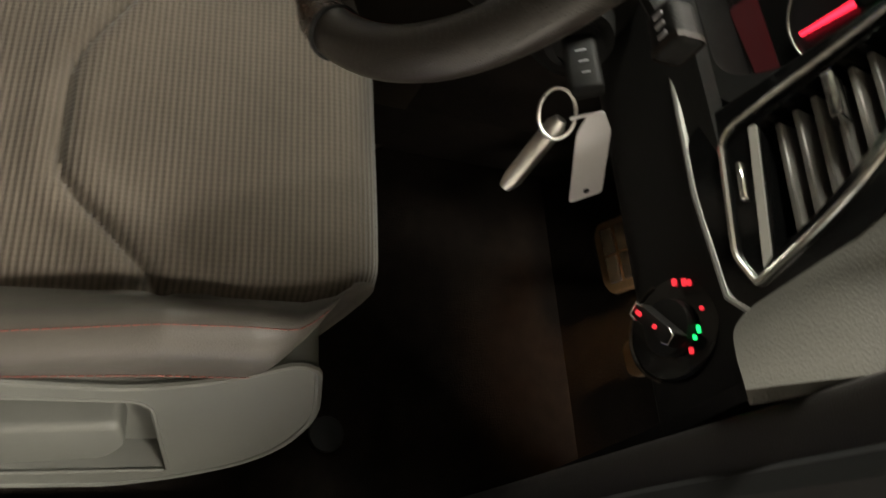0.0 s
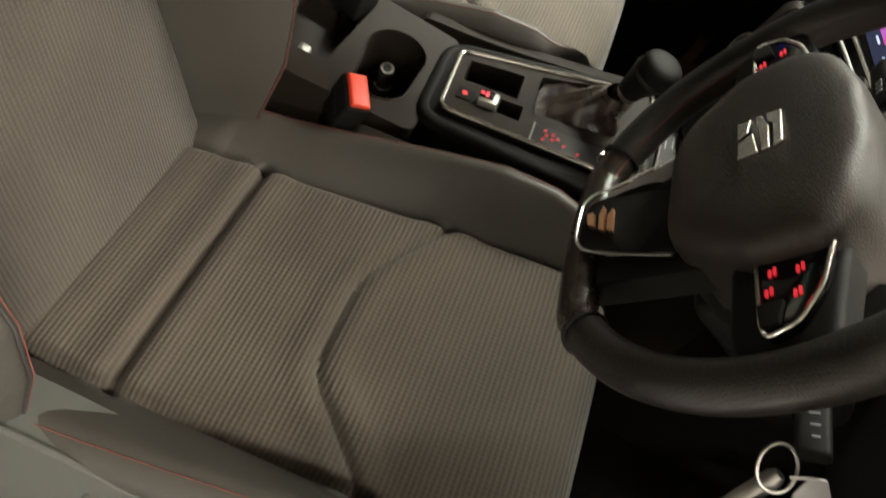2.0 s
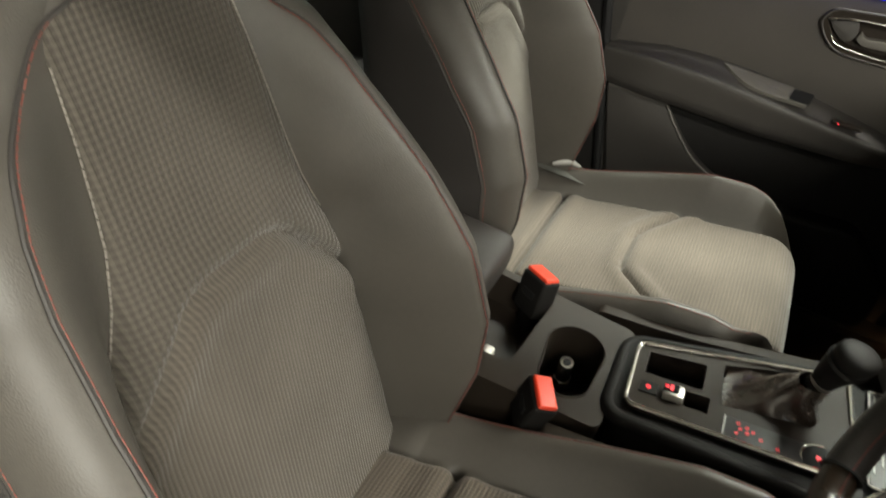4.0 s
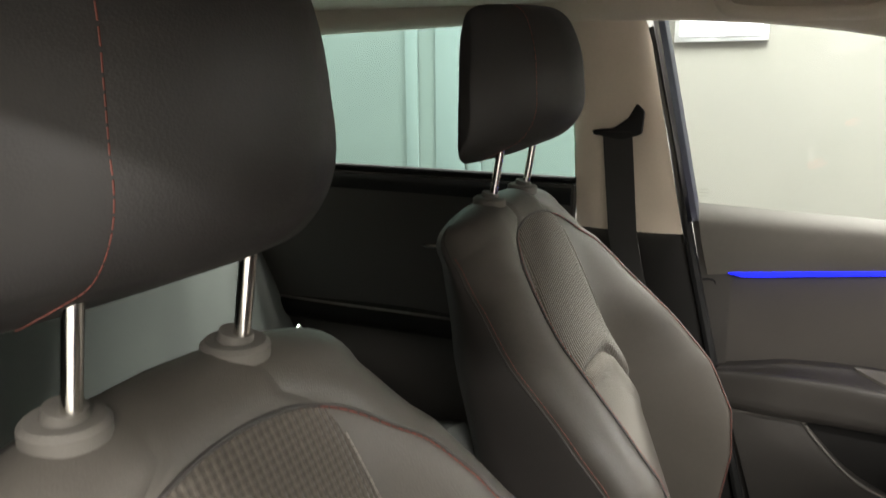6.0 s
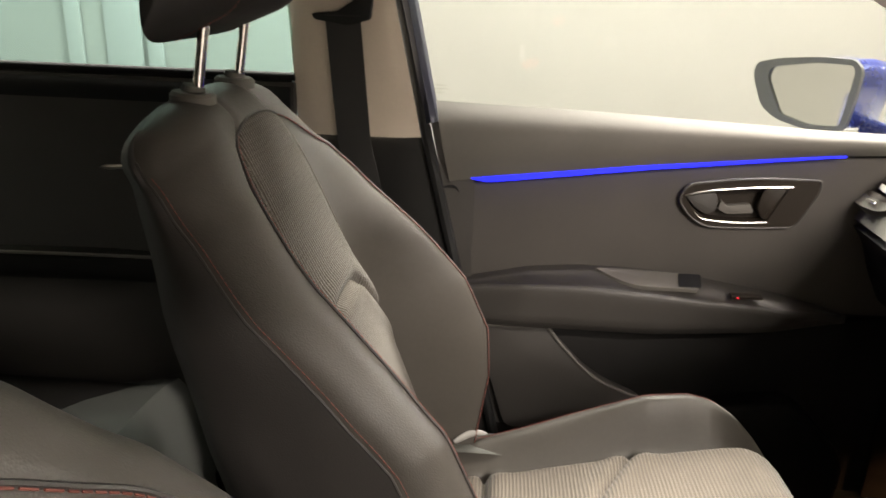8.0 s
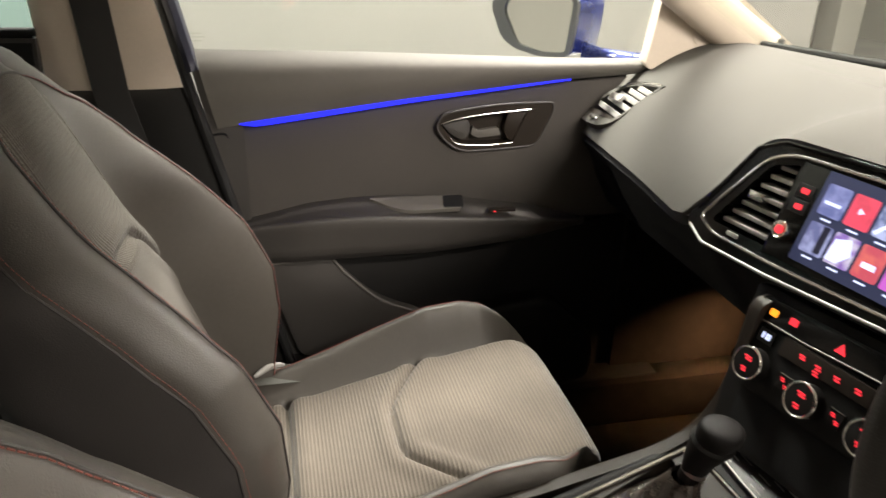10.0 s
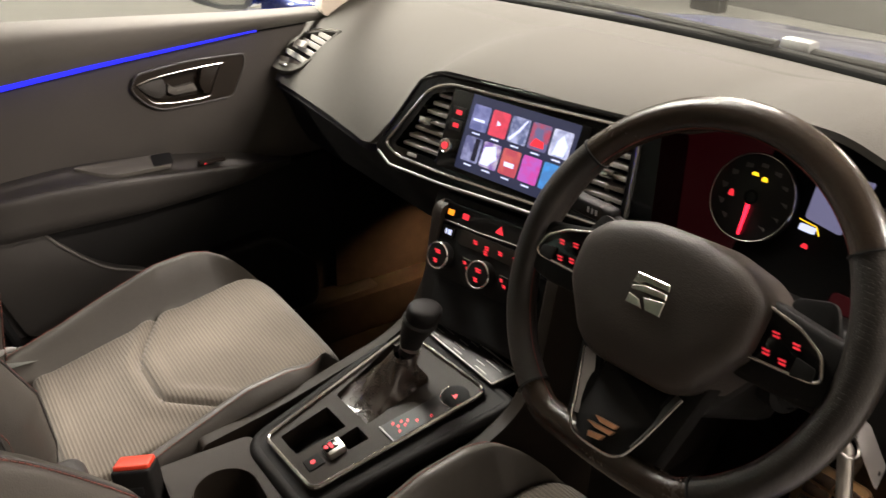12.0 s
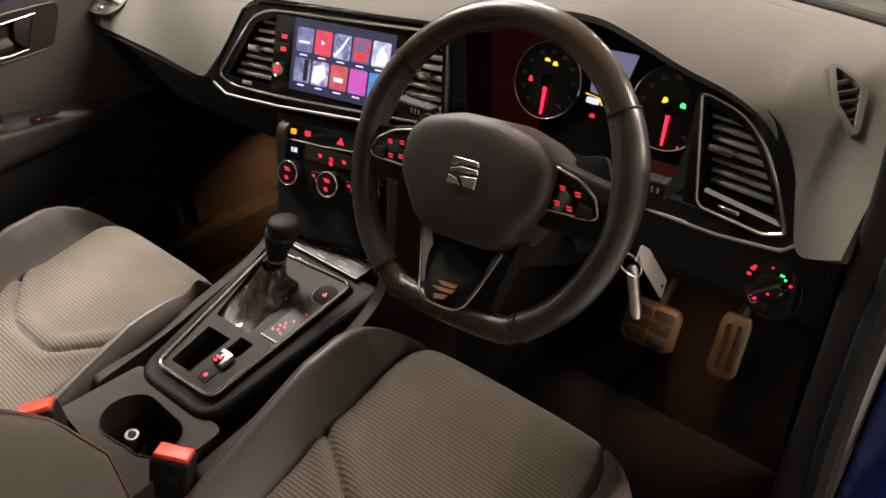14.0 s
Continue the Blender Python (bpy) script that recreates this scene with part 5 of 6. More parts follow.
# centre console
CON = Matrix(((1, 0, 0, 0), (0, 0.196, 0.981, 0.213), (0, -0.981, 0.196, 0.457), (0, 0, 0, 1)))
cs = empty("centre_console", (0, 0.25, 0.10), "dark grey centre console with a chrome edged top", "console")
TOP = rounded([(-0.058, -0.006), (0.057, 0.002), (0.073, 0.252), (-0.100, 0.240)], [0.014, 0.014, 0.02, 0.01])
POCKET = rounded([(-0.047, 0.010), (-0.006, 0.012), (-0.004, 0.082), (-0.052, 0.080)], 0.003)
SLOT = rounded([(0.006, 0.064), (0.032, 0.065), (0.034, 0.094), (0.006, 0.093)], 0.003)
BOOT = rounded([(-0.062, 0.100), (0.012, 0.104), (0.004, 0.205), (-0.094, 0.212)], 0.005)
part("top_plate", plate(TOP, [(POCKET, 0.030), (SLOT, 0.032), (BOOT, 0.02)], -0.002, 0.012, CON), CONSOLE, cs, "satin grey top plate", angle=30)
# black sheets stand for the shade deep in the pocket and slot
for nm, poly, d in (("pocket_liner", POCKET, 0.026), ("slot_liner", SLOT, 0.028)):
    part(nm, prism(grown(poly, 0.0015), d, d + 0.004, CON), RUBBER, cs)
part("top_trim", tube([CON @ Vector((x, -0.004, z)) for x, z in TOP], 0.0030, True), CHROME, cs, "chrome outline")
BODY = rounded([(-0.078, -0.030), (0.074, -0.024), (0.108, 0.27), (-0.122, 0.27)], [0.03, 0.03, 0.01, 0.01])
part("body", plate(grown(BODY, -0.007), [(grown(POCKET, 0.0008), 0.045), (grown(SLOT, 0.0008), 0.045), (grown(BOOT, 0.0008), 0.03)], 0.003, 0.25, CON), BLACK, cs, angle=30)
part("shoulder", tube([CON @ Vector((x, 0.011, z)) for x, z in grown(BODY, -0.007)], 0.0095, True, 12), BLACK, cs)
for sx in (-1, 1):
    wing = [(0.14, 0.44), (0.25, 0.455), (0.42, 0.496), (0.465, 0.52), (0.493, 0.57), (0.508, 0.69), (0.62, 0.69), (0.62, 0.12), (0.14, 0.12)]
    if sx > 0:
        wing = [(y, z - (0.012 if z < 0.6 else 0)) for y, z in wing]
    part("side_wing", prism(rounded(wing, [0.01, 0.05, 0.05, 0.05, 0.05, 0.02, 0.01, 0.01, 0.01]), -0.010, 0.010, Matrix(((0, 1, 0, sx * 0.118), (1, 0, 0, 0), (0, 0, 1, 0), (0, 0, 0, 1))), 0.005, 3), CONSOLE, cs)
fp = rounded([(-0.085, 0.262), (0.068, 0.262), (0.074, 0.300), (-0.088, 0.298)], 0.003)
lid = part("front_lid", prism(fp, -0.004, 0.01, CON, 0.001), DASH_END, cs, "gloss black sliding lid")
random.seed(7)
for k in range(4):
    for j in range(3):
        x = -0.078 + 0.05 * j + random.uniform(-0.006, 0.012)
        part("lid_line", prism(rect(x, 0.267 + 0.0085 * k, x + random.uniform(0.016, 0.034), 0.2685 + 0.0085 * k, 0.0004, 1), -0.0047, -0.003, CON), SATIN_TRIM, lid)
part("lid_edge", tube([CON @ Vector((x, -0.004, z)) for x, z in fp], 0.0012, True), STEEL, cs)
part("button_panel", prism(rounded([(0.028, 0.112), (0.064, 0.113), (0.070, 0.205), (0.034, 0.200)], 0.003), -0.004, 0.0, CON, 0.001), DASH_END, cs, "satin black button panel")
part("panel_edge", prism(rounded([(0.028, 0.112), (0.064, 0.113), (0.0641, 0.1148), (0.0281, 0.1138)], 0.0004, 1), -0.0047, -0.003, CON), SATIN_TRIM, cs)
for x, z in ((0.036, 0.128), (0.044, 0.131), (0.052, 0.128), (0.040, 0.138), (0.048, 0.139), (0.044, 0.145), (0.052, 0.154), (0.058, 0.172)):
    part("button_light", glyph(x, z, 0.0025, 0.0017, -0.0048, CON), LED_DIM, cs)
part("starter_well", prism(circle(0.052, 0.214, 0.019, 28), -0.005, 0.0, CON, 0.001), RUBBER, cs, "round black socket cover")
part("starter_light", prism(rounded([(0.049, 0.211), (0.057, 0.211), (0.053, 0.218)], 0.001, 2), -0.0058, -0.004, CON), LED_RED, cs)
part("starter_rim", tube([CON @ Vector((x, -0.005, z)) for x, z in circle(0.052, 0.214, 0.019, 28)[13:24]], 0.001), CHROME, cs)
pb = part("parking_brake_switch", box((0.010, -0.012, 0.040), (0.032, 0.004, 0.064), 0.004, 2, CON), STEEL, cs, "silver parking brake switch")
part("switch_face", box((0.012, -0.0128, 0.040), (0.027, -0.008, 0.058), 0.002, 2, CON), PIANO, pb)
part("switch_light", prism(rect(0.015, 0.047, 0.025, 0.051, 0.001, 1), -0.0136, -0.012, CON), LED_RED, pb)
part("switch_light", prism(rect(0.016, 0.041, 0.022, 0.045, 0.001, 1), -0.0136, -0.012, CON), LED_RED, pb)
part("hold_button", box((0.010, -0.004, 0.012), (0.030, 0.002, 0.034), 0.002, 2, CON), BLACK, cs)
part("button_light", prism(circle(0.020, 0.022, 0.0032, 12), -0.0048, -0.003, CON), LED_RED, cs)

# gear selector
gs = empty("gear_selector", (-0.02, 0.38, 0.48), "black automatic gear lever with a leather gaiter", "gear lever")


def boot(u, v):
    """A loose leather gaiter narrowing from its frame to the lever."""
    a = 2 * math.pi * u
    c, s = math.cos(a), math.sin(a)
    k = 1 / max(abs(c), abs(s)) ** 0.75
    bx, bz = -0.036 + 0.046 * c * k, 0.157 + 0.054 * s * k
    tx, tz = -0.022 + 0.017 * c, 0.192 + 0.014 * s
    fold = 0.004 * math.sin(5 * a + 9 * v) * math.sin(math.pi * v)
    w = v ** 0.9
    p = CON @ Vector((bx + (tx - bx) * w + fold * c, -0.046 * v ** 1.7 + 0.006 * (1 - v), bz + (tz - bz) * w + fold * s))
    return p


part("gaiter", sheet(boot, span(0, 1, 49), span(0, 1, 14)), mat("gaiter_leather", (0.024, 0.017, 0.013), 0.26, coat=0.8, vary=0.3, scale=30, grain=0.3), gs, "creased dark leather gaiter")
part("collar", tube([(-0.023, 0.400, 0.530), (-0.022, 0.403, 0.545)], [0.014, 0.0125], False, 16), CHROME, gs, "chrome collar")
part("lever", tube(spline([(-0.023, 0.399, 0.535), (-0.018, 0.404, 0.565), (-0.010, 0.409, 0.590), (-0.004, 0.411, 0.606), (-0.002, 0.412, 0.616)], 5), [0.012] * 3 + [0.0135 + 0.0012 * k for k in range(8)] + [0.0192, 0.0200, 0.0206, 0.0209, 0.0209, 0.0206, 0.0198, 0.018, 0.0135, 0.004], False, 20, 1.15), BLACK, gs, "smooth black lever knob")
part("lever_collar", tube([Vector((-0.0215, 0.4005, 0.545)), Vector((-0.0205, 0.4015, 0.549))], 0.0142, False, 20), STEEL, gs, "chrome collar")


# cup holder tray behind
CUP = Matrix(((1, 0, 0, 0), (0, 0, 1, 0), (0, -1, 0, 0.442), (0, 0, 0, 1)))
ct = empty("cup_holder_tray", (0, 0.10, 0.2), "dark grey cup holder tray between the seats", "cup holder")


def peanut(n=40):
    out = []
    for cx, cy, r, a0, a1 in ((0.044, 0.139, 0.033, -98, 92), (-0.014, 0.136, 0.038, 88, 278)):
        for k in range(n // 2):
            a = radians(a0 + (a1 - a0) * k / (n // 2 - 1))
            out.append((cx + r * math.cos(a), cy + r * math.sin(a)))
    return out


part("tray", plate(rounded([(-0.105, -0.03), (0.108, -0.03), (0.100, 0.20), (-0.092, 0.20)], 0.015), [(peanut(), 0.095), (rounded([(-0.09, -0.012), (0.066, -0.012), (0.062, 0.072), (-0.086, 0.082)], 0.006), 0.05)], -0.001, 0.12, CUP), CONSOLE, ct, angle=30)
# black floor sheet, darkening the well as its depth would
part("cup_floor_shade", prism(grown(peanut(), 0.001), 0.088, 0.094, CUP), RUBBER, ct)
part("rim_line", tube([CUP @ Vector((x, -0.002, z)) for x, z in peanut()], 0.0012, True), CONSOLE, ct)
part("flap", box((0.03, 0.030, 0.395), (0.075, 0.045, 0.425), 0.004), STEEL, ct, "grey metal latch bar")
wn = empty("wheel_nut_key", (-0.03, 0.133, 0.354), "small steel wheel nut key standing in the cup holder", "wheel nut key")
part("socket", tube([(-0.030, 0.133, 0.355), (-0.026, 0.1325, 0.375)], 0.0125, False, 6), STEEL, wn)
part("shank", tube([(-0.026, 0.1325, 0.375), (-0.019, 0.132, 0.407), (-0.0185, 0.132, 0.409)], [0.0105, 0.0105, 0.009], False, 18), CHROME, wn)
part("bore", tube([(-0.0185, 0.132, 0.4088), (-0.0183, 0.132, 0.4098)], 0.0055, False, 12), RUBBER, wn)
ab = empty("armrest_box", (-0.02, -0.12, 0.2), "dark leatherette centre armrest box between the seats", "armrest")
part("lid", box((-0.098, -0.30, 0.455), (0.070, 0.006, 0.515), 0.022, 4), LEATHER_DARK, ab)
part("base", box((-0.085, -0.30, 0.20), (0.06, -0.02, 0.455), 0.015, 3), BLACK, ab)


def buckle(x, y, z, lean, turn):
    b = empty("belt_buckle", (x, y, z - 0.10), "black seat belt buckle with a red release button", "belt buckle", "front belt buckles")
    m = pose(x, y, z, -10, lean, turn)
    part("stalk", box((-0.012, -0.006, -0.15), (0.012, 0.006, -0.03), 0.004, 2, m), BLACK, b)
    part("case", box((-0.024, -0.014, -0.062), (0.024, 0.016, -0.004), 0.005, 3, m), BLACK, b)
    part("button", box((-0.0215, -0.010, -0.010), (0.0215, 0.014, 0.001), 0.0035, 3, m), RED_PLASTIC, b, "red release button")
    part("slot", box((-0.012, -0.0148, -0.036), (0.012, -0.0135, -0.026), 0.001, 1, m), RUBBER, b)


buckle(0.112, 0.128, 0.474, 10, 32)
buckle(-0.085, 0.054, 0.478, -8, 55)

# passenger door
DR = Matrix(((0, -1, 0, -0.73), (1, 0, 0, 0), (0, 0, 1, 0), (0, 0, 0, 1)))  # local x = car's y, local y = into the door
door = empty("passenger_door", (-0.74, 0.25, 0.2), "closed front passenger door with a blue light strip", "car door")


def waist(y):
    return lerp(y, [(-0.15, 0.871), (0.14, 0.863), (0.48, 0.849), (0.75, 0.844)])


def strip_z(y):
    return lerp(y, [(-0.12, 0.738), (-0.06, 0.747), (0.21, 0.78), (0.50, 0.809), (0.75, 0.823)])


def back_y(z):
    return lerp(z, [(0.20, 0.03), (0.31, 0.0), (0.56, -0.068), (0.87, -0.132)])


def upper(u, v):
    y = back_y(0.8) + (0.78 - back_y(0.8)) * u
    z0, z1 = strip_z(y) + 0.004, waist(y)
    z = z0 + (z1 - z0) * v
    return (-0.726 + 0.016 * math.sin(math.pi * min(1, v * 0.9)) - 0.028 * max(0, v - 0.7) ** 1.5 / 0.3 ** 0.5 * 1.5, y + (1 - v) * 0.025, z)


part("upper_roll", sheet(upper, span(0, 1, 50), span(0, 1, 16)), DOOR_TOP, door, "soft grained door top roll")


def insert(u, v):
    z0 = 0.545
    yb = -0.066
    y = yb + (0.76 - yb) * u
    z1 = strip_z(y) - 0.004
    z = z0 + (z1 - z0) * v
    return (-0.741 + 0.008 * math.sin(math.pi * v), y, z)


def rear_band(u, v):
    z = 0.30 + 0.54 * v
    y = back_y(z) + (-0.052 - back_y(z)) * u if z > 0.56 else back_y(z) + 0.03 * u
    return (-0.731, y, z)


part("rear_band", sheet(rear_band, span(0, 1, 4), span(0, 1, 20)), DOOR_BLACK, door)
part("outer_skin", box((-0.86, -0.10, 0.18), (-0.765, 0.78, 0.83), 0.02), BLUE, door, "blue painted outer skin")
part("inner_frame", box((-0.765, -0.05, 0.20), (-0.750, 0.76, 0.82), 0.004), BLACK, door)
part("seam", tube(spline([(-0.733, -0.112, 0.729), (-0.731, -0.088, 0.733), (-0.733, -0.078, 0.725), (-0.734, -0.073, 0.69), (-0.734, -0.062, 0.60), (-0.734, -0.056, 0.578)], 5), 0.0022), RUBBER, door)
st_poly = [(y, strip_z(y) + 0.0035) for y in span(-0.058, 0.515, 24)] + [(y, strip_z(y) + 0.0035 - lerp(y, [(-0.058, 0.002), (-0.03, 0.0095), (0.2, 0.0075), (0.515, 0.003)])) for y in span(0.515, -0.058, 24)]
part("light_strip", prism(st_poly, -0.006, 0.004, DR), LED_BLUE, door, "glowing blue ambient light strip")
HO = rounded([(0.272, 0.732), (0.286, 0.757), (0.381, 0.771), (0.486, 0.772), (0.488, 0.755), (0.459, 0.694), (0.383, 0.689), (0.320, 0.688), (0.292, 0.704)], [0.012, 0.012, 0.04, 0.006, 0.01, 0.012, 0.04, 0.02, 0.02])
HI = rounded([(0.282, 0.736), (0.318, 0.747), (0.381, 0.754), (0.440, 0.757), (0.414, 0.702), (0.372, 0.700), (0.318, 0.702), (0.298, 0.716)], [0.004, 0.02, 0.03, 0.004, 0.004, 0.02, 0.012, 0.012])
skin = sheet(insert, span(0, 1, 220), span(0, 1, 60))
cut(skin, DR, grown(HO, -0.004))
part("insert", skin, mat("door_insert_cloth", (0.051, 0.046, 0.041), 0.75, vary=0.12, scale=10, grain=0.6, grain_scale=1500, spec=0.3), door, "dark textured door insert")
hd = part("handle_plate", plate(HO, [(HI, 0.028)], -0.003, 0.006, DR), CONSOLE, door, "dark grey handle surround", angle=30)
part("plate_rim", tube([DR @ Vector((x, -0.003, z)) for x, z in HO], 0.0018, True, 8), DOOR_BLACK, hd)
part("handle_trim", tube([DR @ Vector((p.x, -0.004, p.y)) for p in spline([(0.281, 0.738, 0), (0.318, 0.748, 0), (0.381, 0.7555, 0), (0.444, 0.760, 0)], 5)], [0.0010] + [0.0021] * 14 + [0.0016], False, 8), CHROME, hd, "chrome upper handle line")
part("handle_trim", tube([DR @ Vector((p.x, -0.004, p.y)) for p in spline([(0.300, 0.712, 0), (0.316, 0.701, 0), (0.372, 0.698, 0), (0.414, 0.701, 0)], 5)], [0.0007] + [0.0011] * 15, False, 8), CHROME, hd, "thin chrome lower handle line")
part("cup_back", prism([(x * 0.97 + 0.0105, z * 0.97 + 0.0218) for x, z in HI], 0.0165, 0.0192, DR), CONSOLE, hd)
part("cup_wall", prism(rounded([(0.286, 0.734), (0.330, 0.746), (0.338, 0.730), (0.336, 0.712), (0.322, 0.705), (0.301, 0.717)], [0.004, 0.01, 0.01, 0.01, 0.01, 0.01]), 0.007, 0.017, DR, 0.0018, 2), DOOR_BLACK, hd, "grey scooped side of the handle cup")
part("pull_lever", prism(rounded([(0.404, 0.756), (0.442, 0.757), (0.428, 0.704), (0.408, 0.703), (0.396, 0.722)], [0.01, 0.004, 0.006, 0.006, 0.012]), 0.000, 0.017, DR, 0.003), CONSOLE, hd, "satin grey door lever")
part("cup_shelf", prism(rounded([(0.342, 0.731), (0.352, 0.722), (0.388, 0.727), (0.396, 0.712), (0.352, 0.708), (0.338, 0.716)], [0.003, 0.004, 0.004, 0.006, 0.006, 0.004]), 0.006, 0.017, DR, 0.0018, 2), DOOR_TOP, hd, "satin grey shelf inside the handle cup")


def armrest(u, v):
    """The armrest: a shelf with a crisp upper edge that swells out of the door and thins to the front."""
    y = -0.062 + 0.63 * u
    out = lerp(u, [(0, 0.050), (0.15, 0.064), (0.5, 0.070), (0.8, 0.055), (1, 0.012)])
    zb0 = lerp(u, [(0, 0.578), (0.17, 0.603), (0.30, 0.610), (0.43, 0.610), (0.60, 0.600), (0.81, 0.579), (1, 0.546)])
    zt = lerp(u, [(0, 0.578), (0.15, 0.592), (0.3, 0.594), (0.5, 0.588), (0.75, 0.573), (1, 0.546)])
    zb = lerp(u, [(0, 0.508), (0.25, 0.510), (0.5, 0.512), (0.75, 0.520), (1, 0.534)])
    prof = [(0.0, zb0), (0.30, zb0 - 0.003), (0.80, zt + 0.001), (0.93, zt), (0.985, zt - 0.003), (1.0, zt - 0.009), (0.90, zb + 0.016), (0.72, zb + 0.001), (0.0, zb - 0.006)]
    k = v * (len(prof) - 1)
    i = min(int(k), len(prof) - 2)
    a, b = prof[i], prof[i + 1]
    t = k - i
    return (-0.737 + out * (a[0] + (b[0] - a[0]) * t), y, a[1] + (b[1] - a[1]) * t)


arm = part("armrest", sheet(armrest, span(0, 1, 60), span(0, 1, 33)), DOOR_BLACK, door, "black armrest shelf", angle=60)
PULL = Matrix(((0, -0.36, 0.93, -0.700), (1, 0, 0, 0), (0, -0.93, -0.36, 0.602), (0, 0, 0, 1)))
PUL = rounded([(0.150, -0.020), (0.318, -0.016), (0.312, 0.020), (0.205, 0.020)], [0.008, 0.006, 0.006, 0.03])
part("pull_pocket", prism(PUL, -0.004, 0.004, PULL, 0.001), DOOR_TOP, arm, "grey door pull cup")
part("pull_shadow", prism(rounded([(0.284, -0.014), (0.320, -0.014), (0.316, 0.017), (0.280, 0.017)], 0.004), -0.0052, -0.003, PULL), RUBBER, arm)
part("window_switch", box((0.365, -0.046, 0.5835), (0.415, -0.030, 0.590), 0.003, 2, DR), CONSOLE, arm)
part("switch_light", box((0.373, -0.048, 0.5855), (0.3765, -0.045, 0.5872), 0, 1, DR), LED_RED, arm)
LOW = [(0.03, 0.20), (0.0, 0.31), (-0.052, 0.498), (0.082, 0.506), (0.20, 0.506), (0.56, 0.535), (0.74, 0.55), (0.74, 0.20)]
part("lower_panel", prism(rounded(LOW, 0.01), 0.004, 0.02, DR, 0.003), BLACK, door)
SPK = rounded([(-0.040, 0.496), (0.078, 0.503), (0.100, 0.478), (0.165, 0.412), (0.262, 0.372), (0.262, 0.30), (0.02, 0.30)], [0.01, 0.01, 0.05, 0.05, 0.03, 0.02, 0.02])
sk = part("speaker_panel", prism(SPK, -0.012, 0.008, DR, 0.004), DOOR_BLACK, door, "black speaker panel")
# lighter strip: the panel edge's highlight, put in as colour
part("panel_edge", tube([DR @ Vector((p.x, -0.013, p.y)) for p in spline([(-0.036, 0.497, 0), (0.02, 0.4995, 0), (0.074, 0.503, 0), (0.086, 0.497, 0), (0.11, 0.467, 0), (0.165, 0.413, 0), (0.21, 0.390, 0), (0.262, 0.373, 0)], 5)], 0.0030, False, 8), DOOR_TOP, sk)
part("pocket", prism(rounded([(0.12, 0.20), (0.20, 0.36), (0.50, 0.40), (0.60, 0.30), (0.60, 0.20)], 0.03), -0.045, 0.0, DR, 0.012, 3), BLACK, door, "black door pocket")

# rear door, rear bench
rd = empty("rear_door", (-0.72, -0.75, 0.2), "dark rear passenger door beside the rear bench", "car door")
part("panel", sheet(lambda u, v: (-0.72 + 0.022 * math.sin(math.pi * v) * (1 if v > 0.55 else 0.4), -1.25 + 0.915 * u, 0.20 + 0.69 * v), span(0, 1, 12), span(0, 1, 24), 0.02), DOOR_BLACK, rd)
part("top_roll", tube([(-0.715, -1.25, 0.866), (-0.715, -0.8, 0.868), (-0.715, -0.34, 0.866)], 0.030, False, 14, 0.7), RUBBER, rd)
part("window_seal", tube([(-0.711, -1.25, 0.9), (-0.711, -0.8, 0.901), (-0.711, -0.335, 0.9)], 0.0065, False, 10), RUBBER, rd, "black rubber seal at the foot of the glass")
part("armrest", tube(spline([(-0.70, -1.15, 0.565), (-0.685, -0.9, 0.578), (-0.682, -0.65, 0.585), (-0.695, -0.45, 0.58)], 8), 0.03, False, 12, 0.7), BLACK, rd)
part("door_lever", tube([(-0.694, -0.668, 0.747), (-0.688, -0.625, 0.750), (-0.694, -0.580, 0.752)], 0.0052, False, 8), CHROME, rd, "small chrome door lever")
# paler bar in place of the highlight on the armrest's upper edge
part("armrest_highlight", tube(spline([(-0.690, -1.15, 0.590), (-0.668, -0.9, 0.600), (-0.664, -0.65, 0.606), (-0.682, -0.45, 0.600)], 8), 0.003, False, 8), DOOR_TOP, rd)
rs = empty("rear_bench", (0, -0.9, 0.2), "grey-green cloth rear bench seat", "rear seat")
part("bench_cushion", sheet(lambda u, v: (1.36 * u - 0.68, -0.98 + 0.50 * v, 0.36 + 0.06 * v ** 1.5 - 0.28 * max(0, v - 0.86) ** 2 / 0.0196 - 0.03 * (2 * u - 1) ** 8), span(0, 1, 30), span(0, 1, 22), 0.05), REAR_CLOTH, rs)
part("bench_back", sheet(lambda u, v: (1.36 * u - 0.68, -0.93 - 0.24 * v + 0.02 * math.sin(math.pi * v) - 0.02 * math.cos(6 * math.pi * u), 0.42 + 0.47 * v - 0.05 * max(0, v - 0.9) ** 2 / 0.01), span(0, 1, 40), span(0, 1, 20), 0.05), REAR_CLOTH, rs)
part("base", box((-0.66, -1.0, 0.10), (0.66, -0.56, 0.38), 0.02), BLACK, rs)
rb = empty("rear_buckle", (-0.29, -0.66, 0.45), "black rear belt buckle tongue with a metal latch", "belt buckle")
part("case", box((-0.018, -0.012, -0.05), (0.018, 0.012, 0.0), 0.004, 2, pose(-0.285, -0.655, 0.672, 20, 25, 0)), BLACK, rb)
part("tongue", box((-0.016, -0.002, 0.0), (0.016, 0.002, 0.028), 0.002, 1, pose(-0.285, -0.655, 0.672, 20, 25, 0)), STEEL, rb, "steel latch tongue")
part("strap", tube(spline([(-0.285, -0.66, 0.645), (-0.27, -0.70, 0.58), (-0.25, -0.78, 0.48), (-0.25, -0.86, 0.43)], 6), 0.016, False, 8, 0.15), BELT, rb)
setting("wall_tailgate", box((-0.74, -1.45, 0.1), (0.74, -1.40, 0.88)), BLACK, "black luggage cover and tailgate behind the bench")
setting("rear_side_trim", box((-0.74, -1.42, 0.86), (-0.60, -1.15, 1.22), 0.03), BEIGE, "beige rear pillar trim", True)


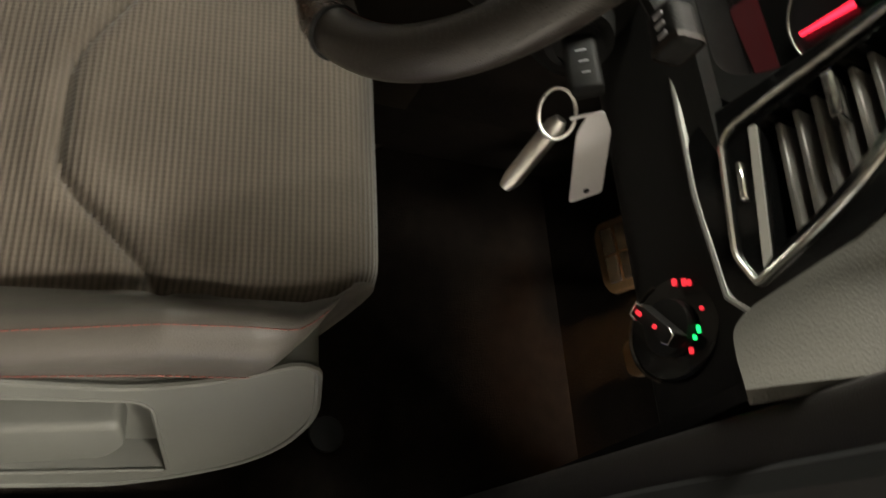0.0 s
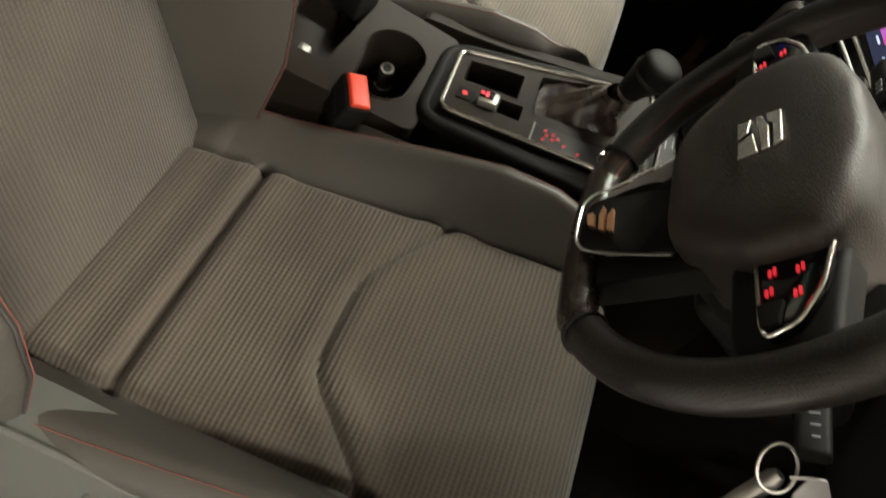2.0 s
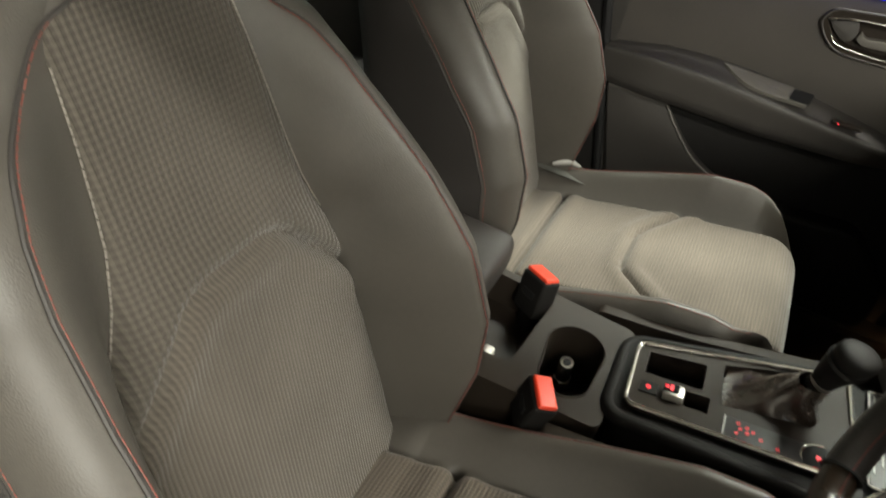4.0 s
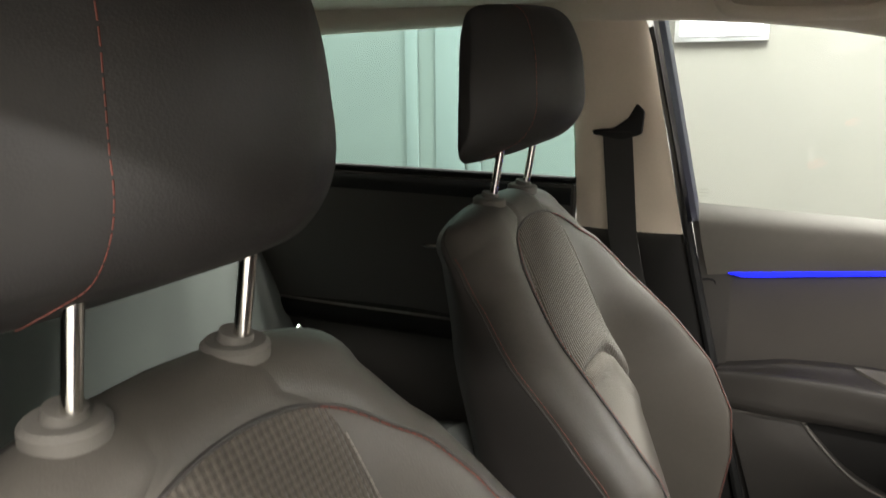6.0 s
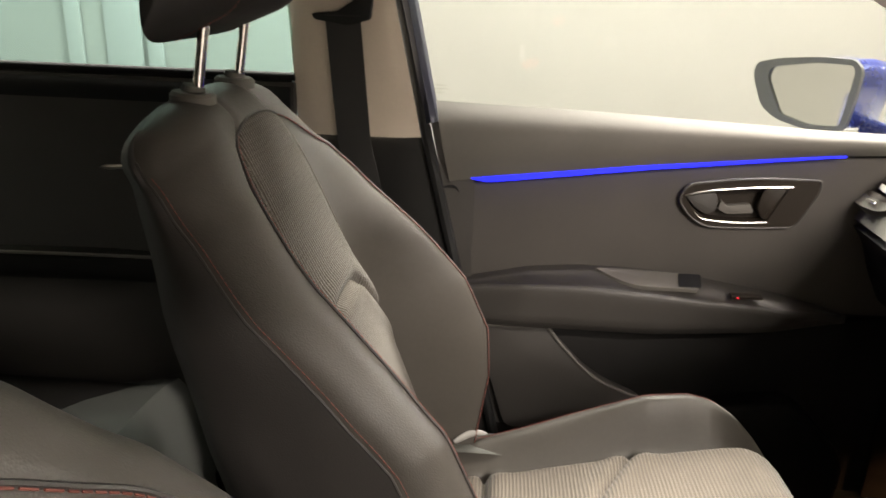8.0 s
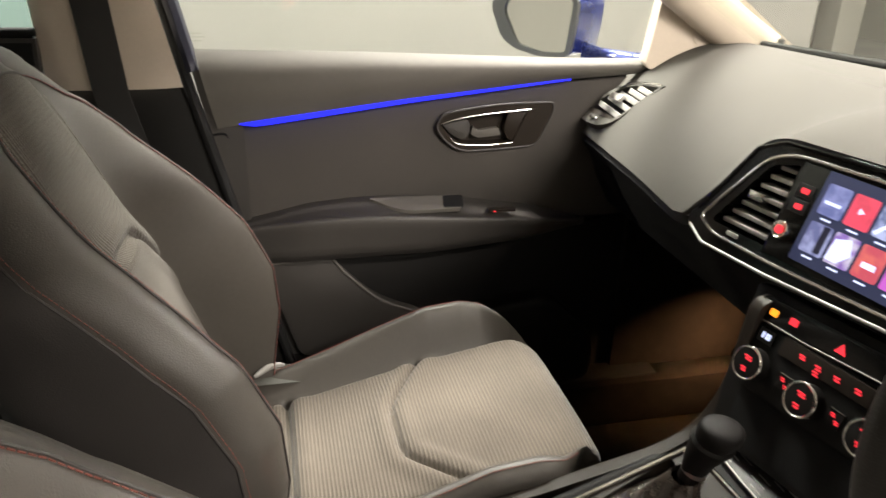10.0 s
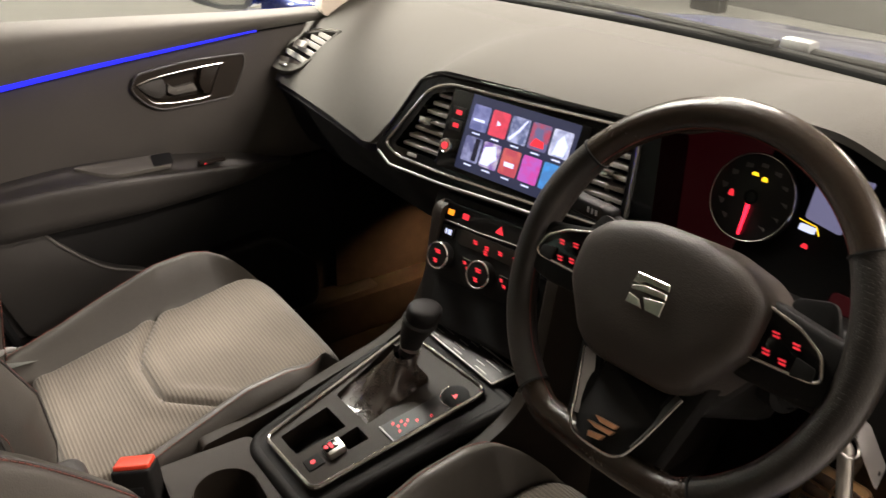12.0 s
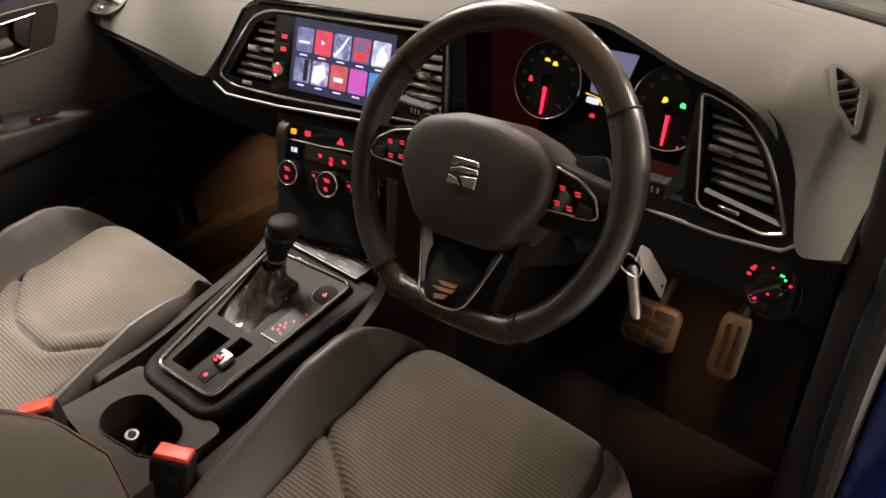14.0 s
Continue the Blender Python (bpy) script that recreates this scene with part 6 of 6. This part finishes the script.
# front seats
def seg_dist(px, py, line):
    best = 9.0
    for (ax, ay), (bx, by) in zip(line, line[1:]):
        t = max(0, min(1, ((px - ax) * (bx - ax) + (py - ay) * (by - ay)) / ((bx - ax) ** 2 + (by - ay) ** 2)))
        best = min(best, math.hypot(px - ax - t * (bx - ax), py - ay - t * (by - ay)))
    return best


CU_PATH = [(-0.04, -0.012), (0.0, 0.0), (0.02, 0.006)] + [(y, 0.2 * y + 0.004 * math.sin(math.pi * min(1, max(0, (y - 0.08) / 0.36)))) for y in span(0.025, 0.425, 135)] + \
          [(0.435, 0.0885), (0.450, 0.089), (0.465, 0.0865), (0.478, 0.081), (0.489, 0.072), (0.497, 0.060), (0.503, 0.045), (0.506, 0.028), (0.504, 0.008), (0.494, -0.02), (0.478, -0.05), (0.455, -0.08), (0.43, -0.11)]
CU_SEAM = [(-0.176, 0.302), (-0.072, 0.2405), (-0.052, 0.231), (-0.028, 0.2265), (0.042, 0.2270), (0.066, 0.232), (0.084, 0.245), (0.172, 0.326)]
TS = [-2.0, -1.9, -1.8, -1.7, -1.64, -1.6, -1.56, -1.52, -1.48, -1.44, -1.4, -1.35, -1.3, -1.24, -1.18, -1.12, -1.07, -1.03, -1.0] + span(-0.985, 0.985, 91) + [1.0, 1.03, 1.07, 1.12, 1.18, 1.24, 1.3, 1.35, 1.4, 1.44, 1.48, 1.52, 1.56, 1.6, 1.64, 1.7, 1.8, 1.9, 2.0]


def cushion_point(t, i):
    y, z = CU_PATH[i]
    nose = i > 139
    a, sg = abs(t), (1 if t > 0 else -1)
    y = y if y < 0.435 else 0.435 + (y - 0.435) * 0.86
    hw = lerp(y, [(0.0, 0.146), (0.42, 0.162), (0.45, 0.155), (0.475, 0.141), (0.50, 0.126)])
    hb = lerp(y, [(0.0, 0.018), (0.08, 0.026), (0.15, 0.036), (0.22, 0.050), (0.31, 0.066), (0.37, 0.062), (0.42, 0.045), (0.46, 0.020), (0.49, 0.0)])
    if z < 0.07 and nose:
        hb = 0.0
    xc, xo = 0.200, 0.223
    if y > 0.37:
        k = (y - 0.37) / 0.11
        xo = max(xo - 0.078 * k * k, hw + 0.012)
        xc = max(min(xc, xo - 0.016), hw + 0.004)
    bottom = min(z - 0.002, -0.012)
    if a <= 1:
        x, dz = a * hw, -0.010 * math.exp(-((a - 1) * hw / 0.007) ** 2)
        if not nose or z > 0.06:
            dz += -0.015 * math.exp(-((y - 0.078) / 0.0055) ** 2) + 0.004 * math.exp(-((abs(y - 0.078) - 0.02) / 0.014) ** 2)
            d = seg_dist(sg * x, y, CU_SEAM)
            dz += -0.008 * math.exp(-(d / 0.0036) ** 2) + 0.005 * math.exp(-((d - 0.017) / 0.013) ** 2)
        dz += 0.006 * (1 - a ** 4)
        z = z + dz
    elif a <= 1.4:
        k = (a - 1) / 0.4
        x, z = hw + (xc - hw) * k, z + hb * (k * k * (3 - 2 * k)) - 0.010 * (1 - k) ** 6
    elif a <= 1.6:
        k = (a - 1.4) / 0.2
        x, z = xc + (xo - xc) * math.sin(k * math.pi / 2), z + hb - 0.030 * (1 - math.cos(k * math.pi / 2))
    else:
        k = (a - 1.6) / 0.4
        z1 = max(z + hb - 0.030, bottom)
        x, z = xo + 0.004 * math.sin(math.pi * k) - 0.016 * k, z1 + (bottom - z1) * k
    if a > 1 and y > 0.39:
        y = 0.39 + (y - 0.39) * lerp(a, [(1.0, 1.0), (1.4, 0.86), (1.6, 0.58), (2.0, 0.45)])
    return Vector((sg * x, y, z))


BK_PATH = [(0.012, -0.03), (0.004, 0.0), (-0.012, 0.05), (-0.032, 0.12), (-0.060, 0.22), (-0.095, 0.34), (-0.133, 0.45), (-0.172, 0.545), (-0.186, 0.572)]
BK_SEAM = [(-0.156, 0.262), (-0.066, 0.347), (-0.050, 0.356), (-0.030, 0.3595), (0.030, 0.3595), (0.050, 0.356), (0.066, 0.347), (0.156, 0.262)]
BT = [-1.6 + 0.025 * k for k in range(24)] + span(-1.0, 1.0, 81) + [1.025 + 0.025 * k for k in range(24)]
BMID = 64


def back_rows(turn):
    """Cross sections of the backrest from the fold to the rounded top; turn leans it back (degrees)."""
    R = Matrix.Rotation(radians(turn), 3, "X")
    curve = spline([(0, y, z) for y, z in BK_PATH], 22)
    rows = []
    n = len(curve)
    for i, c in enumerate(curve):
        tg = (curve[min(i + 1, n - 1)] - curve[max(i - 1, 0)]).normalized()
        level = lerp(c.z, [(0.50, 0.0), (0.572, 0.4)])
        rows.append((c, Vector((0, tg.z, -tg.y)).lerp(Vector((0, 0.995, 0.10)), level).normalized(), c.z, 0.0))
    c, nv, z, _ = rows[-1]
    for k in range(1, 8):
        rows.append((c + Vector((0, -0.003 * k, 0)), nv, z + 0.0001 * k, k / 7))
    out = []
    for c, nv, s, cap in rows:
        hw = lerp(s, [(-0.03, 0.186), (0.03, 0.184), (0.108, 0.177), (0.205, 0.164), (0.285, 0.147), (0.335, 0.134), (0.375, 0.114), (0.42, 0.101), (0.48, 0.092), (0.535, 0.085), (0.552, 0.078), (0.562, 0.067), (0.572, 0.05)])
        xo = lerp(s, [(-0.03, 0.204), (0.03, 0.216), (0.10, 0.234), (0.18, 0.244), (0.32, 0.240), (0.42, 0.222), (0.50, 0.197), (0.572, 0.172)])
        xc = lerp(s, [(-0.03, 0.193), (0.05, 0.199), (0.18, 0.201), (0.30, 0.199), (0.36, 0.192), (0.42, 0.179), (0.46, 0.166), (0.50, 0.145), (0.54, 0.118), (0.572, 0.098)])
        hb = lerp(s, [(-0.03, 0.03), (0.05, 0.070), (0.12, 0.106), (0.19, 0.124), (0.27, 0.115), (0.35, 0.080), (0.43, 0.040), (0.52, 0.010), (0.58, 0.0)])
        tb = lerp(s, [(-0.03, 0.10), (0.1, 0.110), (0.3, 0.108), (0.45, 0.104), (0.572, 0.082)])
        drop = lerp(s, [(0.0, 0.030), (0.15, 0.046), (0.45, 0.054), (0.572, 0.048)])
        groove = 0.010 * lerp(s, [(0.34, 1.0), (0.42, 0.35), (0.50, 0.2)])
        cf = math.cos(cap * math.pi / 2)
        lift = 0.034 * math.sin(cap * math.pi / 2)
        row = []
        for t in BT:
            a, sg = abs(t), (1 if t > 0 else -1)
            if a <= 1:
                x = a * hw
                d = seg_dist(sg * x, s, BK_SEAM) if not cap else 9
                f = -groove * math.exp(-((a - 1) * hw / 0.007) ** 2) - 0.009 * math.exp(-(d / 0.005) ** 2) + 0.004 * math.exp(-((d - 0.016) / 0.013) ** 2) + 0.012 * (1 - a * a) * (1 if s < 0.34 else max(0.0, 1 - (s - 0.34) / 0.1))
            elif a <= 1.4:
                k = (a - 1) / 0.4
                x, f = hw + (xc - hw) * k, hb * (k * k * (3 - 2 * k)) - groove * (1 - k) ** 6
            else:
                k = (a - 1.4) / 0.2
                x, f = xc + (xo - xc) * math.sin(k * math.pi / 2), hb - drop * (1 - math.cos(k * math.pi / 2))
            row.append((sg * x, f))
        f1 = hb - drop
        side = [(xo + 0.004, f1 - (f1 + tb * 0.7) * 0.3), (xo + 0.002, f1 - (f1 + tb * 0.7) * 0.7), (xo - 0.006, -tb * 0.72), (xo - 0.022, -tb * 0.92), (xo - 0.05, -tb), (xo * 0.5, -tb - 0.006)]
        row += side + [(0, -tb - 0.008)] + [(-x, f) for x, f in reversed(side)]
        mid = -tb * 0.35
        pts = []
        for x, f in row:
            p = c + nv * (mid + (f - mid) * (0.12 + 0.88 * cf)) + Vector((x * (0.80 + 0.20 * cf), 0, 0)) + Vector((0, -0.25, 0.97)) * lift
            p.z -= 0.020 * lerp(s, [(0.50, 0.0), (0.572, 1.0)]) * min(1.0, abs(x) / 0.17) ** 2.5
            pts.append(R @ p)
        out.append(pts)
    return out


def pick(rows, cols, closed, test=None):
    """A mesh of the grid's cells between the given columns, or of those cells that pass a test."""
    bm = bmesh.new()
    g = [[bm.verts.new(r[c]) for c in cols] for r in rows]
    for a, b in zip(g, g[1:]):
        for k in range(len(cols) - 1):
            if test is None or test((a[k].co + b[k + 1].co) / 2):
                bm.faces.new((a[k], a[k + 1], b[k + 1], b[k]))
    if test:
        bmesh.ops.delete(bm, geom=[v for v in bm.verts if not v.link_faces], context="VERTS")
    if closed:
        bm.faces.new(g[-1])
        bm.faces.new(g[0])
    return bm


def shifted(bm, o):
    bmesh.ops.translate(bm, verts=bm.verts, vec=o)
    return bm


def dashes(pts, r, parent, o, name="stitching", thread=None, label="faded red stitching"):
    """A line of short raised stitches."""
    bms = []
    for a, b in zip(pts, pts[1:]):
        n = max(1, int((b - a).length / 0.0055))
        for k in range(n):
            p, q = a.lerp(b, (k + 0.12) / n), a.lerp(b, (k + 0.88) / n)
            bms.append(tube([p, q], r, False, 5))
    out = bmesh.new()
    for b in bms:
        me = bpy.data.meshes.new("tmp")
        b.to_mesh(me)
        b.free()
        out.from_mesh(me)
        bpy.data.meshes.remove(me)
    part(name, shifted(out, o), thread or STITCH, parent, label)


def front_seat(name, o, outer, turn, label, back=(0, 0, 0), head_y=0.0, head_x=0.0):
    o = Vector(o)
    s = empty(name, (o.x, o.y + 0.15, 0.10), label, "car seat", "front seats")
    rows = [[cushion_point(t, i) for t in TS] for i in range(len(CU_PATH))]
    i0, i1 = TS.index(-1.0), TS.index(1.0)
    part("cushion_centre", shifted(pick(rows, range(i0, i1 + 1), False), o), FABRIC_SEAT, s, "ribbed grey-brown cloth", angle=75)
    part("cushion_bolster", shifted(pick(rows, range(0, i0 + 1), False), o), LEATHER, s, angle=75)
    part("cushion_bolster", shifted(pick(rows, range(i1, len(TS)), False), o), LEATHER, s, angle=75)
    for sg in (-1, 1):
        dashes([cushion_point(sg * 1.44, i) + Vector((0, 0, 0.0006)) for i in range(6, 142, 4)], 0.0006, s, o)
    dashes([cushion_point(outer * 1.78, i) + Vector((outer * 0.0008, 0, 0)) for i in range(6, 138, 4)], 0.0006, s, o)
    br = back_rows(turn)
    ob = o + Vector(back)
    L = len(BT)
    j0, j1 = 24, 104
    top_row = next(i for i, r in enumerate(br) if r[BMID].z > 0.560)
    arch = [Vector((x, z)) for x, z in BK_SEAM]
    inner = lambda p: p.z < lerp(p.x, [(q.x, q.y) for q in arch])
    # the piping runs up one bolster's crest, arches over the top and comes down the other
    crest, n_side = 8, len(br) - 46
    loop = [br[i][crest] for i in range(14, n_side, 4)]
    bend = []
    for k in range(1, 25):
        a = k / 24 * math.pi / 2
        i, j = n_side + (top_row - n_side) * math.sin(a), crest + (BMID - crest) * (1 - math.cos(a))
        p, q = (br[r][int(j)].lerp(br[r][min(int(j) + 1, BMID)], j - int(j)) for r in (int(i), int(i) + 1))
        bend.append(p.lerp(q, i - int(i)))
    loop += bend
    crown = [(p.x, p.z) for p in bend]
    crown += [(-x, z) for x, z in reversed(crown[:-1])]
    over = lambda p: p.z > lerp(p.x, crown)
    cloth = br[:top_row + 6]
    part("backrest_pad", shifted(pick(cloth, range(j0, j1 + 1), False, inner), ob), FABRIC_BACK, s, "ribbed grey-brown cloth", angle=75)
    part("backrest_centre", shifted(pick(cloth, range(j0, j1 + 1), False, lambda p: not inner(p) and not over(p)), ob), FABRIC_BEAD, s, "coarse celled grey-brown cloth", angle=75)
    part("backrest_top", shifted(pick(br, range(j0, j1 + 1), False, over), ob), LEATHER, s, "smooth dark leatherette top", angle=75)
    # pale dashes stand for the sheen on the gathered cloth edge
    for j in (j0, j1):
        run = [br[i][j] + Vector((0, 0.0022, 0)) for i in range(len(br)) if 0.34 < br[i][BMID].z < 0.53]
        dashes(run[::4], 0.0009, s, ob, "gathered_seam", SEAM_SHEEN, "gathered seam, its sheen drawn as pale stitches")
    mirror = [Vector((-p.x, p.y, p.z)) for p in reversed(loop[:-1])]
    proud = Vector((0, 0.0012, 0.0006))
    part("piping", shifted(tube([p + proud * 0.3 for p in loop + mirror], 0.0019, False, 7), ob), LEATHER_DARK, s)
    dashes([p + proud + Vector((0.003 if p.x < 0 else -0.003, 0, 0)) for p in loop + mirror], 0.0006, s, ob)
    for j, out in ((1, 0), (L - 2, L - 1)):
        dashes([r[j] * 0.55 + r[out] * 0.45 + Vector((0, 0.0005, 0.0003)) for r in br[16:-5:5]], 0.0006, s, ob)
        part("piping", shifted(tube([r[out] for r in br[10:-5:3]], 0.0016, False, 6), ob), LEATHER_DARK, s)
    part("backrest_bolster", shifted(pick(br, range(0, j0 + 1), False), ob), LEATHER, s, angle=75)
    part("backrest_bolster", shifted(pick(br, range(j1, L), False), ob), LEATHER, s, angle=75)
    back = [r + [r[0]] for r in br]
    bm = pick(back, list(range(L - 1, len(back[0]))), False)
    top = bm.faces.new([bm.verts.new(p) for p in br[-1]])
    part("backrest_shell", shifted(bm, ob), LEATHER_DARK, s, "dark leatherette backrest shell", angle=75)
    R = Matrix.Rotation(radians(turn), 4, "X")
    T = Matrix.Translation(ob + Vector((head_x, 0, 0))) @ R
    front = -0.108 + head_y
    prof = rounded([(-0.236, 0.645), (front - 0.028, 0.678), (front, 0.712), (front - 0.004, 0.790), (front - 0.026, 0.838), (-0.172, 0.851), (-0.206, 0.822)], [0.018, 0.03, 0.03, 0.03, 0.03, 0.03, 0.03])
    hm = Matrix(((0, 1, 0, 0), (1, 0, 0, 0), (0, 0, 1, 0), (0, 0, 0, 1)))
    head = bmesh.new()
    xs = [-1, -0.996, -0.985, -0.965, -0.93, -0.88, -0.8, -0.6, -0.3, 0, 0.3, 0.6, 0.8, 0.88, 0.93, 0.965, 0.985, 0.996, 1]
    bow = lambda u, y: y - 0.105 * u * u * max(0.0, (y + 0.24) / (front + 0.24))
    swell = lambda u: 1 - 0.20 * (1 - math.sqrt(max(0.0, 1 - (max(0.0, abs(u) - 0.82) / 0.18) ** 2)))
    cy, cz = -0.175, 0.755
    ring = []
    for u in xs:
        k = swell(u)
        hwid = 0.130
        ring.append([head.verts.new((u * hwid * lerp(z, [(0.66, 0.97), (0.74, 1.0), (0.85, 0.84)]), bow(u, cy + (y - cy) * k), cz + (z - cz) * (0.25 + 0.75 * k))) for y, z in prof])
    m = len(prof)
    for a, b in zip(ring, ring[1:]):
        for k in range(m):
            head.faces.new((a[k], a[(k + 1) % m], b[(k + 1) % m], b[k]))
    head.faces.new(ring[0]), head.faces.new(ring[-1])
    bmesh.ops.transform(head, matrix=T, verts=head.verts)
    hr = part("headrest", head, HEAD_LEATHER, s, "dark leatherette headrest", angle=75)
    for sg in (-1, 1):
        u = 0.60 * sg
        k = swell(u)
        line = [T @ Vector((u * 0.1305 * lerp(z, [(0.66, 0.97), (0.74, 1.0), (0.85, 0.84)]), bow(u, cy + (y - cy) * k * 1.006), cz + (z - cz) * (0.25 + 0.75 * k) * 1.006)) for y, z in prof]
        dashes(line[4:31], 0.00045, hr, Vector((0, 0, 0)))
        post = part("headrest_post", tube([T @ Vector((0.062 * sg, -0.226, 0.56)), T @ Vector((0.062 * sg, -0.196, 0.70))], 0.0054, False, 16), CHROME, s, "chrome headrest post")
        part("collar", join(tube([T @ Vector((0.062 * sg, -0.2235, 0.589)), T @ Vector((0.062 * sg, -0.2228, 0.597)), T @ Vector((0.062 * sg, -0.2225, 0.600))], [0.0225, 0.0225, 0.0195], False, 24, 1.0), tube([T @ Vector((0.062 * sg, -0.2225, 0.600)), T @ Vector((0.062 * sg, -0.221, 0.606))], [0.012, 0.011], False, 16)), DOOR_TOP, post)
    # plastic base and side trim
    part("base_frame", shifted(box((-0.20, -0.02, -0.27), (0.20, 0.40, -0.02), 0.03), o), BLACK, s)
    sm = Matrix.Translation(o) @ Matrix(((0, -outer, -0.2 * outer, outer * 0.228), (1, 0, 0, 0), (0, 0, 1, 0), (0, 0, 0, 1)))
    TRIM = rounded([(-0.14, 0.030), (0.10, 0.034), (0.21, 0.024), (0.30, 0.020), (0.367, 0.041), (0.415, 0.074), (0.434, 0.066), (0.457, -0.023), (0.443, -0.088), (0.415, -0.130), (0.36, -0.165), (0.30, -0.186), (-0.14, -0.184)], [0.01, 0.04, 0.04, 0.04, 0.03, 0.012, 0.012, 0.03, 0.03, 0.03, 0.03, 0.02, 0.01])
    LEV = rounded([(0.108, 0.0), (0.306, 0.0), (0.318, -0.012), (0.348, -0.150), (0.16, -0.158), (0.122, -0.08)], [0.015, 0.008, 0.008, 0.008, 0.03, 0.03])
    tr = part("side_trim", plate(TRIM, [(LEV, 0.030)], 0.0, 0.05, sm), SEAT_PLASTIC, s, "grey plastic seat base trim", angle=30)
    part("trim_lip", tube([sm @ Vector((x, 0.001, z)) for x, z in TRIM], 0.0035, True, 8), SEAT_PLASTIC, tr)
    part("recess_lip", tube([sm @ Vector((x, 0.0005, z)) for x, z in LEV], 0.0022, True, 8), SEAT_PLASTIC, tr)
    part("height_lever", prism(rounded([(0.160, -0.050), (0.182, -0.040), (0.296, -0.026), (0.304, -0.070), (0.290, -0.096), (0.20, -0.112), (0.168, -0.092)], 0.010), -0.010, 0.018, sm, 0.007, 3), SEAT_PLASTIC, tr, "grey plastic height lever")
    if outer < 0:
        part("recliner_cover", shifted(tube(spline([(outer * 0.178, 0.030, 0.046), (outer * 0.196, 0.056, 0.052), (outer * 0.206, 0.078, 0.046)], 6), [0.003, 0.004, 0.005, 0.0055, 0.006, 0.006, 0.006, 0.0055, 0.005, 0.0045, 0.004, 0.003, 0.002], False, 12, 0.7), o), GREY_COVER, s, "pale grey plastic hinge cover")
    part("lower_rail", prism(rect(-0.1, -0.200, 0.32, -0.188, 0.003), 0.004, 0.04, sm, 0.003), BLACK, tr)
    return s


front_seat("driver_seat", (0.348, 0.0, 0.374), 1, 1.5, "driver seat in ribbed grey cloth and dark leatherette", (0.004, -0.012, -0.030), 0.0, 0.012)
front_seat("passenger_seat", (-0.345, -0.09, 0.345), -1, 2.4, "passenger seat in ribbed grey cloth and dark leatherette", (0, 0.012, 0))
thing("carpet_fixing", prism(circle(0.546, 0.540, 0.022, 24), 0, 0.006, Matrix(((1, 0, 0, 0), (0, 0, 1, 0), (0, -1, 0, 0.108), (0, 0, 0, 1))), 0.002), RUBBER, "round grey floor mat fixing on the carpet", "mat fixing")

# right hand door opening: painted post and rubber seal
setting("a_post_right", box((0.718, 0.555, 0.0), (0.86, 0.80, 0.83), 0.015), BLUE, "blue painted door post beside the open door", True)
setting("a_post_trim_right", prism(rounded([(0.545, 0.40), (0.543, 0.70), (0.543, 0.80), (0.536, 0.86), (0.505, 0.925), (0.55, 0.940), (0.66, 0.885), (0.80, 0.86), (0.80, 0.40)], [0.02, 0.05, 0.05, 0.04, 0.01, 0.02, 0.05, 0.02, 0.02]), 0, 0.030, Matrix(((0, 1, 0, 0.661), (1, 0, 0, 0), (0, 0, 1, 0), (0, 0, 0, 1))), 0.012, 4), DASH_END, "black plastic door post trim", True)
setting("door_seal_right", tube(spline([(0.700, 0.30, 1.12), (0.715, 0.45, 1.0), (0.702, 0.535, 0.84), (0.700, 0.535, 0.60), (0.712, 0.545, 0.35), (0.73, 0.48, 0.22), (0.73, 0.2, 0.205), (0.73, -0.3, 0.205)], 8), 0.013), RUBBER, "black rubber door seal round the open doorway", True)
setting("kick_panel_right", prism(rounded([(0.56, 0.10), (0.58, 0.66), (0.95, 0.66), (0.95, 0.10)], 0.01), 0, 0.02, Matrix(((0, 1, 0, 0.672), (1, 0, 0, 0), (0, 0, 1, 0), (0, 0, 0, 1))), 0.004), BLACK, "black plastic kick panel in the footwell", True)
setting("kick_panel_left", prism(rounded([(0.66, 0.10), (0.66, 0.70), (1.0, 0.70), (1.0, 0.10)], 0.01), 0, 0.02, Matrix(((0, 1, 0, -0.74), (1, 0, 0, 0), (0, 0, 1, 0), (0, 0, 0, 1))), 0.004), CARPET, "brown carpeted side of the passenger footwell", True)
